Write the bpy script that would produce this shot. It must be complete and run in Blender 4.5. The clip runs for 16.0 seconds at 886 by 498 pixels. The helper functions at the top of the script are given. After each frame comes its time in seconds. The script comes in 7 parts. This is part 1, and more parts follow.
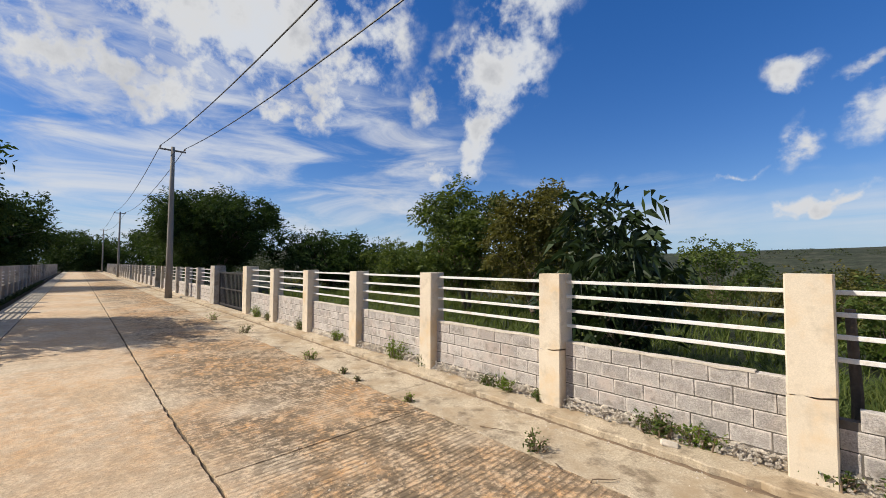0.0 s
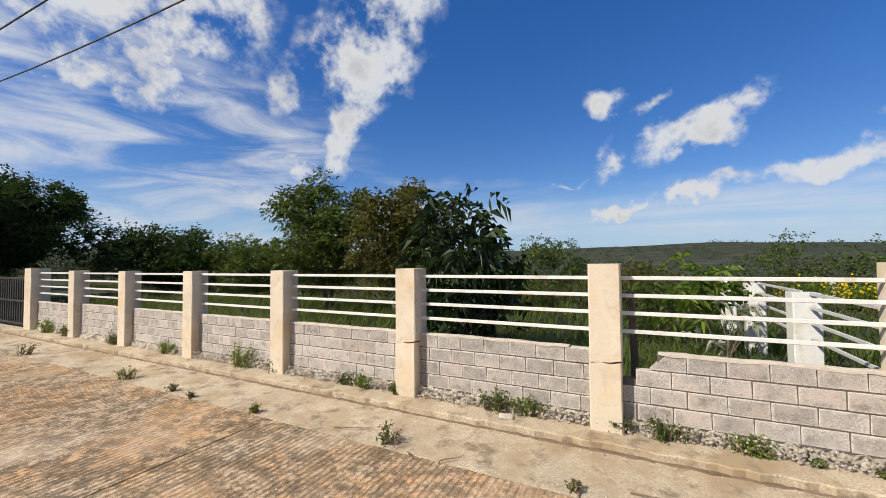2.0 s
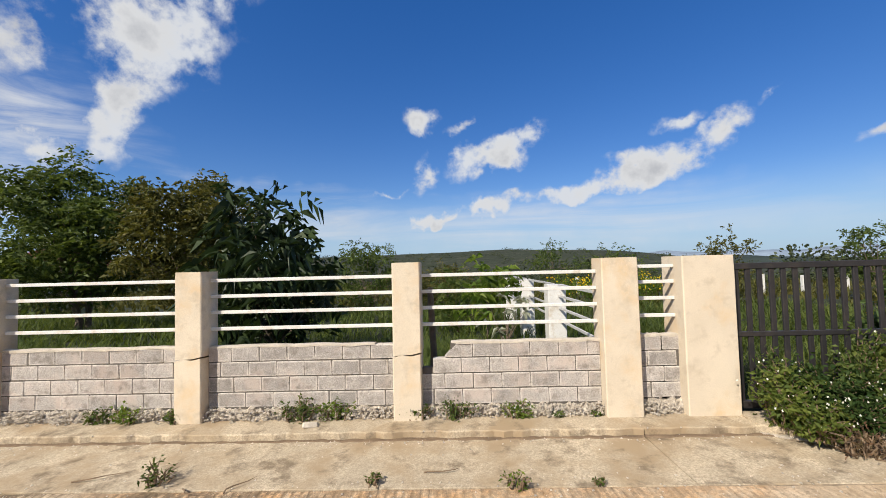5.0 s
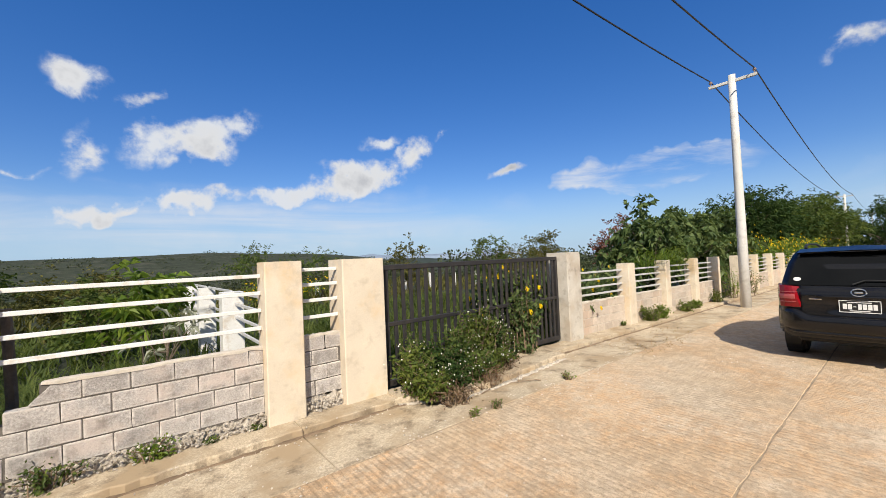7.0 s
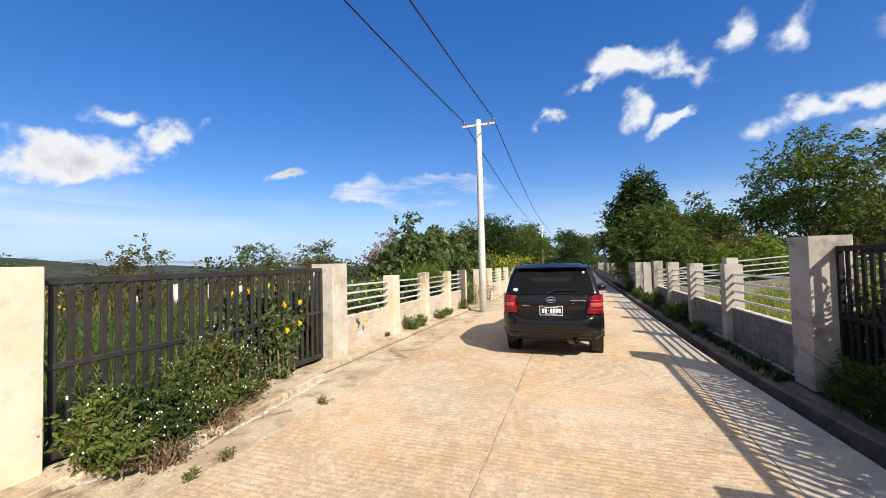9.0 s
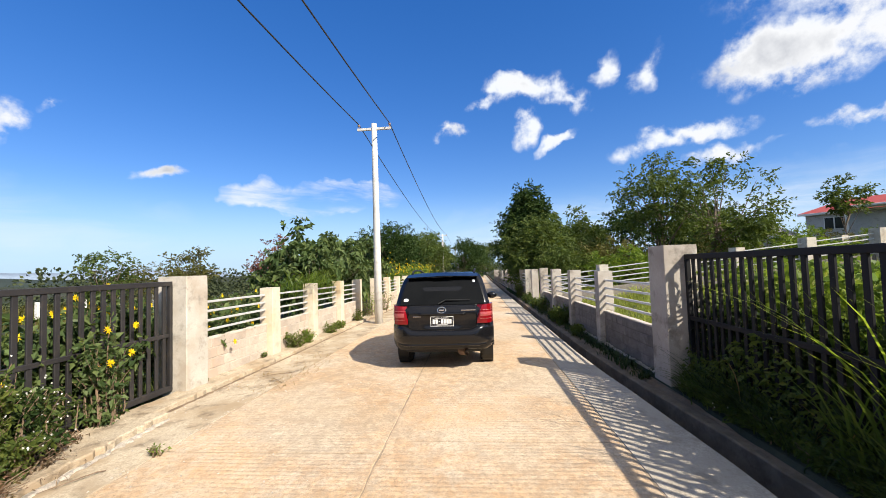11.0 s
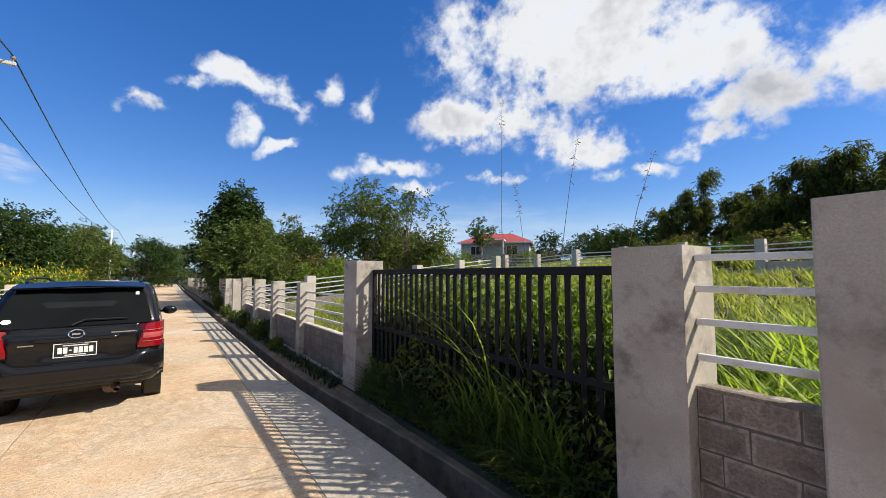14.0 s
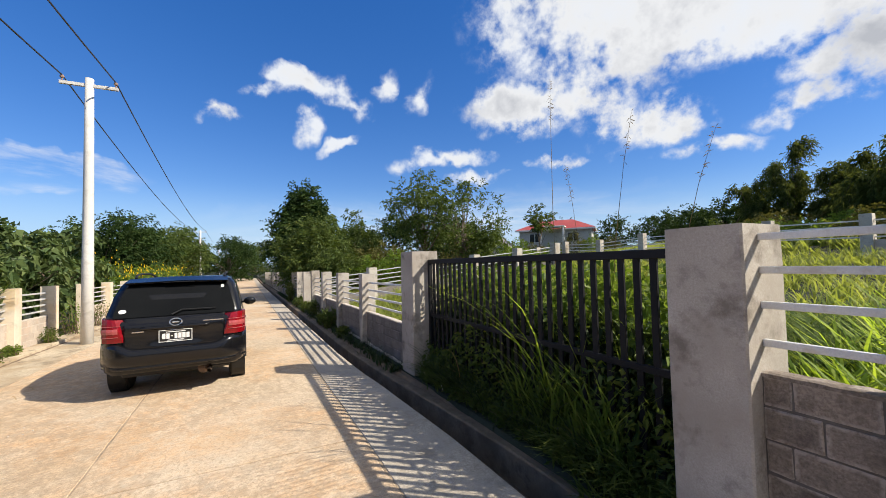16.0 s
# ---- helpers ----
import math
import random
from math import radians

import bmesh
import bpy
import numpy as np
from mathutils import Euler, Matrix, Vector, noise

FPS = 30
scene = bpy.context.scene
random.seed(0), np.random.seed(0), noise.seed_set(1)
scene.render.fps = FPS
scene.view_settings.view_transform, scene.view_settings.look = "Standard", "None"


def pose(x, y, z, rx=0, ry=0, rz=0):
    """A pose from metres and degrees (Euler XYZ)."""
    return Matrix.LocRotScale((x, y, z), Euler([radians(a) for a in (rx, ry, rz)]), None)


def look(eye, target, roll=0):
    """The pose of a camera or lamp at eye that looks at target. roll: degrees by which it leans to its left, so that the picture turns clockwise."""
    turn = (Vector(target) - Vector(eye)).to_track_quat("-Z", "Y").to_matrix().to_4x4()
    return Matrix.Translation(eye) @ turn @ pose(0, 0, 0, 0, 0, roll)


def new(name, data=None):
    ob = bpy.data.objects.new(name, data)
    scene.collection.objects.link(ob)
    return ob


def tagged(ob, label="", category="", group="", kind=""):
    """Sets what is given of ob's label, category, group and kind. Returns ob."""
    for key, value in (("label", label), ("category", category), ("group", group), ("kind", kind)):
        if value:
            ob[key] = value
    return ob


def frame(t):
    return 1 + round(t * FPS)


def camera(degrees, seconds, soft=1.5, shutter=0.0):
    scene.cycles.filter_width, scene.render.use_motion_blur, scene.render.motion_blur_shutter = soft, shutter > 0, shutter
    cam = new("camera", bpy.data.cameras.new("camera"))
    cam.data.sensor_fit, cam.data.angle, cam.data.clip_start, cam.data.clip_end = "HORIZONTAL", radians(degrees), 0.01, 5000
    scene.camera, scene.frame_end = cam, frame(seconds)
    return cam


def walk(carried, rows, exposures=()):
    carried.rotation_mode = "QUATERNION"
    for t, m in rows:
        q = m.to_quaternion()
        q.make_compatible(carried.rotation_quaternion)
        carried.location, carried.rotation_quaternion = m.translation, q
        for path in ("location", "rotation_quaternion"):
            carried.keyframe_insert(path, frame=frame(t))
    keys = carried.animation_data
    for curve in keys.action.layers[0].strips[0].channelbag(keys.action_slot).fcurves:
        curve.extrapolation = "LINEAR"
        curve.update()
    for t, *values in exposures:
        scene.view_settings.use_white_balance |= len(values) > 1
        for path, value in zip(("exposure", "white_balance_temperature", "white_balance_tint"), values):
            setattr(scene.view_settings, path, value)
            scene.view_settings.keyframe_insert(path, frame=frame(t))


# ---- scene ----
cam = camera(97.6, 16.0, soft=0.9)

PATH = [
    (0, (0.469, -4.825, 1.965), (-0.984, -3.453, 2.045), 0.2),
    (0.5, (0.49, -4.786, 1.962), (-0.871, -3.322, 2.038), 0.0),
    (1, (0.508, -4.766, 1.946), (-0.725, -3.192, 2.017), -0.1),
    (1.5, (0.54, -4.732, 1.944), (-0.545, -3.053, 2.007), -0.5),
    (2, (0.571, -4.715, 1.93), (-0.342, -2.937, 1.997), -0.6),
    (2.5, (0.612, -4.694, 1.924), (-0.13, -2.838, 1.994), -0.9),
    (3, (0.649, -4.67, 1.9), (0.057, -2.761, 1.971), -1.2),
    (3.2, (0.664, -4.659, 1.896), (0.122, -2.735, 1.962), -1.5),
    (5.3, (0.786, -4.639, 1.843), (0.896, -2.643, 1.926), -1.5),
    (5.5, (0.819, -4.642, 1.842), (1.057, -2.658, 1.922), -1.6),
    (6, (0.948, -4.63, 1.832), (1.539, -2.721, 1.902), -2.0),
    (6.5, (1.152, -4.655, 1.832), (2.085, -2.886, 1.887), -2.5),
    (7, (1.319, -4.7, 1.83), (2.576, -3.145, 1.882), -2.5),
    (7.5, (1.444, -4.771, 1.827), (2.971, -3.48, 1.889), -2.3),
    (8, (1.584, -4.725, 1.824), (3.297, -3.695, 1.895), -2.0),
    (8.5, (1.747, -4.633, 1.85), (3.573, -3.82, 1.921), -1.5),
    (9, (1.897, -4.603, 1.844), (3.784, -3.944, 1.911), -1.3),
    (9.5, (2.087, -4.66, 1.839), (4.012, -4.119, 1.907), -1.3),
    (12, (2.493, -4.825, 1.877), (4.488, -4.923, 1.983), -1.9),
    (12.5, (2.497, -4.897, 1.863), (4.476, -5.168, 1.969), -1.6),
    (13, (2.452, -4.996, 1.837), (4.365, -5.57, 1.943), -1.2),
    (13.5, (2.518, -5.025, 1.883), (4.291, -5.944, 1.993), -0.1),
    (14, (2.532, -5.037, 1.885), (4.16, -6.193, 2.008), -0.0),
    (14.5, (2.538, -5.032, 1.886), (4.094, -6.282, 2.016), -0.3),
    (15, (2.538, -5.03, 1.882), (4.096, -6.278, 2.011), -0.7),
    (15.5, (2.52, -5.041, 1.873), (4.156, -6.186, 1.981), -0.9),
    (16, (2.411, -5.072, 1.869), (4.196, -5.972, 1.943), -1.4),
]
walk(cam, [(t, look(eye, target, roll)) for t, eye, target, roll in PATH],
     [(0, 0.36), (3.0, 0.36), (5.5, 0.42), (6.5, 0.46), (8.0, 0.57), (9.0, 0.74), (12.5, 0.88), (13.5, 0.76), (14.5, 0.67), (15.2, 0.67), (16, 0.7)])

# ---------------------------------------------------------------- light
SUN = Vector((-0.77, -0.95, 1.0)).normalized()
SUN_ELEV = math.asin(SUN.z)
SUN_AZ = math.atan2(SUN.y, SUN.x)
sun = new("sun", bpy.data.lights.new("sun", "SUN"))
sun.data.energy, sun.data.angle, sun.data.color = 4.8, radians(0.55), (1.0, 0.91, 0.77)
sun.matrix_world = look((0, 0, 60), Vector((0, 0, 60)) - SUN)


def sky_world():
    world = bpy.data.worlds.new("sky")
    scene.world = world
    world.use_nodes = True
    nt = world.node_tree
    nt.nodes.clear()
    N, L = nt.nodes.new, nt.links.new
    out = N("ShaderNodeOutputWorld")
    sky = N("ShaderNodeTexSky")
    sky.sky_type, sky.sun_disc = "NISHITA", False
    sky.sun_elevation, sky.sun_rotation = SUN_ELEV, math.pi / 2 - SUN_AZ
    sky.altitude, sky.air_density, sky.dust_density, sky.ozone_density = 1200, 1.0, 0.25, 3.0
    back = N("ShaderNodeBackground")
    back.inputs[1].default_value = 0.15
    hue = N("ShaderNodeHueSaturation")
    hue.inputs["Hue"].default_value = 0.5175
    hue.inputs["Saturation"].default_value = 1.6
    flat = N("ShaderNodeGamma")
    flat.inputs[1].default_value = 0.7
    L(sky.outputs[0], flat.inputs[0])
    L(flat.outputs[0], hue.inputs["Color"])
    coord = N("ShaderNodeTexCoord")
    # blue haze low over the valley
    level = N("ShaderNodeSeparateXYZ")
    L(coord.outputs["Generated"], level.inputs[0])
    haze = N("ShaderNodeMapRange")
    haze.interpolation_type = "SMOOTHSTEP"
    for k, v in (("From Min", 0.0), ("From Max", 0.2), ("To Min", 0.85), ("To Max", 0.0)):
        haze.inputs[k].default_value = v
    L(level.outputs["Z"], haze.inputs["Value"])
    hazy = N("ShaderNodeMix")
    hazy.data_type = "RGBA"
    L(haze.outputs[0], hazy.inputs[0])
    L(hue.outputs[0], hazy.inputs[6])
    hazy.inputs[7].default_value = (1.75, 2.55, 3.6, 1)
    L(hazy.outputs[2], back.inputs[0])

    def math_node(op, a, b=None, clamp=False):
        m = N("ShaderNodeMath")
        m.operation, m.use_clamp = op, clamp
        for i, v in enumerate((a, b)):
            if v is None:
                continue
            if isinstance(v, (int, float)):
                m.inputs[i].default_value = v
            else:
                L(v, m.inputs[i])
        return m.outputs[0]

    def fbm(vec, scale, detail, rough=0.55, distort=0.0):
        n = N("ShaderNodeTexNoise")
        n.inputs["Scale"].default_value = scale
        n.inputs["Detail"].default_value = detail
        n.inputs["Roughness"].default_value = rough
        n.inputs["Distortion"].default_value = distort
        L(vec, n.inputs["Vector"])
        return n.outputs["Fac"]

    d0 = coord.outputs["Generated"]

    def warped(vec, scale, amount, detail=3):
        n = N("ShaderNodeTexNoise")
        n.inputs["Scale"].default_value, n.inputs["Detail"].default_value = scale, detail
        L(vec, n.inputs["Vector"])
        c = N("ShaderNodeVectorMath")
        c.operation = "SUBTRACT"
        L(n.outputs["Color"], c.inputs[0])
        c.inputs[1].default_value = (0.5, 0.5, 0.5)
        m = N("ShaderNodeVectorMath")
        m.operation = "MULTIPLY_ADD"
        L(c.outputs[0], m.inputs[0])
        m.inputs[1].default_value = (amount, amount, amount)
        L(vec, m.inputs[2])
        return m.outputs[0]

    d = warped(warped(d0, 9.0, 0.10), 30.0, 0.035, 5)
    rough = fbm(d0, 10.0, 9, 0.57)
    fine = fbm(d0, 40.0, 6, 0.6)
    # each cloud: azimuth, elevation, half width, half height (degrees), lean, strength
    west = (
        (163, 30, 15, 9, 8, 1.25), (178, 21, 9, 4, 10, 0.95), (158, 20.5, 8, 2.5, 6, 0.9), (149, 31, 7, 5, 0, 1.0), (129.5, 27.4, 5.5, 5.2, 0, 1.35), (125, 34, 6, 4.5, 0, 1.05),
        (139, 23, 1.8, 4, 10, 0.8), (131.6, 18, 2.8, 4.6, 25, 1.15), (137, 13.4, 3, 3, 0, 1.0),
    )
    north = (
        (94.4, 20.4, 2.3, 1.2, -8, 1.05), (84.3, 15.7, 5.4, 2.3, -12, 1.5), (88, 20, 3.2, 1.1, -22, 0.95), (93.8, 13.4, 1.3, 2.9, 0, 1.0), (78.5, 17.4, 2.6, 1.5, -20, 1.0),
        (84, 8.4, 5.5, 1.1, -10, 1.2), (92, 6.6, 6, 1.0, -8, 1.1), (71, 10.2, 6, 1.3, -8, 1.5), (63.5, 11.8, 6.5, 2.0, -12, 1.6), (55.6, 14.8, 2.6, 1.7, -40, 1.3),
        (59.4, 17.3, 2.8, 0.8, -12, 0.8), (41.3, 12.0, 2.6, 0.8, -12, 0.85), (50.8, 17.6, 1.4, 0.5, -20, 0.7), (98.4, 10.4, 3.5, 0.5, -8, 0.7),
    )
    east = (
        (-8.6, 24.2, 5.2, 1.9, 6, 1.2), (-2.6, 23.2, 2.6, 0.8, -8, 0.9), (-15, 22.4, 2.2, 1.3, 25, 0.9), (-7.9, 19.2, 1.7, 2.0, 20, 1.0), (-12.2, 17.0, 2.8, 0.8, -20, 0.95),
        (3.2, 19.4, 2.1, 1.0, -6, 0.95), (-27.6, 15.0, 6.0, 1.4, -4, 1.2), (-31, 12.2, 4.5, 0.8, -10, 0.9), (-19, 25.5, 1.2, 2.0, 20, 0.75),
    )
    south = (
        (-53, 31, 14, 7, 4, 1.6), (-68, 25.5, 10, 4, 8, 1.6), (-42, 21.5, 9, 3.2, 0, 1.4), (-55, 17.5, 6, 2.8, 0, 1.2), (-23.5, 23, 1.4, 2.6, 25, 0.75),
        (-76, 20.5, 7, 2.6, -6, 1.3), (-72, 16.6, 5, 1.6, -14, 1.1), (-43.6, 13.8, 3.5, 0.9, 0, 1.0), (-89, 22, 7, 4.5, -10, 1.4), (-62, 13, 5, 1.1, 0, 0.9), (-125, 30, 20, 9, 0, 1.1),
    )
    # unseen clouds above the view, added to whiten and lift the fill light
    overhead = (
        (-48, 58, 30, 11, 0, 1.6), (165, 56, 28, 12, 0, 1.5), (-110, 52, 22, 12, 0, 1.6), (60, 72, 30, 12, 0, 1.1), (-160, 34, 22, 12, 0, 1.3), (-30, 76, 26, 14, 0, 1.3),
    )
    total = None
    for az, el, a, b, lean, power in west + north + east + south + overhead:
        m = N("ShaderNodeMapping")
        m.vector_type = "TEXTURE"
        z, e = radians(az), radians(el)
        m.inputs["Location"].default_value = (math.cos(e) * math.cos(z), math.cos(e) * math.sin(z), math.sin(e))
        m.inputs["Rotation"].default_value = (radians(lean), -e, z)
        m.inputs["Scale"].default_value = (0.5, radians(a) * 1.55, radians(b) * 1.55)
        L(d, m.inputs["Vector"])
        v = N("ShaderNodeVectorMath")
        v.operation = "LENGTH"
        L(m.outputs[0], v.inputs[0])
        near = math_node("MULTIPLY", math_node("SUBTRACT", 1.0, v.outputs["Value"], True), power)
        total = near if total is None else math_node("MAXIMUM", total, near)
    grain = math_node("ADD", math_node("MULTIPLY", math_node("SUBTRACT", rough, 0.5), 3.0), math_node("MULTIPLY", math_node("SUBTRACT", fine, 0.5), 0.6))
    body = math_node("ADD", total, math_node("MULTIPLY", grain, math_node("MULTIPLY", total, 1.9, True)))
    ramp = N("ShaderNodeMapRange")
    ramp.interpolation_type = "SMOOTHSTEP"
    ramp.inputs["From Min"].default_value, ramp.inputs["From Max"].default_value = 0.12, 0.95
    L(body, ramp.inputs["Value"])
    thick = ramp.outputs["Result"]
    # thin high streaks
    streak_map = N("ShaderNodeMapping")
    streak_map.inputs["Rotation"].default_value = (radians(8), radians(6), radians(20))
    streak_map.inputs["Scale"].default_value = (1.0, 2.2, 9.0)
    L(d0, streak_map.inputs["Vector"])
    streak = fbm(streak_map.outputs[0], 1.8, 8, 0.6, 0.6)
    area = None
    for az, el, a, b, power in ((172, 14, 45, 16, 2.6), (128, 7, 40, 6, 1.0), (22.5, 10.6, 13, 2.3, 3.2), (75, 6, 40, 5, 0.6), (-30, 6, 40, 5, 0.6)):
        m = N("ShaderNodeMapping")
        m.vector_type = "TEXTURE"
        z, e = radians(az), radians(el)
        m.inputs["Location"].default_value = (math.cos(e) * math.cos(z), math.cos(e) * math.sin(z), math.sin(e))
        m.inputs["Rotation"].default_value = (0, -e, z)
        m.inputs["Scale"].default_value = (0.9, radians(a), radians(b))
        L(d, m.inputs["Vector"])
        v = N("ShaderNodeVectorMath")
        v.operation = "LENGTH"
        L(m.outputs[0], v.inputs[0])
        near = math_node("MULTIPLY", math_node("SUBTRACT", 1.0, v.outputs["Value"], True), power)
        area = near if area is None else math_node("MAXIMUM", area, near)
    thin = N("ShaderNodeMapRange")
    thin.interpolation_type = "SMOOTHSTEP"
    thin.inputs["From Min"].default_value, thin.inputs["From Max"].default_value = 0.36, 0.72
    thin.inputs["To Max"].default_value = 0.9
    L(streak, thin.inputs["Value"])
    veil = math_node("MULTIPLY", thin.outputs["Result"], math_node("MULTIPLY", area, 1.5, True))
    cover = math_node("MAXIMUM", thick, veil, True)
    # grey bellies where the cloud is thick
    shade = N("ShaderNodeValToRGB")
    shade.color_ramp.elements[0].position, shade.color_ramp.elements[0].color = 0.0, (0.86, 0.9, 0.97, 1)
    shade.color_ramp.elements[1].position, shade.color_ramp.elements[1].color = 1.0, (0.52, 0.54, 0.59, 1)
    mid = shade.color_ramp.elements.new(0.45)
    mid.color = (0.88, 0.89, 0.91, 1)
    belly = fbm(d0, 6.0, 6, 0.5)
    depth = math_node("ADD", math_node("MULTIPLY", math_node("SUBTRACT", body, 0.5), 0.45), math_node("MULTIPLY", math_node("SUBTRACT", belly, 0.44), 2.4), True)
    L(depth, shade.inputs["Fac"])
    white = N("ShaderNodeBackground")
    white.inputs[1].default_value = 0.6
    L(shade.outputs[0], white.inputs[0])
    mix = N("ShaderNodeMixShader")
    L(cover, mix.inputs[0])
    L(back.outputs[0], mix.inputs[1])
    L(white.outputs[0], mix.inputs[2])
    L(mix.outputs[0], out.inputs["Surface"])


sky_world()


# ---------------------------------------------------------------- materials
def material(name, color, rough=0.8, metal=0.0, vary=0.25, scale=6.0, bump=0.15, fine=60.0, spec=0.4, stain=None, stain_scale=1.2,
             stain_range=(0.5, 0.7), island=0.0, piece=0.0, translucent=0.0, dark=None, bump_distance=0.01, coat=0.0, grit=0.35, rim=None):
    """A surface with grain at two scales, an optional second colour in patches, and variation by piece or island."""
    m = bpy.data.materials.new(name)
    m.use_nodes = True
    nt = m.node_tree
    N, L = nt.nodes.new, nt.links.new
    b = nt.nodes["Principled BSDF"]
    b.inputs["Roughness"].default_value, b.inputs["Metallic"].default_value = rough, metal
    b.inputs["Specular IOR Level"].default_value = spec
    b.inputs["Coat Weight"].default_value = coat
    pos = N("ShaderNodeNewGeometry").outputs["Position"]

    def noise_tex(s, det=5, r=0.6):
        n = N("ShaderNodeTexNoise")
        n.inputs["Scale"].default_value, n.inputs["Detail"].default_value, n.inputs["Roughness"].default_value = s, det, r
        L(pos, n.inputs["Vector"])
        return n.outputs["Fac"]

    def mixed(fac, a, c, kind="MIX"):
        x = N("ShaderNodeMix")
        x.data_type, x.blend_type = "RGBA", kind
        for i, v in ((6, a), (7, c)):
            if isinstance(v, tuple):
                x.inputs[i].default_value = (*v, 1)
            else:
                L(v, x.inputs[i])
        if isinstance(fac, float):
            x.inputs[0].default_value = fac
        else:
            L(fac, x.inputs[0])
        return x.outputs[2]

    def span(v, a, c, lo=0.0, hi=1.0):
        r = N("ShaderNodeMapRange")
        r.inputs["From Min"].default_value, r.inputs["From Max"].default_value = a, c
        r.inputs["To Min"].default_value, r.inputs["To Max"].default_value = lo, hi
        L(v, r.inputs["Value"])
        return r.outputs["Result"]

    low = tuple(c * (1 - vary) for c in color)
    high = tuple(min(1, c * (1 + vary)) for c in color)
    broad, grain = noise_tex(scale), noise_tex(fine, 7, 0.8)
    col = mixed(span(broad, 0.3, 0.7), low, high)
    col = mixed(span(grain, 0.37, 0.63, 0.0, grit), col, tuple(c * 0.45 for c in color))
    if stain:
        patches = noise_tex(stain_scale, 7, 0.65)
        col = mixed(span(patches, *stain_range), col, stain)
    if dark:
        spots = noise_tex(stain_scale * 2.7, 8, 0.7)
        col = mixed(span(spots, 0.52, 0.66, 0.0, 0.85), col, dark)
    if island or piece:
        if island:
            r = N("ShaderNodeNewGeometry").outputs["Random Per Island"]
        else:
            r = N("ShaderNodeObjectInfo").outputs["Random"]
        hsv = N("ShaderNodeHueSaturation")
        k = island or piece
        L(span(r, 0, 1, 1 - k, 1 + k), hsv.inputs["Value"])
        if island:
            L(span(r, 0, 1, 0.5 + k * 0.06, 0.5 - k * 0.06), hsv.inputs["Hue"])
        L(col, hsv.inputs["Color"])
        col = hsv.outputs[0]
    L(col, b.inputs["Base Color"])
    if bump:
        bp = N("ShaderNodeBump")
        bp.inputs["Strength"].default_value, bp.inputs["Distance"].default_value = bump, bump_distance
        L(grain, bp.inputs["Height"])
        L(bp.outputs[0], b.inputs["Normal"])
    if translucent:
        t = N("ShaderNodeBsdfTranslucent")
        glow = mixed(0.5, col, (color[0] * 1.9, color[1] * 1.7, color[2] * 0.5))
        L(glow, t.inputs[0])
        s = N("ShaderNodeMixShader")
        s.inputs[0].default_value = translucent
        L(b.outputs[0], s.inputs[1])
        L(t.outputs[0], s.inputs[2])
        L(s.outputs[0], nt.nodes["Material Output"].inputs["Surface"])
    if rim:
        box_coord = N("ShaderNodeTexCoord").outputs["Generated"]
        axes = N("ShaderNodeSeparateXYZ")
        L(box_coord, axes.inputs[0])

        def edge(v, lo):
            a = N("ShaderNodeMath")
            a.operation = "SUBTRACT"
            L(v, a.inputs[0])
            a.inputs[1].default_value = 0.5
            c = N("ShaderNodeMath")
            c.operation = "ABSOLUTE"
            L(a.outputs[0], c.inputs[0])
            return span(c.outputs[0], lo, 0.5)
        both = N("ShaderNodeMath")
        both.operation = "MAXIMUM"
        L(edge(axes.outputs[0], 0.41), both.inputs[0])
        L(edge(axes.outputs[2], 0.34), both.inputs[1])
        rough_edge = N("ShaderNodeMath")
        rough_edge.operation = "MULTIPLY"
        L(both.outputs[0], rough_edge.inputs[0])
        L(span(noise_tex(22, 5, 0.7), 0.35, 0.6), rough_edge.inputs[1])
        L(mixed(span(rough_edge.outputs[0], 0.05, 0.55, 0.0, 0.8), col, rim), b.inputs["Base Color"])
    return m


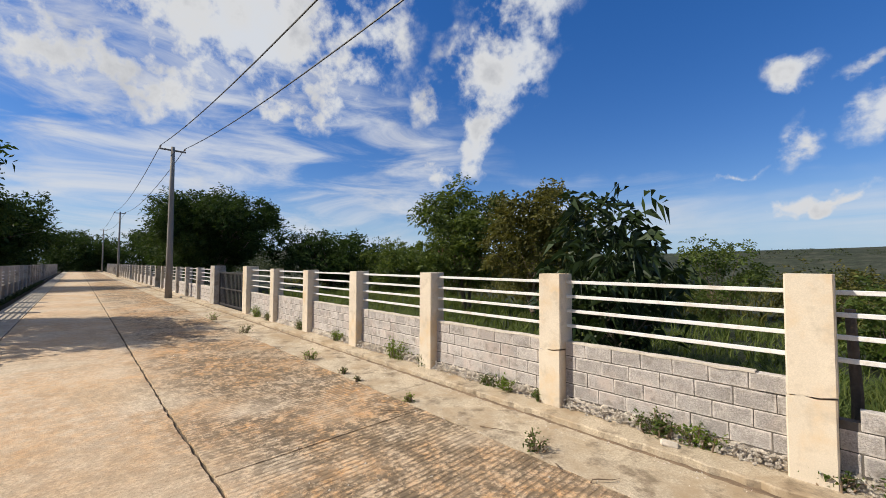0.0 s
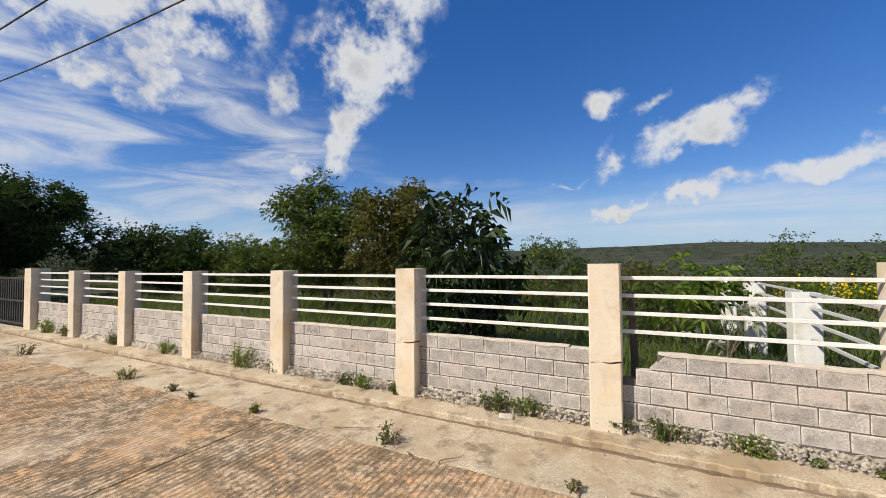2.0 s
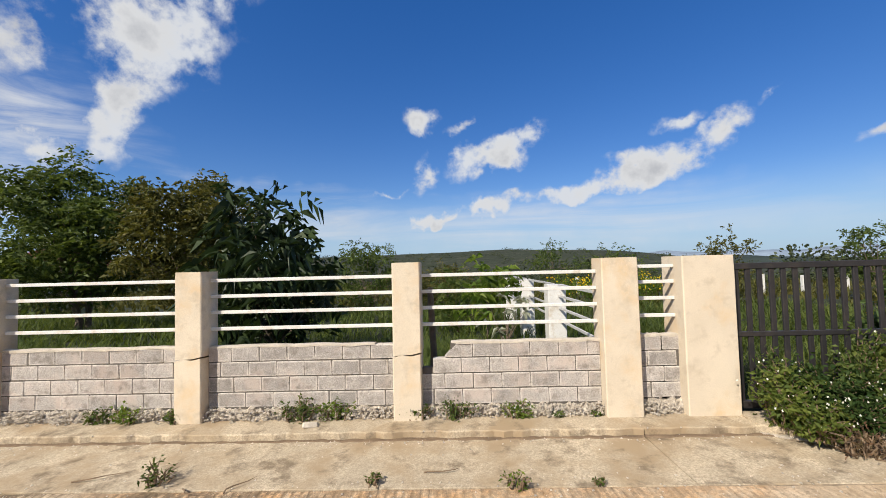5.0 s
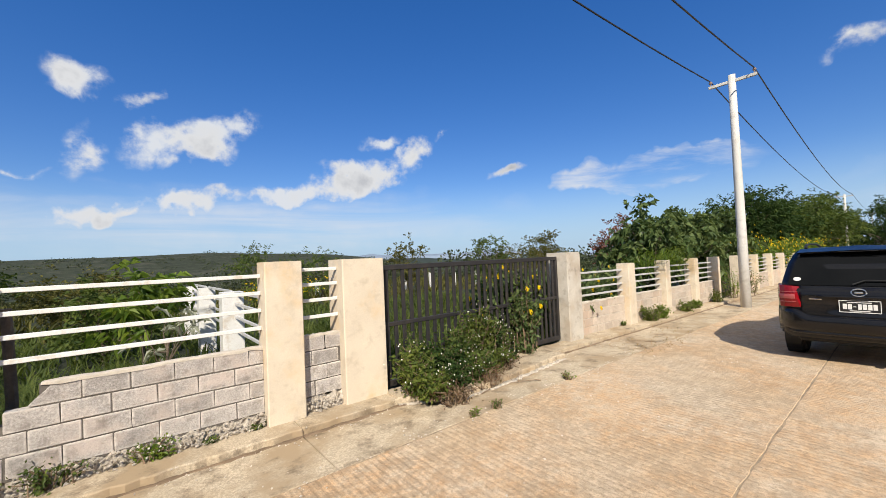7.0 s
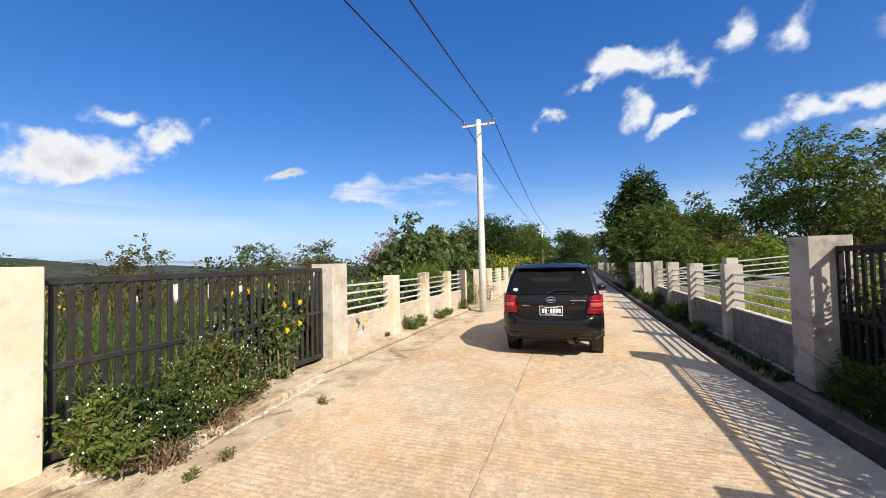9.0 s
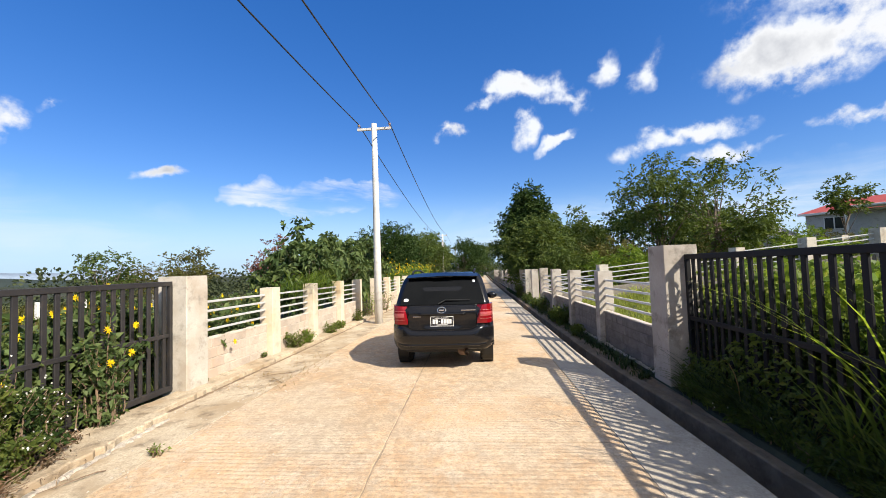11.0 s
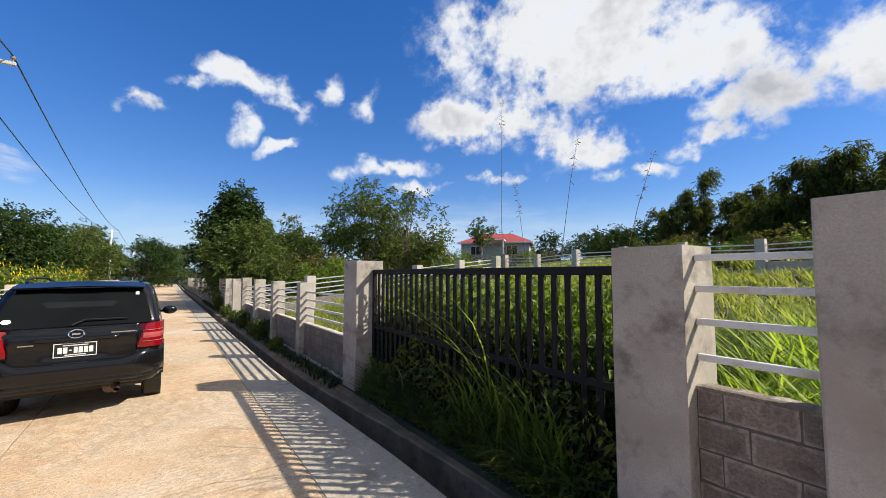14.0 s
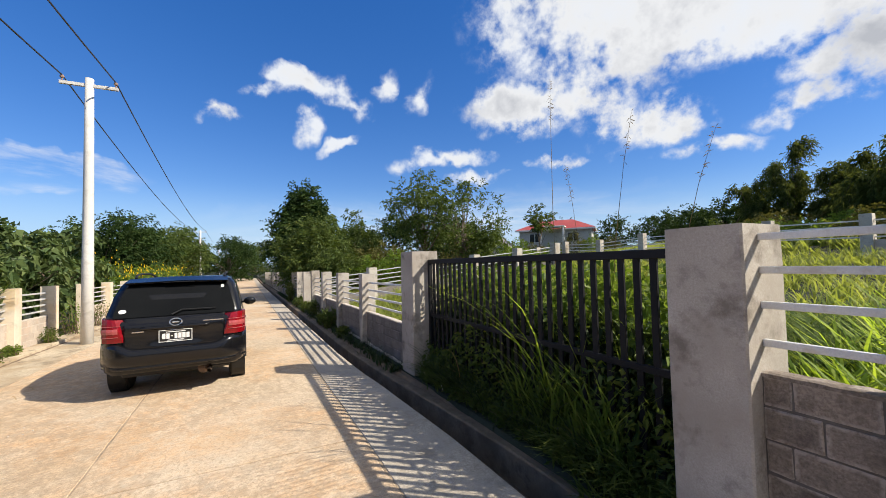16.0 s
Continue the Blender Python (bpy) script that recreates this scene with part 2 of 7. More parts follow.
def road_material():
    """Tined concrete: ridges across the road, laterite dust in patches, dark mottled wear where it is older."""
    m = bpy.data.materials.new("road_concrete")
    m.use_nodes = True
    nt = m.node_tree
    N, L = nt.nodes.new, nt.links.new
    b = nt.nodes["Principled BSDF"]
    b.inputs["Roughness"].default_value, b.inputs["Specular IOR Level"].default_value = 0.88, 0.2
    pos = N("ShaderNodeNewGeometry").outputs["Position"]

    def noise_tex(s, det=6, r=0.6):
        n = N("ShaderNodeTexNoise")
        n.inputs["Scale"].default_value, n.inputs["Detail"].default_value, n.inputs["Roughness"].default_value = s, det, r
        L(pos, n.inputs["Vector"])
        return n.outputs["Fac"]

    def span(v, a, c, lo=0.0, hi=1.0):
        r = N("ShaderNodeMapRange")
        for k, x in (("From Min", a), ("From Max", c), ("To Min", lo), ("To Max", hi)):
            r.inputs[k].default_value = x
        L(v, r.inputs["Value"])
        return r.outputs["Result"]

    def calc(op, a, c):
        n = N("ShaderNodeMath")
        n.operation = op
        for i, v in enumerate((a, c)):
            if isinstance(v, float):
                n.inputs[i].default_value = v
            else:
                L(v, n.inputs[i])
        return n.outputs[0]

    def mixed(fac, a, c):
        x = N("ShaderNodeMix")
        x.data_type = "RGBA"
        L(fac, x.inputs[0])
        for i, v in ((6, a), (7, c)):
            if isinstance(v, tuple):
                x.inputs[i].default_value = (*v, 1)
            else:
                L(v, x.inputs[i])
        return x.outputs[2]
    axis = N("ShaderNodeSeparateXYZ")
    L(pos, axis.inputs[0])
    wander = calc("MULTIPLY", calc("SUBTRACT", noise_tex(0.25, 3), 0.5), 9.0)
    older = span(calc("ADD", axis.outputs[0], wander), 4.5, -1.5)
    wheel = span(calc("ADD", axis.outputs[1], calc("MULTIPLY", calc("SUBTRACT", noise_tex(0.5, 4), 0.5), 2.4)), -4.1, -3.2)
    older = calc("MULTIPLY", older, wheel)
    col = mixed(span(noise_tex(0.8, 7), 0.35, 0.65), (0.54, 0.415, 0.28), (0.6, 0.49, 0.36))
    pale = span(noise_tex(0.42, 7, 0.6), 0.5, 0.62)
    col = mixed(calc("MULTIPLY", pale, span(older, 0, 1, 0.55, 0.15)), col, (0.65, 0.555, 0.43))
    dust = calc("MULTIPLY", span(noise_tex(0.45, 5, 0.6), 0.4, 0.56), span(noise_tex(6.0, 12, 0.8), 0.36, 0.6))
    col = mixed(calc("MULTIPLY", dust, span(older, 0, 1, 0.5, 1.0)), col, (0.6, 0.32, 0.125))
    spots = span(noise_tex(7.0, 14, 0.86), 0.45, 0.53)
    patch = span(noise_tex(0.55, 6, 0.6), 0.3, 0.5)
    wear = calc("MULTIPLY", calc("MULTIPLY", spots, patch), span(older, 0, 1, 0.3, 0.92))
    col = mixed(wear, col, (0.11, 0.083, 0.056))
    wave = N("ShaderNodeTexWave")
    wave.wave_type, wave.bands_direction = "BANDS", "X"
    wave.inputs["Scale"].default_value, wave.inputs["Distortion"].default_value = 4.3, 1.1
    wave.inputs["Detail"].default_value, wave.inputs["Detail Scale"].default_value = 3.0, 1.3
    L(pos, wave.inputs["Vector"])
    keep = span(noise_tex(0.6, 7, 0.65), 0.36, 0.5)
    groove = calc("MULTIPLY", span(wave.outputs["Fac"], 0.5, 0.12), keep)
    col = mixed(calc("MULTIPLY", calc("MULTIPLY", groove, span(noise_tex(9, 5, 0.7), 0.35, 0.6)), span(older, 0, 1, 0.12, 0.85)), col, (0.17, 0.125, 0.075))
    grit = noise_tex(30, 9, 0.86)
    col = mixed(span(grit, 0.5, 0.62, 0.0, 0.68), col, (0.22, 0.165, 0.105))
    col = mixed(span(noise_tex(85, 4, 0.7), 0.56, 0.68, 0.0, 0.35), col, (0.2, 0.15, 0.1))
    L(col, b.inputs["Base Color"])
    height = calc("ADD", calc("MULTIPLY", calc("MULTIPLY", span(wave.outputs["Fac"], 0.1, 0.6), keep), span(older, 0, 1, 0.3, 1.0)), calc("MULTIPLY", grit, 0.9))
    bp = N("ShaderNodeBump")
    bp.inputs["Strength"].default_value, bp.inputs["Distance"].default_value = 0.7, 0.014
    L(height, bp.inputs["Height"])
    L(bp.outputs[0], b.inputs["Normal"])
    return m


M = {
    "road": road_material(),
    "apron": material("apron_concrete", (0.6, 0.5, 0.365), 0.9, grit=0.9, vary=0.2, scale=1.4, fine=45, bump=0.8, stain=(0.35, 0.265, 0.17), stain_scale=1.1,
                      stain_range=(0.46, 0.62), dark=(0.17, 0.13, 0.088), spec=0.2),
    "apron_grey": material("grey_apron_concrete", (0.49, 0.43, 0.35), 0.9, grit=0.8, vary=0.2, scale=1.6, fine=45, bump=0.7, stain=(0.36, 0.32, 0.265), stain_scale=1.0,
                           stain_range=(0.45, 0.66), dark=(0.25, 0.215, 0.17), spec=0.2),
    "joint_dusty": material("joint_dust", (0.34, 0.265, 0.18), 0.95, vary=0.25, scale=5, fine=50, bump=0.4, dark=(0.14, 0.105, 0.07), stain_scale=2.5),
    "joint": material("joint_tar", (0.12, 0.09, 0.062), 0.95, vary=0.4, scale=14, fine=60, bump=0.3),
    # near-black base stands in for the shade down in the channel
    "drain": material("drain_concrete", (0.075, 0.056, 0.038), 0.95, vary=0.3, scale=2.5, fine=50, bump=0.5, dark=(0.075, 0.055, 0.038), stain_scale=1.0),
    # earthy dirt colour, taken darker for the shaded drain wall
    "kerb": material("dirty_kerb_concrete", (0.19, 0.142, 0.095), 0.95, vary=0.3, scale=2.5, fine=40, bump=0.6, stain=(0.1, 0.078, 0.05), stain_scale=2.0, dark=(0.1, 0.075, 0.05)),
    "pillar": material("pillar_plaster", (0.65, 0.565, 0.445), 0.85, vary=0.08, scale=2.2, fine=90, bump=0.12, stain=(0.58, 0.43, 0.26), stain_scale=1.5,
                       stain_range=(0.5, 0.68), dark=(0.46, 0.39, 0.3), spec=0.25),
    "pillar_grey": material("pillar_render", (0.47, 0.43, 0.375), 0.9, vary=0.16, scale=1.6, fine=80, bump=0.25, grit=0.5, stain=(0.33, 0.29, 0.245), stain_scale=0.9,
                            stain_range=(0.44, 0.62), dark=(0.17, 0.145, 0.12), spec=0.2),
    "pillar_worn": material("worn_pillar_render", (0.57, 0.53, 0.46), 0.9, vary=0.14, scale=2.0, fine=80, bump=0.2, grit=0.5, stain=(0.4, 0.34, 0.27), stain_scale=1.6,
                            stain_range=(0.45, 0.65), dark=(0.27, 0.24, 0.2), spec=0.25),
    "block": material("concrete_block", (0.53, 0.49, 0.455), 0.95, grit=0.95, rim=(0.62, 0.57, 0.52), vary=0.2, scale=9, fine=60, bump=1.0, bump_distance=0.012, stain=(0.5, 0.42, 0.37), stain_scale=2.2,
                      piece=0.16, dark=(0.22, 0.195, 0.17), spec=0.15),
    # block colour lowered to hold the shade on the hill-side walls
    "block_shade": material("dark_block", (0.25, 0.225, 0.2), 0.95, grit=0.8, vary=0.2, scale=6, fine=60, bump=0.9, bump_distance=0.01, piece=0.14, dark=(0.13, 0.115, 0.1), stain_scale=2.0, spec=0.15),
    "block_warm": material("pale_block", (0.54, 0.46, 0.38), 0.95, grit=0.6, vary=0.12, scale=5, fine=70, bump=0.8, bump_distance=0.006, stain=(0.5, 0.38, 0.29), stain_scale=2.0,
                           piece=0.1, spec=0.15),
    "block_brown": material("brown_block", (0.3, 0.25, 0.205), 0.95, grit=0.9, rim=(0.4, 0.35, 0.3), dark=(0.12, 0.095, 0.075), stain_scale=2.2, vary=0.2, scale=4, fine=55, bump=0.9, bump_distance=0.008, piece=0.12, spec=0.15),
    "mortar": material("mortar", (0.13, 0.115, 0.1), 0.95, vary=0.2, scale=8, fine=60, bump=0.4),
    "cap": material("wall_capping", (0.56, 0.5, 0.42), 0.92, vary=0.14, scale=6, fine=60, bump=0.5, dark=(0.36, 0.31, 0.25), stain_scale=2),
    "rubble": material("rubble_footing", (0.72, 0.64, 0.54), 0.95, grit=0.6, vary=0.35, scale=16, fine=40, bump=1.0, bump_distance=0.04, dark=(0.33, 0.28, 0.225), stain_scale=7.0),
    "rail": material("white_rail_paint", (0.72, 0.715, 0.69), 0.45, vary=0.06, scale=5, fine=80, bump=0.05, dark=(0.5, 0.44, 0.36), stain_scale=1.7),
    "rail_grey": material("grey_rail_paint", (0.5, 0.5, 0.49), 0.5, vary=0.1, scale=5, fine=80, bump=0.05),
    "gate": material("gate_paint", (0.027, 0.025, 0.026), 0.5, vary=0.2, scale=3, fine=60, bump=0.1, dark=(0.045, 0.037, 0.032), stain_scale=1.5),
    "gate_dark": material("dark_gate_paint", (0.011, 0.011, 0.013), 0.6, vary=0.2, scale=3, fine=60, bump=0.08, spec=0.2),
    "soil": material("soil", (0.22, 0.155, 0.1), 0.95, vary=0.35, scale=3, fine=30, bump=0.8, bump_distance=0.03),
    "pole": material("pole_concrete", (0.6, 0.585, 0.55), 0.8, vary=0.08, scale=1.5, fine=70, bump=0.15, dark=(0.42, 0.4, 0.37)),
    "pole_old": material("old_pole", (0.25, 0.23, 0.205), 0.9, vary=0.15, scale=1.5, fine=60, bump=0.2),
    "wire": material("wire", (0.02, 0.02, 0.02), 0.5, vary=0.0, bump=0.0),
    "porcelain": material("porcelain", (0.3, 0.2, 0.15), 0.25, vary=0.1, bump=0.0),
    "iron": material("galvanised_iron", (0.4, 0.39, 0.37), 0.5, 0.6, vary=0.15, scale=8, fine=60, bump=0.1),
    "bark": material("bark", (0.17, 0.13, 0.095), 0.95, vary=0.35, scale=7, fine=30, bump=0.9, bump_distance=0.03),
    "twig": material("dry_twig", (0.2, 0.14, 0.09), 0.95, vary=0.3, scale=9, fine=50, bump=0.3),
}


def leaf(name, color, gloss=0.55, translucent=0.35, island=0.45, spec=0.22):
    return material(name, color, gloss, vary=0.3, scale=0.8, fine=9, bump=0.0, island=island, translucent=translucent, spec=spec)


LEAF = {
    "dark": leaf("dark_leaf", (0.036, 0.066, 0.017), 0.65, 0.25, spec=0.12),
    "mid": leaf("mid_leaf", (0.082, 0.12, 0.028), 0.6, 0.38),
    "olive": leaf("olive_leaf", (0.105, 0.105, 0.026), 0.65, 0.3),
    "shiny": leaf("glossy_leaf", (0.03, 0.052, 0.018), 0.45, 0.2, spec=0.25),
    "broad": leaf("broad_leaf", (0.095, 0.14, 0.048), 0.5, 0.3),
    "fresh": leaf("fresh_leaf", (0.13, 0.2, 0.032), 0.5, 0.5),
    "bamboo": leaf("bamboo_leaf", (0.095, 0.12, 0.034), 0.65, 0.42, spec=0.1),
    "red": leaf("russet_leaf", (0.2, 0.09, 0.065), 0.65, 0.3),
    "grass": leaf("grass_blade", (0.088, 0.122, 0.028), 0.6, 0.4),
    # colour raised so that the blades hold the backlight
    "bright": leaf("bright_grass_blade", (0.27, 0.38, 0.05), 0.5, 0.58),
    # duller weedy green, lifted to include the sun on the slope
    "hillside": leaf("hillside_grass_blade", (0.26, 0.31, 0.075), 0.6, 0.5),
    # toned below the bright grass, as its seen side is in shade
    "gateside": leaf("gateside_grass_blade", (0.12, 0.175, 0.035), 0.55, 0.4),
    # verge grass with the shade of fence and gate put into its colour
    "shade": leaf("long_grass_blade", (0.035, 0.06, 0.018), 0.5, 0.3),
    "dry": leaf("dry_blade", (0.28, 0.2, 0.09), 0.8, 0.3),
    "dead": leaf("withered_leaf", (0.13, 0.085, 0.045), 0.8, 0.2),
    "weedy": leaf("weedy_leaf", (0.1, 0.135, 0.028), 0.6, 0.4),
    # leaf colour darkened to carry the gloom behind the gate
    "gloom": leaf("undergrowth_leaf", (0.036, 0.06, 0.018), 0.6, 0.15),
    "yellow": leaf("yellow_petal", (0.85, 0.6, 0.012), 0.6, 0.3, island=0.15),
    "white": leaf("white_petal", (0.75, 0.75, 0.7), 0.6, 0.2, island=0.1),
    "pale": leaf("pale_leaf", (0.32, 0.34, 0.27), 0.6, 0.3, island=0.2),
    "far": leaf("far_leaf", (0.05, 0.065, 0.03), 0.8, 0.15),
}


# ---------------------------------------------------------------- building tools
def part(name, bm, mat, parent=None, label="", smooth=False):
    """Links a bmesh, or a mesh, as one mesh object under a thing or a part."""
    if isinstance(bm, bpy.types.Mesh):
        me = bm
    else:
        me = bpy.data.meshes.new(name)
        bm.to_mesh(me)
        bm.free()
        me.materials.append(mat)
    if smooth:
        me.polygons.foreach_set("use_smooth", [True] * len(me.polygons))
    ob = new(name, me)
    if parent:
        ob.parent = parent
    if label:
        ob["label"] = label
    return ob


def thing(name, at, label, category, group="", kind=""):
    ob = new(name)
    ob.location = at
    return tagged(ob, label, category, group, kind)


def box(bm, lo, hi, bevel=0.0):
    """A box from corner to corner, with chamfered edges."""
    a, b = Vector(lo), Vector(hi)
    made = bmesh.ops.create_cube(bm, size=1.0, matrix=Matrix.Translation((a + b) / 2) @ Matrix.Diagonal((*(b - a), 1)))
    if bevel:
        edges = list({e for v in made["verts"] for e in v.link_edges})
        bmesh.ops.bevel(bm, geom=edges, offset=bevel, segments=1, affect="EDGES")
    return bm


def box_bm(lo, hi, bevel=0.0):
    return box(bmesh.new(), lo, hi, bevel)


def tube(bm, points, radii, seg=6, cap=True):
    """A tapered tube along points."""
    rings = []
    for i, p in enumerate(points):
        p = Vector(p)
        a, b = Vector(points[max(i - 1, 0)]), Vector(points[min(i + 1, len(points) - 1)])
        q = (b - a).to_track_quat("Z", "Y")
        r = radii[i] if isinstance(radii, (list, tuple)) else radii
        rings.append([bm.verts.new(p + q @ Vector((r * math.cos(2 * math.pi * k / seg), r * math.sin(2 * math.pi * k / seg), 0))) for k in range(seg)])
    for a, b in zip(rings, rings[1:]):
        for k in range(seg):
            bm.faces.new((a[k], a[(k + 1) % seg], b[(k + 1) % seg], b[k]))
    if cap:
        bm.faces.new(rings[0][::-1])
        bm.faces.new(rings[-1])
    return bm


def mesh_of(name, verts, faces, mat, smooth=False):
    me = bpy.data.meshes.new(name)
    me.from_pydata(verts if isinstance(verts, list) else verts.tolist(), [], faces if isinstance(faces, list) else faces.tolist())
    me.materials.append(mat)
    if smooth:
        me.polygons.foreach_set("use_smooth", [True] * len(me.polygons))
    return me


def unit(v):
    return v / np.maximum(np.linalg.norm(v, axis=-1, keepdims=True), 1e-9)


def leaves(name, base, way, length, width, mat, rng, droop=0.25):
    """Folded, pointed leaves: base points, directions, lengths and a width ratio."""
    n = len(base)
    way = unit(way)
    length = np.broadcast_to(np.asarray(length, float), (n,))[:, None]
    side = unit(np.cross(way, rng.normal(size=(n, 3))))
    up = np.cross(side, way)
    mid = base + way * length * 0.45
    tip = base + way * length + np.array([0, 0, -1.0]) * length * droop
    lift = up * length * width * 0.25
    quad = np.stack([base, mid + side * length * width * 0.5 + lift, tip, mid - side * length * width * 0.5 + lift], 1).reshape(-1, 3)
    i = np.arange(n)[:, None] * 4
    faces = np.concatenate([i + [0, 1, 2], i + [0, 2, 3]])
    return mesh_of(name, quad, faces, mat)


def blades(name, base, lean, height, width, mat, bend=0.45):
    """Grass blades in three stretches, bending over in the direction of lean."""
    n = len(base)
    height = np.broadcast_to(np.asarray(height, float), (n,))[:, None]
    flat = np.stack([-lean[:, 1], lean[:, 0], 0 * lean[:, 0]], 1)
    flat = unit(flat) * width / 2
    out = np.concatenate([unit(lean), np.zeros((n, 1))], 1) if lean.shape[1] == 2 else unit(lean)
    z = np.array([0, 0, 1.0])
    cuts = 5 if width < 0.025 else 3
    rows = []
    for k in range(cuts):
        t = k / cuts
        p = base + z * height * (t - 0.55 * bend * t ** 2.5) + out * height * 1.7 * bend * t ** 2.2
        w = flat * (1 - 0.75 * t ** 2)
        rows += [p - w, p + w]
    rows.append(base + z * height * (1 - 0.55 * bend) + out * height * 1.7 * bend)
    m = len(rows)
    v = np.stack(rows, 1).reshape(-1, 3)
    i = (np.arange(n) * m)[:, None]
    faces = []
    for k in range(cuts - 1):
        faces += (i + [2 * k, 2 * k + 1, 2 * k + 3, 2 * k + 2]).tolist()
    faces += (i + [m - 3, m - 2, m - 1]).tolist()
    return mesh_of(name, v, faces, mat)


def lean_dirs(rng, n):
    a = rng.uniform(0, 2 * math.pi, n)
    return np.stack([np.cos(a), np.sin(a)], 1)


# ---------------------------------------------------------------- lie of the land
def road_z(x):
    return -0.06 - 0.010 * min(max(x - 7.0, 0.0), 60.0)


def smooth(a, b, v):
    t = min(max((v - a) / (b - a), 0.0), 1.0)
    return t * t * (3 - 2 * t)


def land(x, y):
    """Height of the ground outside the road."""
    if y > -3.7:
        d = max(y - 0.2, 0.0)
        z = road_z(x) + 0.02 - 0.012 * min(d, 30)
        z -= 14 * smooth(28, 160, d) + 34 * smooth(120, 900, d)
        far = math.hypot(x, y)
        roll = math.sin(x * 0.0031 + 1.3) * math.cos(y * 0.0023) + 0.6 * math.sin(x * 0.0083 + y * 0.004)
        z += 7 * roll * smooth(300, 900, d)
        ridge = (128 + 9 * math.sin(x * 0.0016 + 0.6) + 5 * math.sin(x * 0.0071)) * (1 - 0.78 * smooth(0.3, 0.65, x / (far + 1)))
        z += ridge * smooth(1100, 2700, far) * smooth(60, 900, d)
    else:
        d = max(-y - 7.9, 0.0)
        z = road_z(x) + 0.03 + 0.105 * min(d, 22) + 0.075 * min(max(d - 22, 0), 60)
        z += 5 * smooth(70, 240, d) + 40 * smooth(300, 2000, d)
        z -= 0.9 * smooth(18, 40, x) * smooth(2, 16, d)
    bump = 0.10 * math.sin(x * 0.9 + y * 0.5) * math.sin(y * 0.7 - x * 0.3)
    return z + bump * smooth(0.6, 4, d)


def build_ground():
    def steps(near, far, first, grow):
        out, v, s = [], near, first
        while v < far:
            out.append(v)
            s *= grow
            v += s
        return out + [far]
    xs = [-v for v in steps(0.6, 4200, 0.6, 1.075)][::-1] + steps(0.0, 4200, 0.6, 1.075)
    ya = steps(0.35, 4200, 0.25, 1.085)
    yb = [-v for v in steps(7.62, 4200, 0.25, 1.085)][::-1]
    ys = yb + [-7.6, -7.58, -3.7, -0.02, 0.12] + ya
    verts, faces = [], []
    for y in ys:
        for x in xs:
            if -7.59 < y < 0.0:
                z = road_z(x) - 0.5
            else:
                z = land(x, y)
            verts.append((x, y, z))
    w = len(xs)
    for j in range(len(ys) - 1):
        for i in range(w - 1):
            faces.append((j * w + i, j * w + i + 1, (j + 1) * w + i + 1, (j + 1) * w + i))
    m = material("meadow", (0.046, 0.054, 0.036), 0.95, vary=0.45, scale=0.05, fine=0.6, grit=0.7, bump=0.6, bump_distance=0.2, stain=(0.06, 0.062, 0.045), stain_scale=0.012,
                 stain_range=(0.54, 0.6), dark=(0.018, 0.025, 0.017), spec=0.1)
    ob = new("ground", mesh_of("ground", verts, faces, m, True))
    tagged(ob, "rough green meadow falling to a wide valley and rising behind the road", "ground", kind="structure")


build_ground()


def strip(name, x0, x1, y0, y1, thick, mat, parent, step=1.5, lift=0.0, edge=0.0, seed=1, cut=0.005):
    """A slab that follows the road's fall; edge roughens its long sides."""
    rng = random.Random(seed)
    n = max(2, int((x1 - x0) / step))
    bm = bmesh.new()
    rows = []
    for i in range(n + 1):
        x = x0 + (x1 - x0) * i / n
        z = road_z(x) + lift
        a, b = (v(x) if callable(v) else v for v in (y0, y1))
        a, b = a + rng.uniform(-edge, edge), b + rng.uniform(-edge, edge)
        rows.append([bm.verts.new(p) for p in ((x, a, z - thick), (x, a, z - cut), (x, a + cut, z), (x, b - cut, z), (x, b, z - cut), (x, b, z - thick))])
    for p, q in zip(rows, rows[1:]):
        for k in range(5):
            bm.faces.new((p[k], q[k], q[k + 1], p[k + 1]))
    bm.faces.new(rows[0])
    bm.faces.new(rows[-1][::-1])
    bmesh.ops.recalc_face_normals(bm, faces=bm.faces)
    return part(name, bm, mat, parent)


def build_road():
    road = tagged(new("road"), "tined concrete road slabs stained with orange laterite dust", "road", kind="structure")
    gap = 0.009

    def centre(x):
        return -3.775 + 0.014 * min(max(x, -6.0), 12.0)
    near_lane = [-150, -95, -60, -45, -34.5, -24.3, -14.0, -3.75, 6.5, 16.8, 27, 37.5, 48, 70, 110]
    far_lane = [-150, -95, -60, -40.5, -30.6, -20.8, -11.05, -1.3, 6.8, 17, 27.3, 37.6, 48, 70, 110]

    def half(x):
        return 0.018 if x < 1.5 else 0.009
    for xs, y0, y1 in ((near_lane, lambda x: centre(x) + half(x), -1.254), (far_lane, -6.212, lambda x: centre(x) - half(x))):
        for a, b in zip(xs, xs[1:]):
            strip("slab", a + gap, b - gap, y0, y1, 0.16, M["road"], road, step=0.12 if -16 < a < 8 else 0.4, edge=0.011 if a < 0 else 0.006, seed=int(a) + 700)
    strip("joint_filler", -150, 2.4, -6.24, -1.23, 0.1, M["joint"], road, lift=-0.03)
    strip("joint_filler", 2.4, 110, -6.24, -1.23, 0.1, M["joint_dusty"], road, lift=-0.006)
    return road


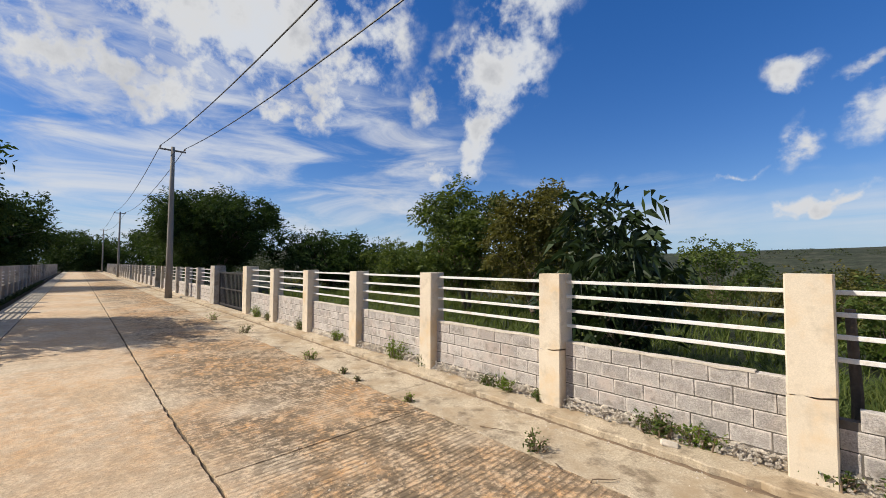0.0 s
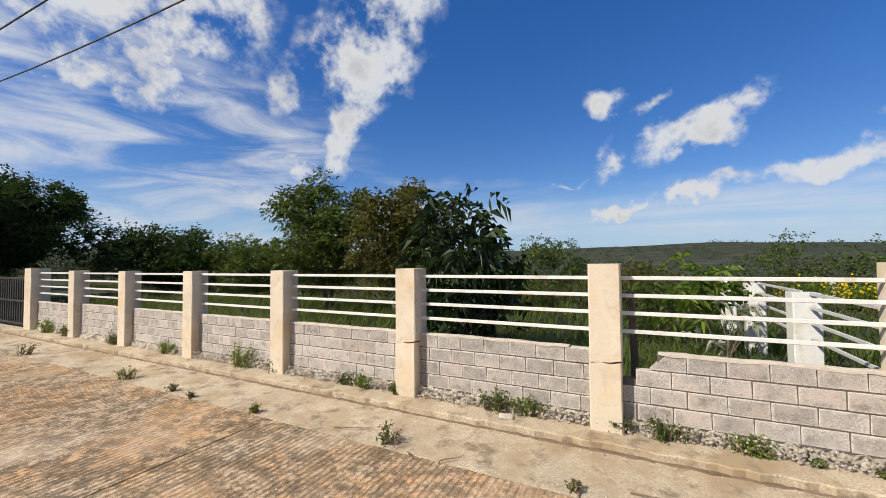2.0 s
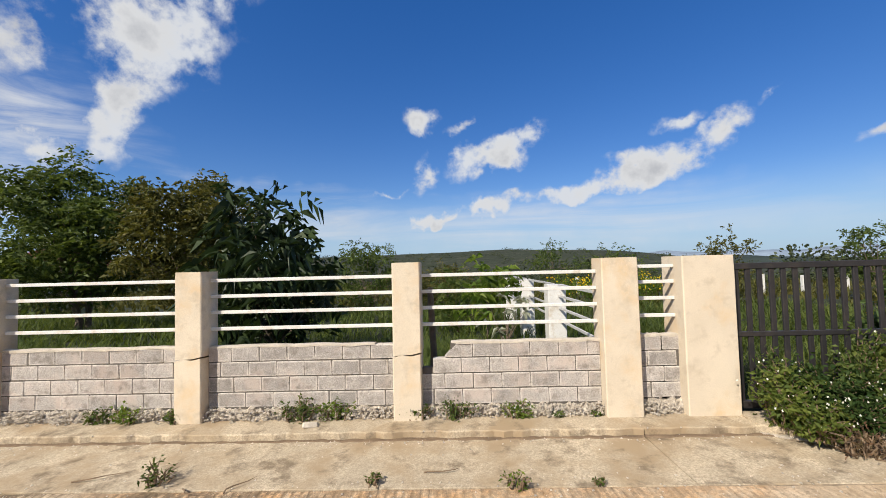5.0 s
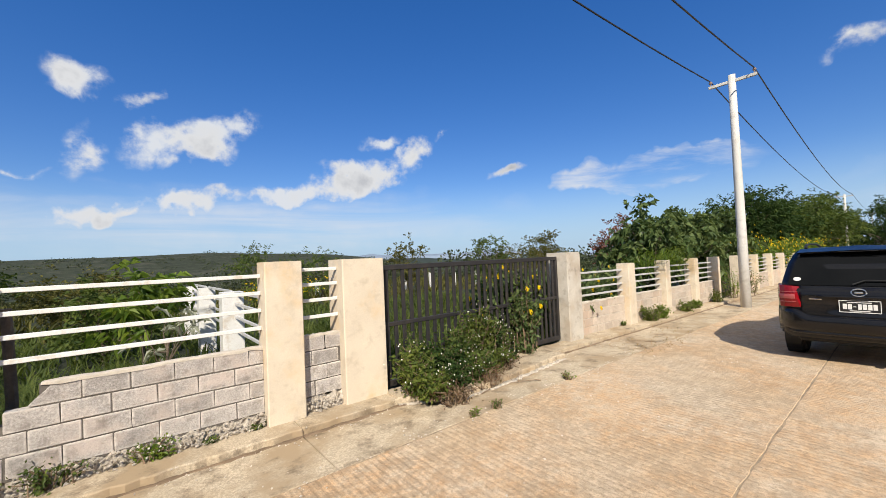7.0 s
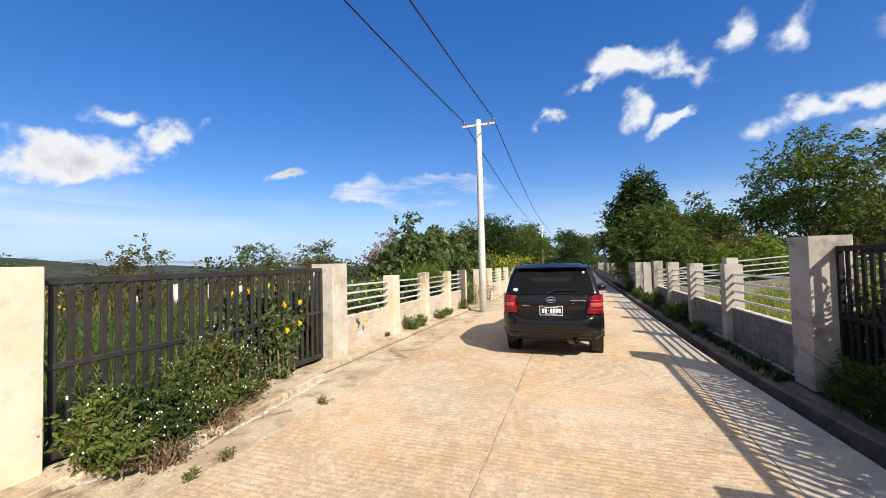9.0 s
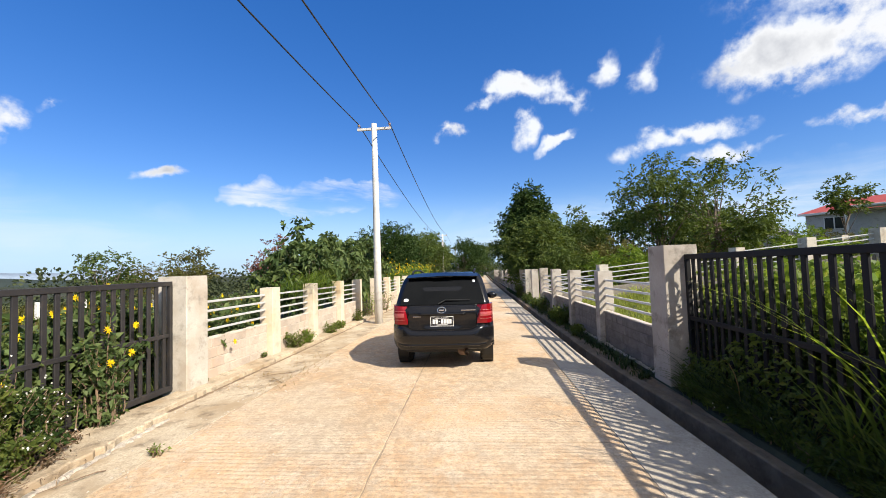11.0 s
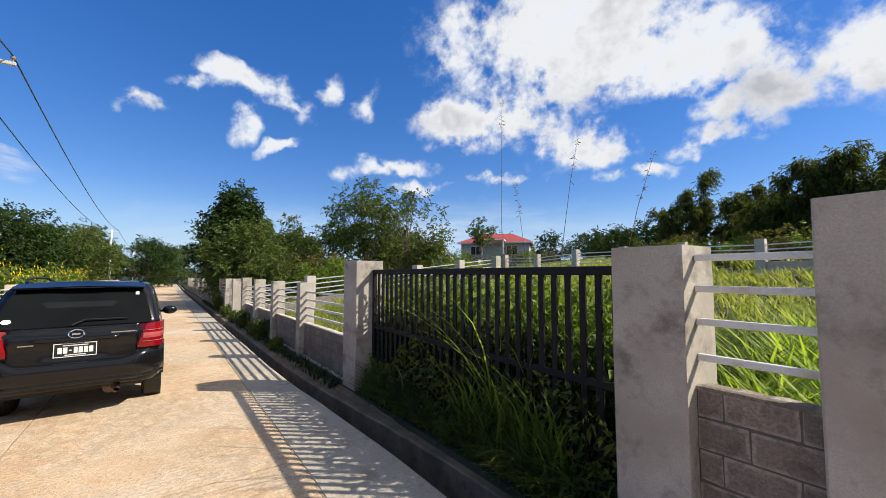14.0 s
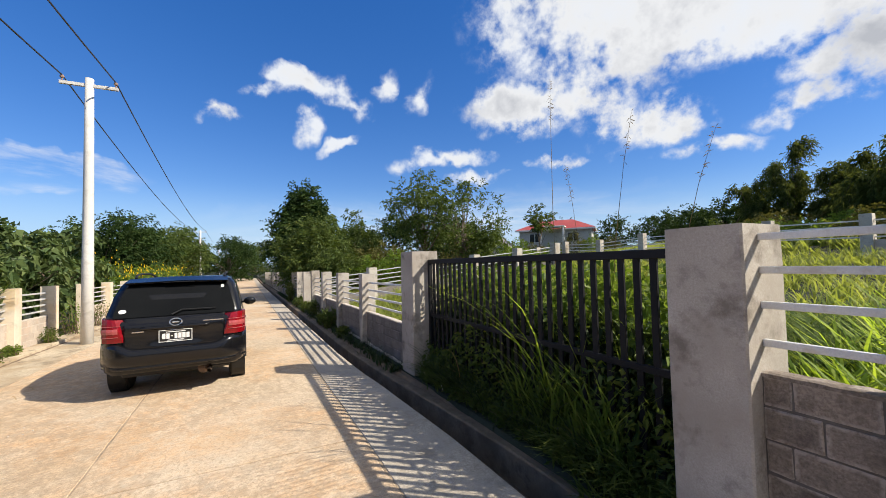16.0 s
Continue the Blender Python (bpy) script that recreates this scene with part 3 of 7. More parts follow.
def build_aprons():
    side = tagged(new("pavement"), "weathered cement apron between road slabs and the fence footing", "pavement", kind="structure")
    cuts = [-150, -90, -60, -40, -28, -19.5, -11.6, -4.6, 2.77, 9.9, 17.2, 24.5, 40, 70, 110]
    for a, b in zip(cuts, cuts[1:]):
        strip("apron_slab", a + 0.006, b - 0.006, -1.238, -0.30, 0.14, M["apron"], side, lift=0.002, edge=0.006, seed=int(a) + 300)
        strip("kerb", a + 0.004, b - 0.004, -0.296, 0.14, 0.16, M["apron"], side, step=0.1, lift=0.085, edge=0.022, seed=int(a) + 400, cut=0.012)
        strip("dirt_line", a + 0.004, b - 0.004, -0.345, -0.28, 0.05, M["soil"], side, step=0.08, lift=0.012, edge=0.02, seed=int(a) + 450, cut=0.01)
    # raised cement threshold before the sliding gate, its front edge broken away
    strip("threshold", 4.02, 7.4, lambda x: -0.3 - 0.4 * smooth(4.0, 4.9, x) + 0.1 * max(x - 5.6, 0.0), 0.1, 0.2, M["apron"], side, step=0.07, lift=0.098, edge=0.03, seed=77, cut=0.015)
    strip("dirt_line", 4.02, 7.4, lambda x: -0.35 - 0.41 * smooth(4.0, 4.9, x) + 0.1 * max(x - 5.6, 0.0), -0.25, 0.05, M["rubble"], side, step=0.06, lift=0.02, edge=0.03, seed=78, cut=0.012)
    far = tagged(new("pavement"), "grey cement apron beside an open concrete drain", "pavement", kind="structure")
    for a, b in zip(cuts, cuts[1:]):
        strip("apron_slab", a + 0.006, b - 0.006, apron_edge, -6.236, 0.34, M["apron_grey"], far, step=0.5, lift=0.0, edge=0.008, seed=int(a) + 500)
    drain = tagged(new("drain"), "open concrete roadside drain in shade with a low earthy kerb", "drain", kind="structure")
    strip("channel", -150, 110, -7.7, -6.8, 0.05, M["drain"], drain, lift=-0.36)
    for a, b in zip(cuts, cuts[1:]):
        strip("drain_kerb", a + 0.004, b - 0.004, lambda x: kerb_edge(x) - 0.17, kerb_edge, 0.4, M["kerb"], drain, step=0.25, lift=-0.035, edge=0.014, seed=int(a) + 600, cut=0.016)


def apron_edge(x):
    return -7.09 + 0.2 * smooth(5.5, 11.5, x)


def kerb_edge(x):
    return -7.5 + 0.32 * smooth(5.0, 11.8, x)


build_road()
build_aprons()
verge_soil = tagged(new("verge"), "strip of bare brown earth between drain and fence", "verge", kind="structure")
for a in range(-60, 70, 10):
    strip("earth", a + 0.002, a + 9.998, -7.95, lambda x: kerb_edge(x) - 0.165, 0.3, M["soil"], verge_soil, step=0.2, lift=0.0, edge=0.02, seed=a + 900, cut=0.05)


# ---------------------------------------------------------------- fences
PITCH_X, PITCH_Z = 0.347, 0.187
BLOCKS = {}


def block_mesh(width, mat, kind=0):
    """A concrete block with chamfered, slightly worn edges; shared by all of its size."""
    key = (round(width, 2), mat.name, kind)
    if key not in BLOCKS:
        w, h = key[0], PITCH_Z - 0.012
        bm = box_bm((0, 0, 0), (w, 0.11, h), 0.006)
        rng = random.Random(int(w * 1000) + kind * 77)
        for v in bm.verts:
            v.co += Vector((rng.uniform(-1, 1) * 0.0025, rng.uniform(-1, 1) * 0.003, rng.uniform(-1, 1) * 0.0025))
        if kind == 9:
            # broken corner
            for v in bm.verts:
                if v.co.z > h * 0.5 and v.co.x < w * 0.5:
                    v.co.x += w * 0.45
        me = bpy.data.meshes.new("block")
        bm.to_mesh(me)
        bm.free()
        me.materials.append(mat)
        BLOCKS[key] = me
    return BLOCKS[key]


def rails(parent, x0, x1, y, z0, z1, heights, mat, thick=0.042, name="rail"):
    """Flat steel rails from pillar to pillar; z0 and z1: the ground at both ends."""
    dx = x1 - x0
    for n, h in enumerate(heights):
        bm = box_bm((0, -0.018, -thick / 2), (dx, 0.018, thick / 2), 0.004)
        ob = part(name, bm, mat, parent)
        ob.location = (x0 - parent.location.x, y - parent.location.y, z0 + h - parent.location.z)
        ob.rotation_euler = (0, -math.atan2(z1 - z0, dx), 0)


def footing(parent, x0, x1, y0, y1, z, top, seed):
    """Rough rubble concrete under the block wall."""
    rng = random.Random(seed)
    bm = bmesh.new()
    n = max(4, int((x1 - x0) / 0.045))
    cols = []
    for i in range(n + 1):
        x = x0 + (x1 - x0) * i / n
        lump = rng.uniform(-0.045, 0.05)
        t = top + rng.uniform(-0.03, 0.025)
        mid = (z + t) / 2
        cols.append([bm.verts.new(p) for p in ((x, y0 - 0.04 + lump * 0.6, z - 0.05), (x, y0 + lump, mid - 0.03 + rng.uniform(-0.02, 0.02)),
                     (x, y0 + 0.03 + rng.uniform(-0.035, 0.04), mid + 0.04), (x, y0 + 0.05 + rng.uniform(-0.02, 0.03), t), (x, y1, t), (x, y1, z - 0.05))])
    for a, b in zip(cols, cols[1:]):
        for k in range(5):
            bm.faces.new((a[k], b[k], b[k + 1], a[k + 1]))
    bm.faces.new(cols[0])
    bm.faces.new(cols[-1][::-1])
    bmesh.ops.recalc_face_normals(bm, faces=bm.faces)
    ob = part("footing", bm, M["rubble"], parent)
    ob.location = -Vector(parent.location)


def wall_bay(name, label, x0, x1, y, face, z0, z1, foot, courses, rail_heights, mats, seed, broken=0, single=True, group="", flip=1):
    """One bay of block wall with rails over it. face: -1 where its front looks to -y."""
    bay = thing(name, ((x0 + x1) / 2, y, (z0 + z1) / 2), label, "fence", group)
    rng = random.Random(seed)
    block, mortar, cap, rail = mats
    yf = y if face < 0 else y - 0.11
    slope = (z1 - z0) / (x1 - x0)
    joined = [] if not single else None
    for c in range(courses):
        x = x0 - (0 if c % 2 else PITCH_X * 0.5) - rng.uniform(0, 0.08)
        while x < x1 - 0.03:
            a, b = max(x, x0), min(x + PITCH_X - 0.011, x1)
            last = c == courses - 1
            skip = b - a < 0.05
            kind = rng.randrange(4)
            if broken == 1 and last:
                skip = skip or b < x0 + 0.34
                if a < x0 + 0.34 <= b:
                    kind = 9
            if broken == 1 and c == courses - 2 and b < x0 + 0.2:
                skip = True
            if broken == 2 and last and a > x1 - 0.2:
                skip = True
            if not skip:
                z = z0 + slope * (a - x0) + foot + c * PITCH_Z
                me = block_mesh(b - a, block, kind)
                if single:
                    ob = part("block", me, block, bay)
                    ob.location = (a - bay.location.x, yf - y + rng.uniform(-0.004, 0.004), z - bay.location.z)
                    ob.rotation_euler = (0, -math.atan(slope) + rng.uniform(-0.004, 0.004), 0)
                else:
                    joined.append((me, Vector((a - bay.location.x, yf - y, z - bay.location.z))))
            x += PITCH_X
    if joined:
        bm = bmesh.new()
        for me, off in joined:
            n = len(bm.verts)
            bm.from_mesh(me)
            bm.verts.ensure_lookup_table()
            for v in bm.verts[n:]:
                v.co += off
        tagged(part("blocks", bm, block, bay), kind="stuff")
    # mortar core, capping and footing
    h = foot + courses * PITCH_Z
    bm = bmesh.new()
    inset = 0.30 if broken == 1 else 0.0
    low = 0.0 if not broken else PITCH_Z * (1.0 if broken == 2 else 1.6)
    for a, b, lower in ((x0, x0 + 0.35, low if broken == 1 else 0), (x0 + 0.35, x1 - 0.22, 0), (x1 - 0.22, x1, low if broken == 2 else 0)):
        za, zb = z0 + slope * (a - x0), z0 + slope * (b - x0)
        m = box(bm, (a, yf + 0.007, min(za, zb) + foot - 0.02), (b, yf + 0.103, min(za, zb) + h - 0.01 - lower))
    ob = part("mortar", bm, mortar, bay)
    ob.location = -Vector(bay.location)
    if cap:
        bm = bmesh.new()
        n = 14
        a0 = x0 + (0.36 if broken == 1 else 0)
        b0 = x1 - (0.24 if broken == 2 else 0)
        rows = []
        for i in range(n + 1):
            x = a0 + (b0 - a0) * i / n
            zz = z0 + slope * (x - x0) + h - 0.014
            t = rng.uniform(0.012, 0.024)
            drip = rng.uniform(0.0, 0.022)
            rows.append([bm.verts.new(p) for p in ((x, yf - 0.006, zz - drip), (x, yf - 0.004, zz + t * 0.7), (x, yf + 0.02, zz + t), (x, yf + 0.09, zz + t), (x, yf + 0.116, zz + t * 0.6), (x, yf + 0.116, zz - 0.01))])
        for p, q in zip(rows, rows[1:]):
            for k in range(5):
                bm.faces.new((p[k], q[k], q[k + 1], p[k + 1]))
        bm.faces.new(rows[0])
        bm.faces.new(rows[-1][::-1])
        bmesh.ops.recalc_face_normals(bm, faces=bm.faces)
        ob = part("capping", bm, cap, bay)
        ob.location = -Vector(bay.location)
    footing(bay, x0, x1, yf - 0.05 if face < 0 else yf - 0.02, yf + 0.14, min(z0, z1) - 0.03, (z0 + z1) / 2 + foot - 0.005, seed + 5)
    if rail_heights:
        rails(bay, x0, x1, y + (0.05 if face < 0 else -0.05), z0, z1, rail_heights, rail)
    return bay


def pillar(x0, x1, y0, y1, z, top, mat, label, group, cracked=0.0, seed=0, name="fence_pillar"):
    """A rendered concrete fence pillar, its edges a little worn; cracked: the height of a break through it."""
    cx, cy = (x0 + x1) / 2, (y0 + y1) / 2
    ob = thing(name, (cx, cy, z), label, "pillar", group)
    rng = random.Random(seed)
    w, d = (x1 - x0) / 2, (y1 - y0) / 2

    def shaft(a, b, jag_low, jag_high, shift):
        bm = bmesh.new()
        levels = 9
        rings = []
        corner = 0.012
        outline = [(-w + corner, -d), (-w * 0.33, -d), (w * 0.33, -d), (w - corner, -d), (w, -d + corner), (w, 0), (w, d - corner), (w - corner, d), (-w + corner, d), (-w, d - corner), (-w, 0), (-w, -d + corner)]
        for k in range(levels + 1):
            f = k / levels
            zz = a + (b - a) * f
            ring = []
            for n, (px, py) in enumerate(outline):
                j = 0.0
                if k == 0 and jag_low:
                    j = jag_low * (-0.5, 0.6, -0.1, 0.9, 0.8, 0.2, 0.1, 0.3, -0.6, -0.9, -0.8, -0.6)[n]
                if k == levels and jag_high:
                    j = jag_high * (-0.5, 0.6, -0.1, 0.9, 0.8, 0.2, 0.1, 0.3, -0.6, -0.9, -0.8, -0.6)[n]
                s = 1.0 + rng.uniform(-0.006, 0.004)
                if k == levels and not jag_high:
                    s *= 0.988
                ring.append(bm.verts.new((px * s + shift[0], py * s + shift[1], zz + j)))
            rings.append(ring)
        for p, q in zip(rings, rings[1:]):
            for k in range(len(outline)):
                bm.faces.new((p[k], p[(k + 1) % 12], q[(k + 1) % 12], q[k]))
        bm.faces.new(rings[0][::-1])
        bm.faces.new(rings[-1])
        return bm
    if cracked:
        part("lower_shaft", shaft(-0.1, cracked, 0, 0.024, (0, 0)), mat, ob)
        part("upper_shaft", shaft(cracked + 0.019, top, 0.024, 0, (0.006, 0.004)), mat, ob)
    else:
        part("shaft", shaft(-0.1, top, 0, 0, (0, 0)), mat, ob)
    return ob


RAILS_A = (1.12, 1.325, 1.525, 1.725)
WHITE = (M["block"], M["mortar"], M["cap"], M["rail"])
A_GROUP, A_BAYS = "pale pillars of the valley fence", "bays of the valley fence"
CREAM = "cream rendered fence pillar with stained foot beside the road"

# valley side, from far left to the gate
a_pillars = [(-2.65 * k, 0.335) for k in range(5, 0, -1)] + [(0.0, 0.34)]
for n, (x, w) in enumerate(a_pillars):
    cracked = 0.775 if n >= 4 else 0.0
    pillar(x, x + w, 0, 0.34, 0.0, (1.80, 1.79, 1.795, 1.81, 1.84, 1.89)[n], M["pillar"], "cream fence pillar cracked through at mid height" if cracked else CREAM, A_GROUP, cracked, n)
pillar(2.5, 2.93, 0, 0.34, 0.0, 1.885, M["pillar"], "broad cream fence pillar beside the gate", A_GROUP, 0, 11)
pillar(3.44, 4.05, 0, 0.46, 0.0, 1.885, M["pillar"], "wide cream gate pillar with smooth render", A_GROUP, 0, 12, "gate_pillar")
edges = [p[0] for p in a_pillars] + [2.5]
for n in range(6):
    x0, x1 = edges[n] + (0.34 if n == 5 else 0.335), edges[n + 1]
    wall_bay("fence_bay", ("grey concrete block wall under four white rails", "block wall with a broken top corner under white rails",
             "block wall missing its last top block under white rails")[{5: 1, 4: 2}.get(n, 0)],
             x0, x1, 0.15, -1, 0.0, 0.0, 0.16, 4, RAILS_A, WHITE, 20 + n, {5: 1, 4: 2}.get(n, 0), group=A_BAYS)
wall_bay("fence_bay", "short bay of block wall under four white rails", 2.93, 3.44, 0.15, -1, 0.0, 0.0, 0.2, 4, (1.17, 1.38, 1.58, 1.77), WHITE, 31, group=A_BAYS)

# farther along the valley side
pillar(-16.25, -15.75, 0, 0.45, 0.0, 1.87, M["pillar"], "cream gate pillar beside a small dark gate", A_GROUP, 0, 40, "gate_pillar")
wall_bay("fence_bay", "grey concrete block wall under four white rails", -15.75, -13.25, 0.15, -1, 0.0, 0.0, 0.12, 4, RAILS_A, WHITE, 33, group=A_BAYS)
pillar(-21.4, -20.6, 0, 0.5, 0.0, 1.87, M["pillar_grey"], "broad grey gate pillar far along the road", A_GROUP, 0, 41, "gate_pillar")
x = -21.4
k = 0
while x > -110:
    nx = x - 2.75
    gate_gap = k in (5, 12, 20)
    pillar(nx - 0.34, nx, 0, 0.34, -0.05, 1.8 + 0.006 * k, M["pillar_grey"], "grey fence pillar far along the road", A_GROUP, 0, 50 + k)
    if not gate_gap:
        wall_bay("fence_bay", "far bay of block wall under white rails", nx, x, 0.15, -1, -0.05, -0.05, 0.12, 4, RAILS_A, WHITE, 60 + k, single=False, group=A_BAYS)
    x = nx - 0.34
    k += 1

# valley side, beyond the gate
PALE = (M["block_warm"], M["cap"], M["cap"], M["rail_grey"])
pillar(8.36, 8.86, -0.05, 0.46, -0.04, 1.9, M["pillar_worn"], "weathered cream gate pillar with a mossy top", A_GROUP, 0, 42, "gate_pillar")
right = [(11.06, 11.42), (13.3, 13.62), (15.56, 15.88), (17.7, 18.02)]
x = 18.02
while x < 66:
    right.append((x + 2.3, x + 2.62))
    x += 2.62
prev = 8.86
for n, (a, b) in enumerate(right):
    z0, z1 = road_z(prev) + 0.02, road_z(a) + 0.02
    top = 1.52 - z1 - 0.010 * max(a - 14, 0)
    pillar(a, b, -0.02, 0.3, z1, min(top, 1.66), M["pillar"], "cream fence pillar among flowering shrubs", A_GROUP, 0, 70 + n)
    if n not in (4, 9):
        wall_bay("fence_bay", "pale block wall under four grey rails with shrubs behind", prev, a, 0.12, -1, z0, z1, 0.04, 4, (0.93, 1.1, 1.27, 1.44), PALE, 80 + n, single=n < 4, group=A_BAYS)
    prev = b

# dividing fence into the meadow behind the broad pillar
D_GROUP = "dividing fence in the meadow"
for n, y in enumerate((2.65, 5.5, 8.4)):
    pillar(2.5, 2.83, y, y + 0.33, land(2.6, y), 1.52, M["rail"], "whitewashed fence post in the meadow", D_GROUP, 0, 90 + n)
prev = 0.34
for n, y in enumerate((2.65, 5.5, 8.4)):
    frame_ob = thing("fence_rails", (2.7, (prev + y) / 2, 0), "grey steel rails running back through the meadow", "fence", D_GROUP)
    for h in (0.78, 1.0, 1.22, 1.42):
        ob = part("rail", box_bm((-0.015, prev, h - 0.022), (0.015, y, h + 0.022), 0.004), M["rail_grey"], frame_ob)
        ob.location = (0, -(prev + y) / 2, 0)
    prev = y + 0.33

# hill side
B_GROUP, B_BAYS = "grey pillars of the hill fence", "bays of the hill fence"
BROWN = (M["block_brown"], M["mortar"], M["block_brown"], M["rail"])
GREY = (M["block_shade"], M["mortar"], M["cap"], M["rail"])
ZB = -0.1
pillar(2.70, 3.03, -7.95, -7.6, ZB, 2.35, M["pillar_grey"], "tall grey rendered pillar stained near its top", B_GROUP, 0, 100)
pillar(3.62, 4.09, -8.06, -7.6, ZB, 2.16, M["pillar_grey"], "grey rendered gate pillar with sunlit edge", B_GROUP, 0, 101, "gate_pillar")
pillar(8.64, 9.18, -8.1, -7.6, ZB, 2.19, M["pillar_grey"], "pale grey gate pillar with leaf shadows", B_GROUP, 0, 102, "gate_pillar")
wall_bay("fence_bay", "short brown block wall under four white rails", 3.03, 3.62, -7.73, 1, ZB, ZB, 0.36, 5, (1.46, 1.68, 1.885, 2.08), BROWN, 103, group=B_BAYS)
b_pillars = [(11.97, 12.25), (14.82, 15.1), (17.67, 17.95), (20.47, 20.75)]
x = 20.75
while x < 70:
    b_pillars.append((x + 2.57, x + 2.85))
    x += 2.85
prev = 9.18
for n, (a, b) in enumerate(b_pillars):
    z0, z1 = road_z(prev) - 0.02, road_z(a) - 0.02
    pillar(a, b, -7.95, -7.6, z1, (1.78, 1.8, 1.84, 1.9)[n] if n < 4 else 1.85, M["pillar_grey"], "grey fence pillar striped by rail shadows", B_GROUP, 0, 110 + n)
    if n not in (4, 5, 10):
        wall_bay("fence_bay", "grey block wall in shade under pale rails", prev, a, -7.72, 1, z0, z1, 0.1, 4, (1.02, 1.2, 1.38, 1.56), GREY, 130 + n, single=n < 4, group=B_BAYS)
    prev = b
x = -1.0
prev = 2.70
k = 0
while x > -110:
    far = x < -60
    pillar(x - 0.35, x, -7.95, -7.6, ZB, 1.9, M["pillar_grey"], "grey fence pillar beside the drain", B_GROUP, 0, 160 + k)
    if k != 0:
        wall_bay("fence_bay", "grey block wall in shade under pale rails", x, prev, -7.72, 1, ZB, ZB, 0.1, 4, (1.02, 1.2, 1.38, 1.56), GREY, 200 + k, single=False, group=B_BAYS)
    prev = x - 0.35
    x -= 2.85
    k += 1


# ---------------------------------------------------------------- gates
def bar_gate(name, label, x0, x1, y, z, top, mat, gap, depth=0.05, mid=0.52):
    """A sliding steel gate: frame, middle rail and upright flat bars."""
    gate = thing(name, ((x0 + x1) / 2, y, z), label, "gate")
    w = (x1 - x0) / 2
    for nm, lo, hi in (("top_rail", (-w, -0.03, top - 0.075), (w, 0.03, top)), ("bottom_rail", (-w, -0.03, 0.05), (w, 0.03, 0.14)),
                       ("middle_rail", (-w + 0.06, -0.024, top * mid - 0.03), (w - 0.06, 0.024, top * mid + 0.03)),
                       ("stile", (-w, -0.032, 0.14), (-w + 0.06, 0.032, top - 0.075)), ("stile", (w - 0.06, -0.032, 0.14), (w, 0.032, top - 0.075))):
        part(nm, box_bm(lo, hi, 0.006), mat, gate)
    n = int((2 * w - 0.12) / gap)
    bar = box_bm((-0.03, -0.014, 0.1), (0.03, 0.014, top - 0.06), 0.004)
    first = part("bar", bar, mat, gate)
    first.location = (-w + 0.06 + gap * 0.6, 0.0, 0)
    for i in range(1, n):
        ob = part("bar", first.data, mat, gate)
        ob.location = (-w + 0.06 + gap * (i + 0.6), 0.0, 0)
    return gate


bar_gate("sliding_gate", "dark brown steel bar gate half hidden by a shrub", 4.06, 8.36, 0.22, -0.02, 1.8, M["gate"], 0.143)
bar_gate("sliding_gate", "near-black steel bar gate overgrown with long grass", 4.1, 8.64, -7.93, -0.05, 1.99, M["gate_dark"], 0.15)
bar_gate("small_gate", "small dark steel gate far along the road", -20.6, -16.25, 0.25, -0.02, 1.6, M["gate"], 0.2)


# ---------------------------------------------------------------- poles and wires
def utility_pole(x, y, z, top, mat, label, r0=0.16, r1=0.085):
    pole = thing("utility_pole", (x, y, z), label, "utility pole", "poles along the road")
    bm = bmesh.new()
    tube(bm, [(0, 0, -0.3), (0, 0, top * 0.33), (0, 0, top * 0.66), (0, 0, top)], [r0, r0 - (r0 - r1) * 0.33, r0 - (r0 - r1) * 0.66, r1], 14)
    part("shaft", bm, mat, pole, smooth=True)
    bm = bmesh.new()
    box(bm, (-0.04, -0.66, top - 0.25), (0.04, 0.66, top - 0.16), 0.006)
    arm = part("crossarm", bm, mat, pole)
    for s in (-0.6, 0.6):
        bm = bmesh.new()
        tube(bm, [(0, s, top - 0.16), (0, s, top - 0.09), (0, s, top - 0.07), (0, s, top - 0.03), (0, s, top)], [0.015, 0.02, 0.05, 0.055, 0.03], 8)
        part("insulator", bm, M["porcelain"], arm, "brown porcelain insulator")
    return (x, y, z + top)


tops = [
    utility_pole(-118, -0.5, -0.1, 9.9, M["pole_old"], "old dark utility pole far along the road"),
    utility_pole(-73, -0.4, -0.1, 9.6, M["pole_old"], "old dark utility pole far along the road"),
    utility_pole(-27.2, -0.85, -0.05, 8.95, M["pole_old"], "dark weathered utility pole beside a tree", 0.19, 0.1),
    utility_pole(16.85, -1.0, -0.15, 7.62, M["pole"], "white round concrete utility pole with crossarm", 0.15, 0.1),
    utility_pole(62.5, 0.5, -0.6, 7.6, M["pole"], "white concrete utility pole far down the road", 0.15, 0.1),
    utility_pole(108, 1.0, -0.6, 7.6, M["pole"], "white concrete utility pole far down the road", 0.15, 0.1),
]
for a, b in zip(tops, tops[1:]):
    for s in (-0.6, 0.6):
        n = 18
        sag = 1.05 if a[0] < 0 < b[0] else 0.8
        pts = [(a[0] + (b[0] - a[0]) * i / n, a[1] + (b[1] - a[1]) * i / n + s, a[2] + (b[2] - a[2]) * i / n - sag * 4 * (i / n) * (1 - i / n)) for i in range(n + 1)]
        ob = part("power_line", tube(bmesh.new(), pts, 0.02, 5), M["wire"])
        tagged(ob, "black overhead power line slung between the poles", "power line", "overhead power lines")


# ---------------------------------------------------------------- the parked car
def car_paint():
    m = material("black_car_paint", (0.006, 0.006, 0.007), 0.22, vary=0.1, scale=2, fine=200, bump=0.0, spec=0.3, coat=0.22)
    m.node_tree.nodes["Principled BSDF"].inputs["Coat Roughness"].default_value = 0.08
    return m


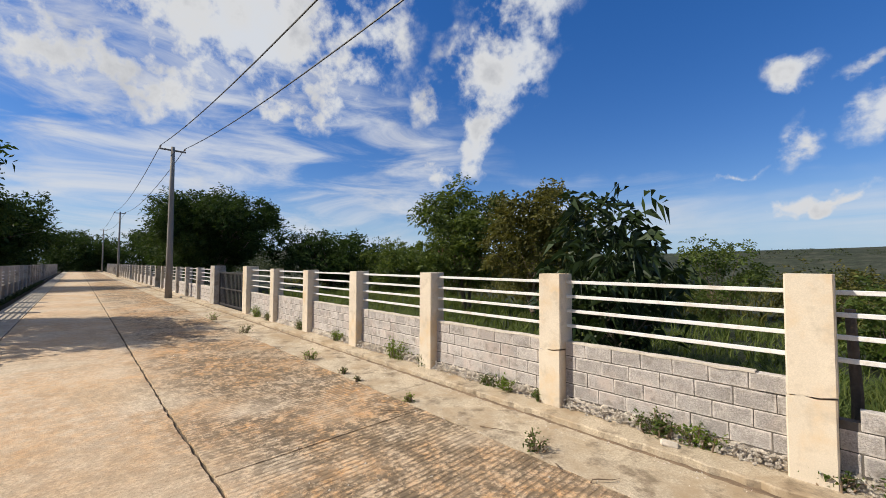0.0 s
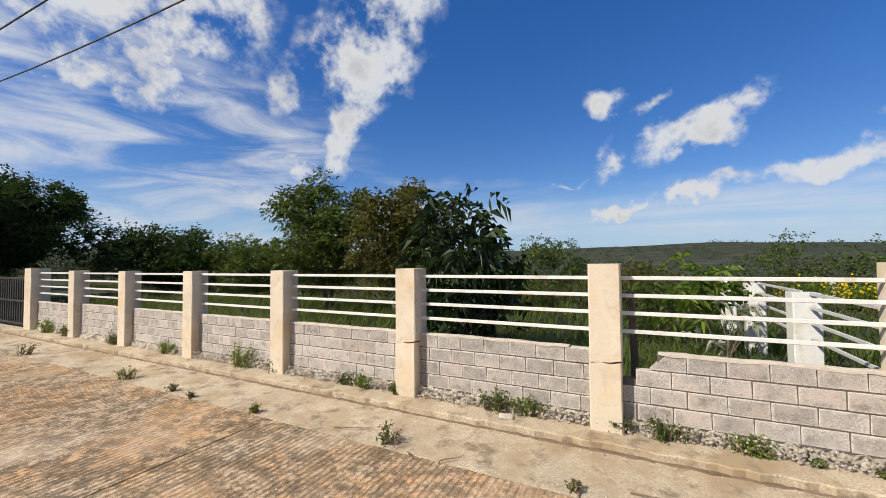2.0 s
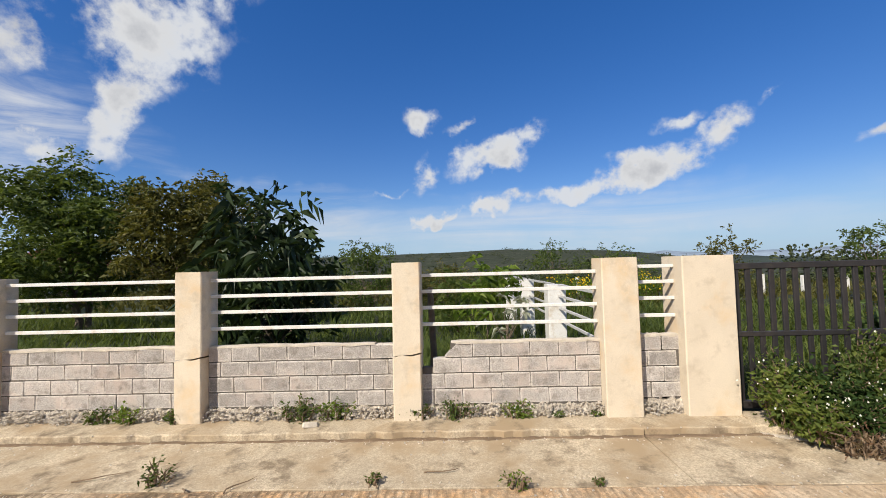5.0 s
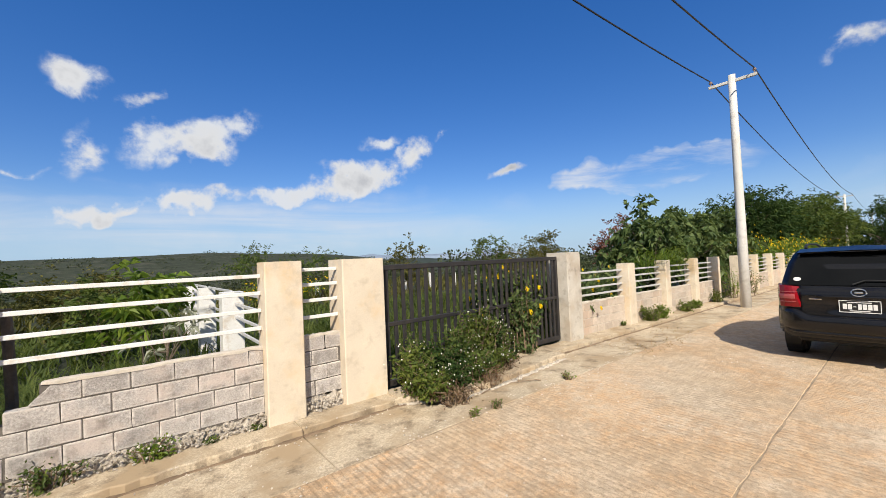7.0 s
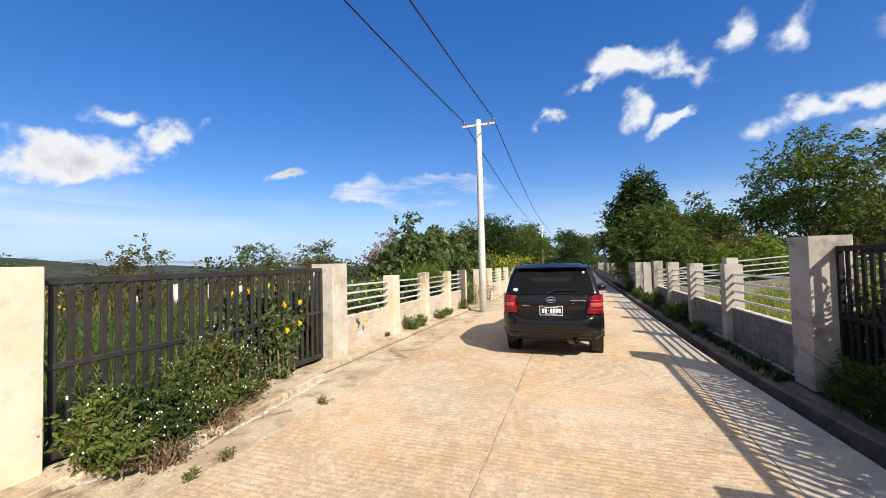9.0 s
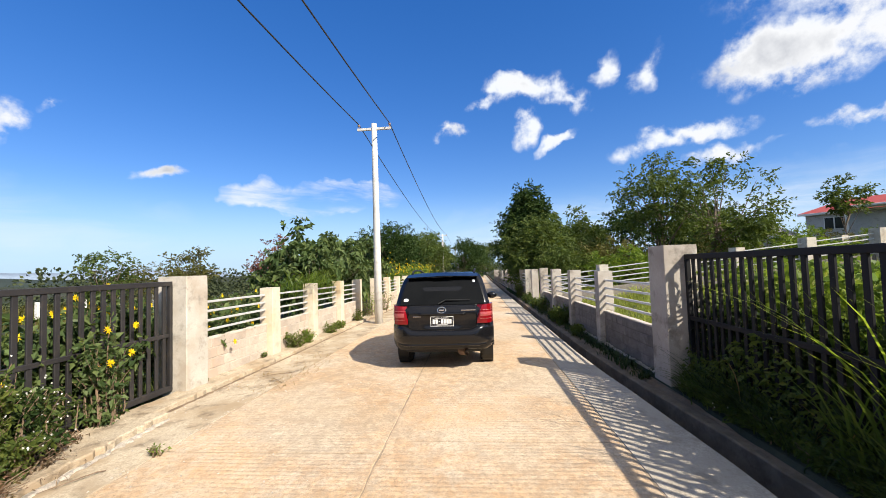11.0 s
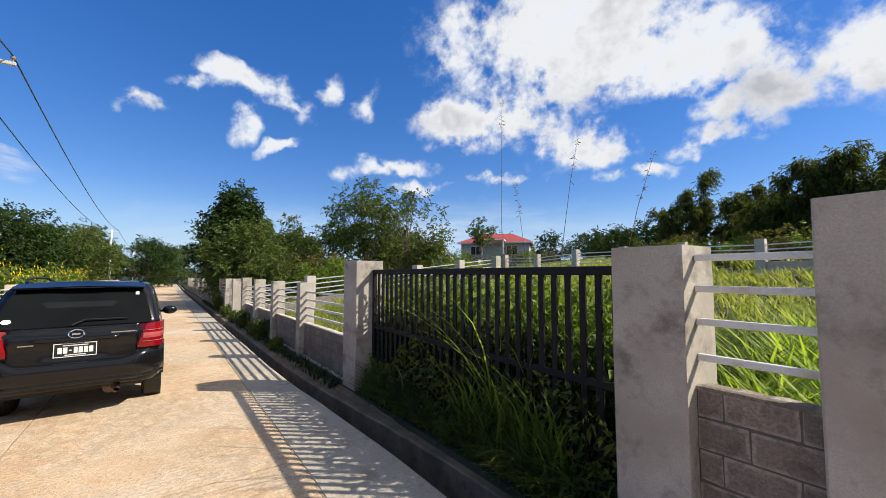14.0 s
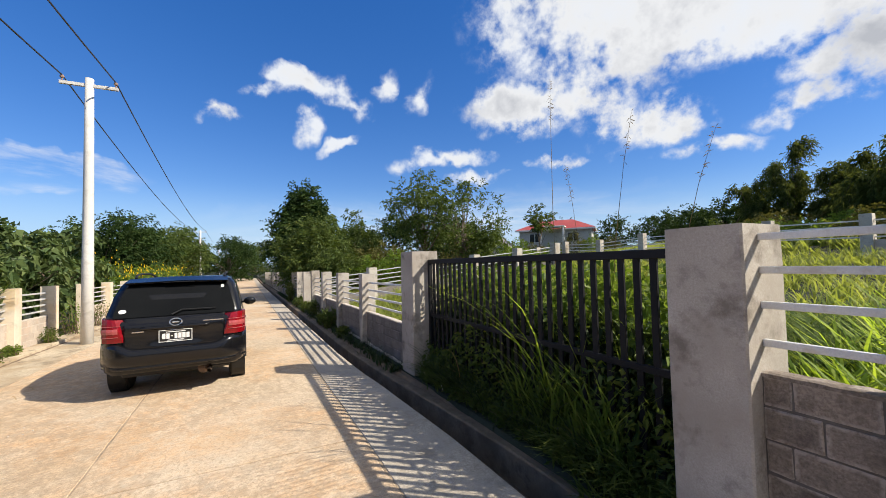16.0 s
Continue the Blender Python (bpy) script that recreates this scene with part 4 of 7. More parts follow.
CAR = {
    "paint": car_paint(),
    "trim": material("black_plastic", (0.009, 0.009, 0.0095), 0.5, vary=0.15, scale=6, fine=120, bump=0.1, spec=0.35),
    "glass": material("tinted_glass", (0.004, 0.0045, 0.005), 0.03, vary=0.0, bump=0.0, spec=0.2),
    "tyre": material("tyre_rubber", (0.018, 0.017, 0.016), 0.9, vary=0.3, scale=9, fine=70, bump=0.4),
    "alloy": material("alloy_rim", (0.45, 0.45, 0.46), 0.35, 0.8, vary=0.1, scale=8, fine=60, bump=0.0),
    "red": material("red_lens", (0.2, 0.003, 0.007), 0.2, vary=0.1, scale=10, fine=90, bump=0.0, spec=0.35, coat=0.2),
    "pink": material("clear_lens", (0.36, 0.07, 0.07), 0.2, vary=0.1, scale=20, fine=90, bump=0.0, spec=0.4, coat=0.2),
    "chrome": material("chrome", (0.62, 0.62, 0.62), 0.18, 1.0, vary=0.0, bump=0.0),
    "plate": material("plate_black", (0.012, 0.012, 0.012), 0.5, vary=0.0, bump=0.0),
    "plate_white": material("plate_white", (0.75, 0.75, 0.73), 0.5, vary=0.0, bump=0.0),
    "rust": material("exhaust_steel", (0.16, 0.11, 0.08), 0.7, 0.5, vary=0.3, scale=12, fine=50, bump=0.3),
}


def loft(rings, closed=True):
    bm = bmesh.new()
    vs = [[bm.verts.new(p) for p in ring] for ring in rings]
    n = len(rings[0])
    for a, b in zip(vs, vs[1:]):
        for k in range(n if closed else n - 1):
            bm.faces.new((a[k], a[(k + 1) % n], b[(k + 1) % n], b[k]))
    if closed:
        bm.faces.new(vs[0][::-1])
        bm.faces.new(vs[-1])
    bmesh.ops.recalc_face_normals(bm, faces=bm.faces)
    return bm


def panel(points, depth, way, bevel=0.006):
    """A solid panel: an outline pushed back along way."""
    bm = bmesh.new()
    face = bm.faces.new([bm.verts.new(p) for p in points])
    made = bmesh.ops.extrude_face_region(bm, geom=[face])
    for v in made["geom"]:
        if isinstance(v, bmesh.types.BMVert):
            v.co += Vector(way) * depth
    bmesh.ops.recalc_face_normals(bm, faces=bm.faces)
    if bevel:
        bmesh.ops.bevel(bm, geom=list(bm.edges), offset=bevel, segments=2, affect="EDGES")
    return bm


def build_car(at, turn):
    car = thing("car", at, "black five-door estate car parked on the concrete road", "car")
    car.rotation_euler = (0, 0, radians(turn))
    car.scale = (1.06, 1.065, 1.075)
    W = 0.905

    def section(x, w, low, belt):
        half = [(w * 0.90, low), (w * 0.985, low + 0.06), (w, 0.62), (w, 0.80), (w * 0.985, 0.98), (w * 0.955, belt), (w * 0.80, belt + 0.02)]
        return [(x, -y, z) for y, z in half] + [(x, y, z) for y, z in reversed(half)]
    stations = [(0.075, 0.70, 0.40, 1.07), (0.10, 0.80, 0.38, 1.085), (0.17, 0.862, 0.36, 1.10), (0.34, 0.895, 0.34, 1.10), (0.8, W, 0.33, 1.09), (1.6, W, 0.33, 1.07), (2.6, W, 0.33, 1.05),
                (3.4, 0.9, 0.33, 1.04), (3.9, 0.885, 0.34, 1.0), (4.3, 0.84, 0.36, 0.94), (4.55, 0.74, 0.4, 0.86), (4.64, 0.6, 0.45, 0.8)]
    part("body", loft([section(*s) for s in stations]), CAR["paint"], car, smooth=True)
    # cabin
    def hoop(x, w, z, crown):
        return (x, w, z, crown)
    rows = []
    for wb, wt, xb0, xb1, z in ((0.865, 0, 0.13, 3.35, 1.07), (0.845, 0, 0.19, 3.15, 1.2), (0.79, 0, 0.33, 2.72, 1.45), (0.735, 0, 0.45, 2.42, 1.60), (0.69, 0, 0.53, 2.3, 1.665), (0.56, 0, 0.60, 2.15, 1.70)):
        c = 0.1
        rows.append([(xb0 + 0.045, -wb + 0.0, z), (xb0 + 0.01, -wb + c, z), (xb0, -wb * 0.4, z), (xb0, wb * 0.4, z), (xb0 + 0.01, wb - c, z), (xb0 + 0.045, wb, z),
                     (xb0 + 0.9, wb * 1.012, z), (xb1 - 0.7, wb * 1.012, z), (xb1 - 0.06, wb - 0.02, z), (xb1, wb * 0.6, z), (xb1, -wb * 0.6, z), (xb1 - 0.06, -wb + 0.02, z), (xb1 - 0.7, -wb * 1.012, z), (xb0 + 0.9, -wb * 1.012, z)])
    cabin = part("cabin", loft(rows), CAR["paint"], car, smooth=True)
    # rear window, set on the sloping tailgate
    slope = Vector((0.32 - 0.165, 0, 0.45)).normalized()
    out = Vector((-slope.z, 0, slope.x))

    def on_back(y, z):
        f = (z - 1.13) / (1.60 - 1.13)
        return Vector((0.158 + f * 0.275, y, z)) + out * 0.012
    part("rear_window", panel([on_back(-0.75, 1.145), on_back(0.75, 1.145), on_back(0.765, 1.2), on_back(0.665, 1.56), on_back(0.62, 1.59), on_back(-0.62, 1.59), on_back(-0.665, 1.56), on_back(-0.765, 1.2)],
                              0.02, -out, 0.005), CAR["glass"], car, "black tinted rear glass reflecting clouds")
    # roof spoiler
    bm = loft([[(0.36, y, 1.635 - abs(y) * 0.03), (0.34, y, 1.66 - abs(y) * 0.03), (0.62, y, 1.722 - abs(y) * 0.045), (0.7, y, 1.68 - abs(y) * 0.03)] for y in (-0.66, -0.6, -0.3, 0, 0.3, 0.6, 0.66)])
    spoiler = part("spoiler", bm, CAR["paint"], car, smooth=False)
    part("brake_light", box_bm((0.338, -0.2, 1.632), (0.37, 0.2, 1.644), 0.004), CAR["trim"], spoiler, "dark high brake light")
    for s in (-1, 1):
        # side glass
        def on_side(x, z):
            f = (z - 1.07) / (1.60 - 1.07)
            return Vector((x, s * ((0.865 + (0.735 - 0.865) * f) * 1.012 + 0.006), z))
        for pts in (((0.42, 1.14), (1.0, 1.14), (1.0, 1.56), (0.62, 1.54)), ((1.06, 1.14), (1.95, 1.13), (1.95, 1.575), (1.06, 1.565)), ((2.01, 1.13), (2.95, 1.12), (2.45, 1.5), (2.3, 1.57), (2.01, 1.575))):
            part("side_window", panel([on_side(*p) for p in pts], 0.015, (0, -s, 0), 0.003), CAR["glass"], car)
        # tail lamps wrap round the corner
        rows = []
        for x, y in ((0.056, 0.655), (0.06, 0.72), (0.08, 0.79), (0.135, 0.855), (0.26, 0.892), (0.36, 0.9)):
            f = (y - 0.65) / 0.25
            slant = 0.05 * max(0.0, 1 - f * 2.2)
            ring = []
            for k in range(9):
                g = k / 8
                ring.append((x - 0.004 - 0.022 * math.sin(g * math.pi) + 0.012 * g, s * (y + 0.012 - slant * (1 - 2 * g)), 0.825 + 0.315 * g + 0.015 * f * g))
            rows.append(ring + [(x + 0.09, s * (y - 0.05), 1.13 + 0.02 * f), (x + 0.09, s * (y - 0.05), 0.825)])
        lamp = part("tail_lamp", loft(rows), CAR["red"], car, "red tail lamp with a pale reversing strip", smooth=False)
        for low in (0.9, 1.05):
            rows = [[(x - 0.024 + 0.006 * abs(low - 0.96) / 0.1, s * (y + 0.017), low), (x - 0.027 + 0.006 * abs(low - 0.96) / 0.1, s * (y + 0.018), low + 0.004), (x - 0.02, s * (y + 0.014), low + 0.009), (x + 0.02, s * (y - 0.02), low + 0.004)]
                    for x, y in ((0.056, 0.66), (0.06, 0.72), (0.08, 0.79), (0.135, 0.855), (0.24, 0.886))]
            part("lens_rib", loft(rows), CAR["pink"], lamp)
        rows = []
        for x, y in ((0.056, 0.665), (0.06, 0.72), (0.08, 0.79), (0.135, 0.855), (0.24, 0.886)):
            rows.append([(x - 0.025, s * (y + 0.016), 0.95), (x - 0.029, s * (y + 0.018), 0.985), (x - 0.022, s * (y + 0.016), 1.02), (x + 0.03, s * (y - 0.02), 1.015), (x + 0.03, s * (y - 0.02), 0.955)])
        part("reversing_lens", loft(rows), CAR["pink"], lamp)
        # roof rails
        bm = bmesh.new()
        tube(bm, [(0.72, s * 0.60, 1.70), (0.8, s * 0.61, 1.745), (1.2, s * 0.62, 1.765), (1.9, s * 0.61, 1.755), (2.15, s * 0.58, 1.70)], [0.02, 0.018, 0.016, 0.018, 0.02], 6)
        part("roof_rail", bm, CAR["trim"], car)
        # mirrors
        bm = bmesh.new()
        bmesh.ops.create_uvsphere(bm, u_segments=12, v_segments=8, radius=1.0, matrix=pose(2.95, s * 1.02, 1.10) @ Matrix.Diagonal((0.075, 0.125, 0.085, 1)))
        box(bm, (2.94, min(s * 0.86, s * 0.98), 1.06), (3.0, max(s * 0.86, s * 0.98), 1.1))
        mirror = part("mirror", bm, CAR["paint"], car, "black door mirror", smooth=True)
        # wheels with treads and rims
        for x in (0.93, 3.62):
            bm = bmesh.new()
            prof = [(0.20, -0.10), (0.31, -0.112), (0.352, -0.10), (0.362, -0.07), (0.353, -0.062), (0.364, -0.05), (0.364, -0.02), (0.354, -0.012), (0.354, 0.012), (0.364, 0.02), (0.364, 0.05), (0.353, 0.062), (0.362, 0.07), (0.352, 0.10), (0.31, 0.112), (0.20, 0.10)]
            seg = 28
            rings = [[(r * math.cos(2 * math.pi * k / seg), w, r * math.sin(2 * math.pi * k / seg)) for k in range(seg)] for r, w in prof]
            bm.free()
            bm = loft(rings)
            wheel = part("wheel", bm, CAR["tyre"], car, "black tyre on an alloy rim")
            wheel.location = (x, s * 0.775, 0.362)
            bm = bmesh.new()
            bmesh.ops.create_cone(bm, cap_ends=True, segments=28, radius1=0.215, radius2=0.2, depth=0.03, matrix=pose(0, s * 0.1, 0, 90))
            for k in range(5):
                a = 2 * math.pi * k / 5
                mm = pose(0, s * 0.118, 0) @ Matrix.Rotation(a, 4, "Y")
                bmesh.ops.create_cube(bm, size=1, matrix=mm @ Matrix.Translation((0.1, 0, 0)) @ Matrix.Diagonal((0.2, 0.02, 0.06, 1)))
            part("rim", bm, CAR["alloy"], wheel)
            # arch flare
            bm = bmesh.new()
            pts = [(x + 0.43 * math.cos(a), s * 0.9, 0.36 + 0.43 * math.sin(a)) for a in [math.pi * k / 14 for k in range(15)]]
            tube(bm, pts, 0.028, 6)
            part("arch_trim", bm, CAR["trim"], car)
            bm = bmesh.new()
            bmesh.ops.create_cone(bm, cap_ends=True, segments=24, radius1=0.41, radius2=0.41, depth=0.2, matrix=pose(x, s * 0.806, 0.37, 90))
            part("wheel_well", bm, CAR["plate"], car)
        part("door_handle", box_bm((1.15, min(s * 0.89, s * 0.925), 0.93), (1.33, max(s * 0.89, s * 0.925), 0.965), 0.01), CAR["paint"], car)
        part("side_moulding", box_bm((1.35, min(s * 0.895, s * 0.92), 0.55), (3.2, max(s * 0.895, s * 0.92), 0.64), 0.012), CAR["trim"], car)
    # bowed tailgate skin, hollowed round the plate
    profile = ((0.60, 0.06), (0.66, 0.034), (0.72, 0.03), (0.80, 0.036), (0.90, 0.04), (0.975, 0.032), (1.03, 0.034), (1.09, 0.06), (1.14, 0.105))

    def back_x(y, z):
        for (za, xa), (zb, xb) in zip(profile, profile[1:]):
            if za <= z <= zb:
                hollow = 0.018 * max(0.0, 1 - (abs(y) / 0.33) ** 4) * max(0.0, 1 - ((z - 0.86) / 0.115) ** 4)
                return xa + (xb - xa) * (z - za) / (zb - za) + 0.032 * (y / 0.64) ** 2 + hollow
        return 0.1
    rows = []
    for k in range(33):
        y = -0.64 + 0.04 * k
        ring = [(back_x(y, 0.60 + 0.54 * i / 26), y * (1 - 0.02 * i / 26), 0.60 + 0.54 * i / 26) for i in range(27)]
        rows.append(ring + [(0.2, y, 1.14), (0.2, y, 0.60)])
    part("tailgate", loft(rows), CAR["paint"], car, smooth=True)
    rows = []
    for k in range(31):
        y = -0.915 + 0.061 * k
        e = 0.30 * max(0.0, (abs(y) - 0.52) / 0.395) ** 2.4
        rise = 0.09 * smooth(0.5, 0.72, abs(y))
        rows.append([(e + 0.12, y, 0.425), (e + 0.02, y, 0.435), (e - 0.008, y, 0.45), (e - 0.012, y, 0.47), (e + 0.006, y, 0.482), (e - 0.02, y, 0.495), (e - 0.045, y, 0.54), (e - 0.052, y, 0.62), (e - 0.045, y, 0.685 + rise * 0.6),
                     (e - 0.02, y, 0.715 + rise), (e + 0.04, y, 0.725 + rise), (e + 0.25, y, 0.73 + rise), (e + 0.25, y, 0.44)])
    bumper = part("bumper", loft(rows), CAR["paint"], car, "black painted rear bumper", smooth=True)
    part("bumper_strip", tube(bmesh.new(), [(0.30 * max(0.0, (abs(y) - 0.52) / 0.395) ** 2.4 - 0.008, y, 0.484) for y in [-0.84 + 0.07 * k for k in range(25)]], 0.006, 6), CAR["tyre"], bumper, "thin worn strip")
    rows = [[(back_x(y, 0.99) - 0.004, y, 0.975), (back_x(y, 0.99) - 0.024, y, 0.985), (back_x(y, 1.0) - 0.022, y, 1.012), (back_x(y, 1.02) + 0.004, y, 1.022)] for y in [-0.42 + 0.06 * k for k in range(15)]]
    garnish = part("garnish", loft(rows), CAR["paint"], car, smooth=True)
    part("tailgate_handle", box_bm((0.008, -0.1, 0.962), (0.04, 0.1, 0.98), 0.006), CAR["trim"], garnish)
    # plain oval badge
    bm = bmesh.new()
    ring = [(0.038 + 0.018 * math.sin(a), 0.075 * math.cos(a), 1.065 + 0.05 * math.sin(a)) for a in [2 * math.pi * k / 20 for k in range(21)]]
    tube(bm, ring, 0.009, 6)
    tube(bm, [(0.038, -0.04, 1.065), (0.038, 0.04, 1.065)], 0.012, 6)
    part("badge", bm, CAR["chrome"], car, "chrome oval badge")
    for y0, y1, z in ((0.38, 0.52, 0.955), (-0.60, -0.34, 1.055)):
        x = back_x((y0 + y1) / 2, z)
        part("lettering", box_bm((x - 0.012, y0, z - 0.009), (x + 0.012, y1, z + 0.009), 0.002), CAR["chrome"], car, "small chrome lettering")
    plate = part("number_plate", box_bm((0.036, -0.205, 0.785), (0.066, 0.205, 0.955), 0.003), CAR["plate"], car, "black number plate with white bars")
    for lo, hi in (((-0.205, 0.785), (0.205, 0.793)), ((-0.205, 0.947), (0.205, 0.955)), ((-0.205, 0.793), (-0.197, 0.947)), ((0.197, 0.793), (0.205, 0.947)),
                   ((0.125, 0.83), (0.165, 0.905)), ((0.075, 0.83), (0.115, 0.905)), ((0.035, 0.862), (0.06, 0.873)), ((-0.02, 0.83), (0.015, 0.905)), ((-0.07, 0.83), (-0.03, 0.905)), ((-0.12, 0.83), (-0.08, 0.905)), ((-0.17, 0.83), (-0.13, 0.905)),
                   ((-0.1, 0.804), (0.1, 0.815)), ((-0.12, 0.922), (0.12, 0.932))):
        part("plate_bar", box_bm((0.03, lo[0], lo[1]), (0.0365, hi[0], hi[1])), CAR["plate_white"], plate)
    # wiper, stickers, exhaust, underside
    bm = bmesh.new()
    tube(bm, [on_back(0.06, 1.155) + out * 0.03, on_back(-0.06, 1.215) + out * 0.03, on_back(-0.5, 1.215) + out * 0.03], [0.014, 0.010, 0.007], 6)
    part("wiper", bm, CAR["trim"], car)
    bm = bmesh.new()
    ring = [on_back(0.66 + 0.045 * math.cos(a), 1.235 + 0.028 * math.sin(a)) + out * 0.002 for a in [2 * math.pi * k / 16 for k in range(16)]]
    bm.free()
    part("sticker", panel(ring, 0.003, out, 0), CAR["plate_white"], car, "white oval sticker")
    part("sticker", panel([on_back(-0.585 + dy, 1.545 + dz) + out * 0.002 for dy, dz in ((0.02, -0.02), (0.02, 0.02), (-0.02, 0.02), (-0.02, -0.02))], 0.003, out, 0), CAR["plate_white"], car, "small white sticker")
    bm = bmesh.new()
    tube(bm, [(0.04, -0.42, 0.30), (0.25, -0.42, 0.30), (0.7, -0.4, 0.32)], [0.032, 0.032, 0.03], 10, cap=False)
    tube(bm, [(0.25, -0.38, 0.31), (0.29, -0.34, 0.31), (0.6, -0.3, 0.31), (0.64, -0.28, 0.31)], [0.04, 0.09, 0.09, 0.04], 10)
    part("exhaust", bm, CAR["rust"], car, "rusty exhaust pipe and silencer")
    part("underside", box_bm((0.3, -0.7, 0.28), (4.4, 0.7, 0.42), 0.03), CAR["plate"], car)
    part("axle", tube(bmesh.new(), [(0.93, -0.7, 0.34), (0.93, 0.7, 0.34)], 0.04, 8), CAR["plate"], car)


build_car((9.74, -4.06, road_z(10.5) + 0.006), 0.6)


# ---------------------------------------------------------------- trees and plants
def limb_path(a, b, rng, wander, n=5):
    a, b = np.array(a, float), np.array(b, float)
    out = []
    for i in range(n):
        f = i / (n - 1)
        p = a + (b - a) * f
        p[2] += math.sin(f * math.pi) * wander * 0.3
        if 0 < i < n - 1:
            p = p + rng.normal(size=3) * wander * 0.35
        out.append(tuple(p))
    return out


def tree(name, label, at, height, spread, mat, seed, clumps=40, per=220, size=0.12, width=0.45, clump=0.25, low=0.35, trunk=0.12, shape=1.0, stems=1, category="tree",
         group="", droop=0.25, up=0.2, skew=(0, 0), bark="bark", gaps=0.0):
    """A tapered trunk with limbs to clumps of single leaves. spread: the crown's half width; low: where the crown begins, as a share of the height."""
    rng = np.random.default_rng(seed)
    top = thing(name, at, label, category, group)
    mid = height * (low + 1) / 2
    half = height * (1 - low) / 2
    centres = []
    while len(centres) < clumps:
        v = rng.uniform(-1, 1, 3)
        r = np.linalg.norm(v)
        if r > 1 or r < 0.35 * (1 - gaps):
            continue
        wide = spread * (1 - (shape - 1) * 0.5 * (v[2] + 1)) * rng.uniform(0.8, 1.12)
        centres.append((v[0] * wide + skew[0] * (v[2] + 1), v[1] * wide + skew[1] * (v[2] + 1), mid + v[2] * half))
    centres = np.array(centres)
    bm = bmesh.new()
    feet = [(rng.normal() * 0.12 * (stems > 1), rng.normal() * 0.12 * (stems > 1), -0.15) for _ in range(stems)]
    forks = []
    for foot in feet:
        fork = (foot[0] + rng.normal() * 0.08 * height * 0.3 + skew[0] * 0.5, foot[1] + rng.normal() * 0.08 * height * 0.3 + skew[1] * 0.5, height * (low + 0.18))
        pts = limb_path(foot, fork, rng, 0.05 * height, 6)
        tube(bm, pts, [trunk * 1.15, trunk, trunk * 0.9, trunk * 0.8, trunk * 0.7, trunk * 0.6], 8)
        forks.append(np.array(pts))
    for c in centres[rng.permutation(len(centres))[: min(len(centres), 26)]]:
        f = forks[rng.integers(len(forks))]
        start = f[rng.integers(2, 6)]
        pts = limb_path(start, c, rng, 0.12 * spread, 5)
        tube(bm, pts, [trunk * 0.42, trunk * 0.34, trunk * 0.24, trunk * 0.15, trunk * 0.06], 5)
    part("trunk", bm, M[bark], top)
    # sprays: twigs that leave each clump, with leaflets in two ranks
    rad = clump * spread
    ranks = 8
    n = max(1, clumps * per // ranks)
    which = rng.integers(0, clumps, n)
    off = unit(rng.normal(size=(n, 3))) * (rng.uniform(0, 1, n) ** 0.5)[:, None]
    off *= rad * rng.uniform(0.55, 1.3, clumps)[which][:, None]
    off[:, 2] *= 0.75
    base = centres[which] + off
    twig = unit(unit(off) * 0.8 + rng.normal(size=(n, 3)) * 0.5 + np.array([0, 0, up]))
    across = unit(np.cross(twig, rng.normal(size=(n, 3)) * 0.5 + np.array([0, 0, 1.0])))
    reach = size * 2.4 * min(1.0, 0.1 * spread / size) * rng.uniform(0.6, 1.3, n)
    spots, ways = [], []
    for k in range(ranks):
        f = (k + 0.5) / ranks
        p = base + twig * (reach * f)[:, None]
        p[:, 2] -= reach * f * f * droop
        spots.append(p + rng.normal(size=(n, 3)) * size * 0.12)
        ways.append(twig * 0.55 + across * (1 if k % 2 else -1) * 0.9 + rng.normal(size=(n, 3)) * 0.25)
    spots, ways = np.concatenate(spots), np.concatenate(ways)
    part("crown", leaves("crown", spots, ways, size * rng.uniform(0.6, 1.25, len(spots)), width, mat, rng, droop), mat, top)
    return top


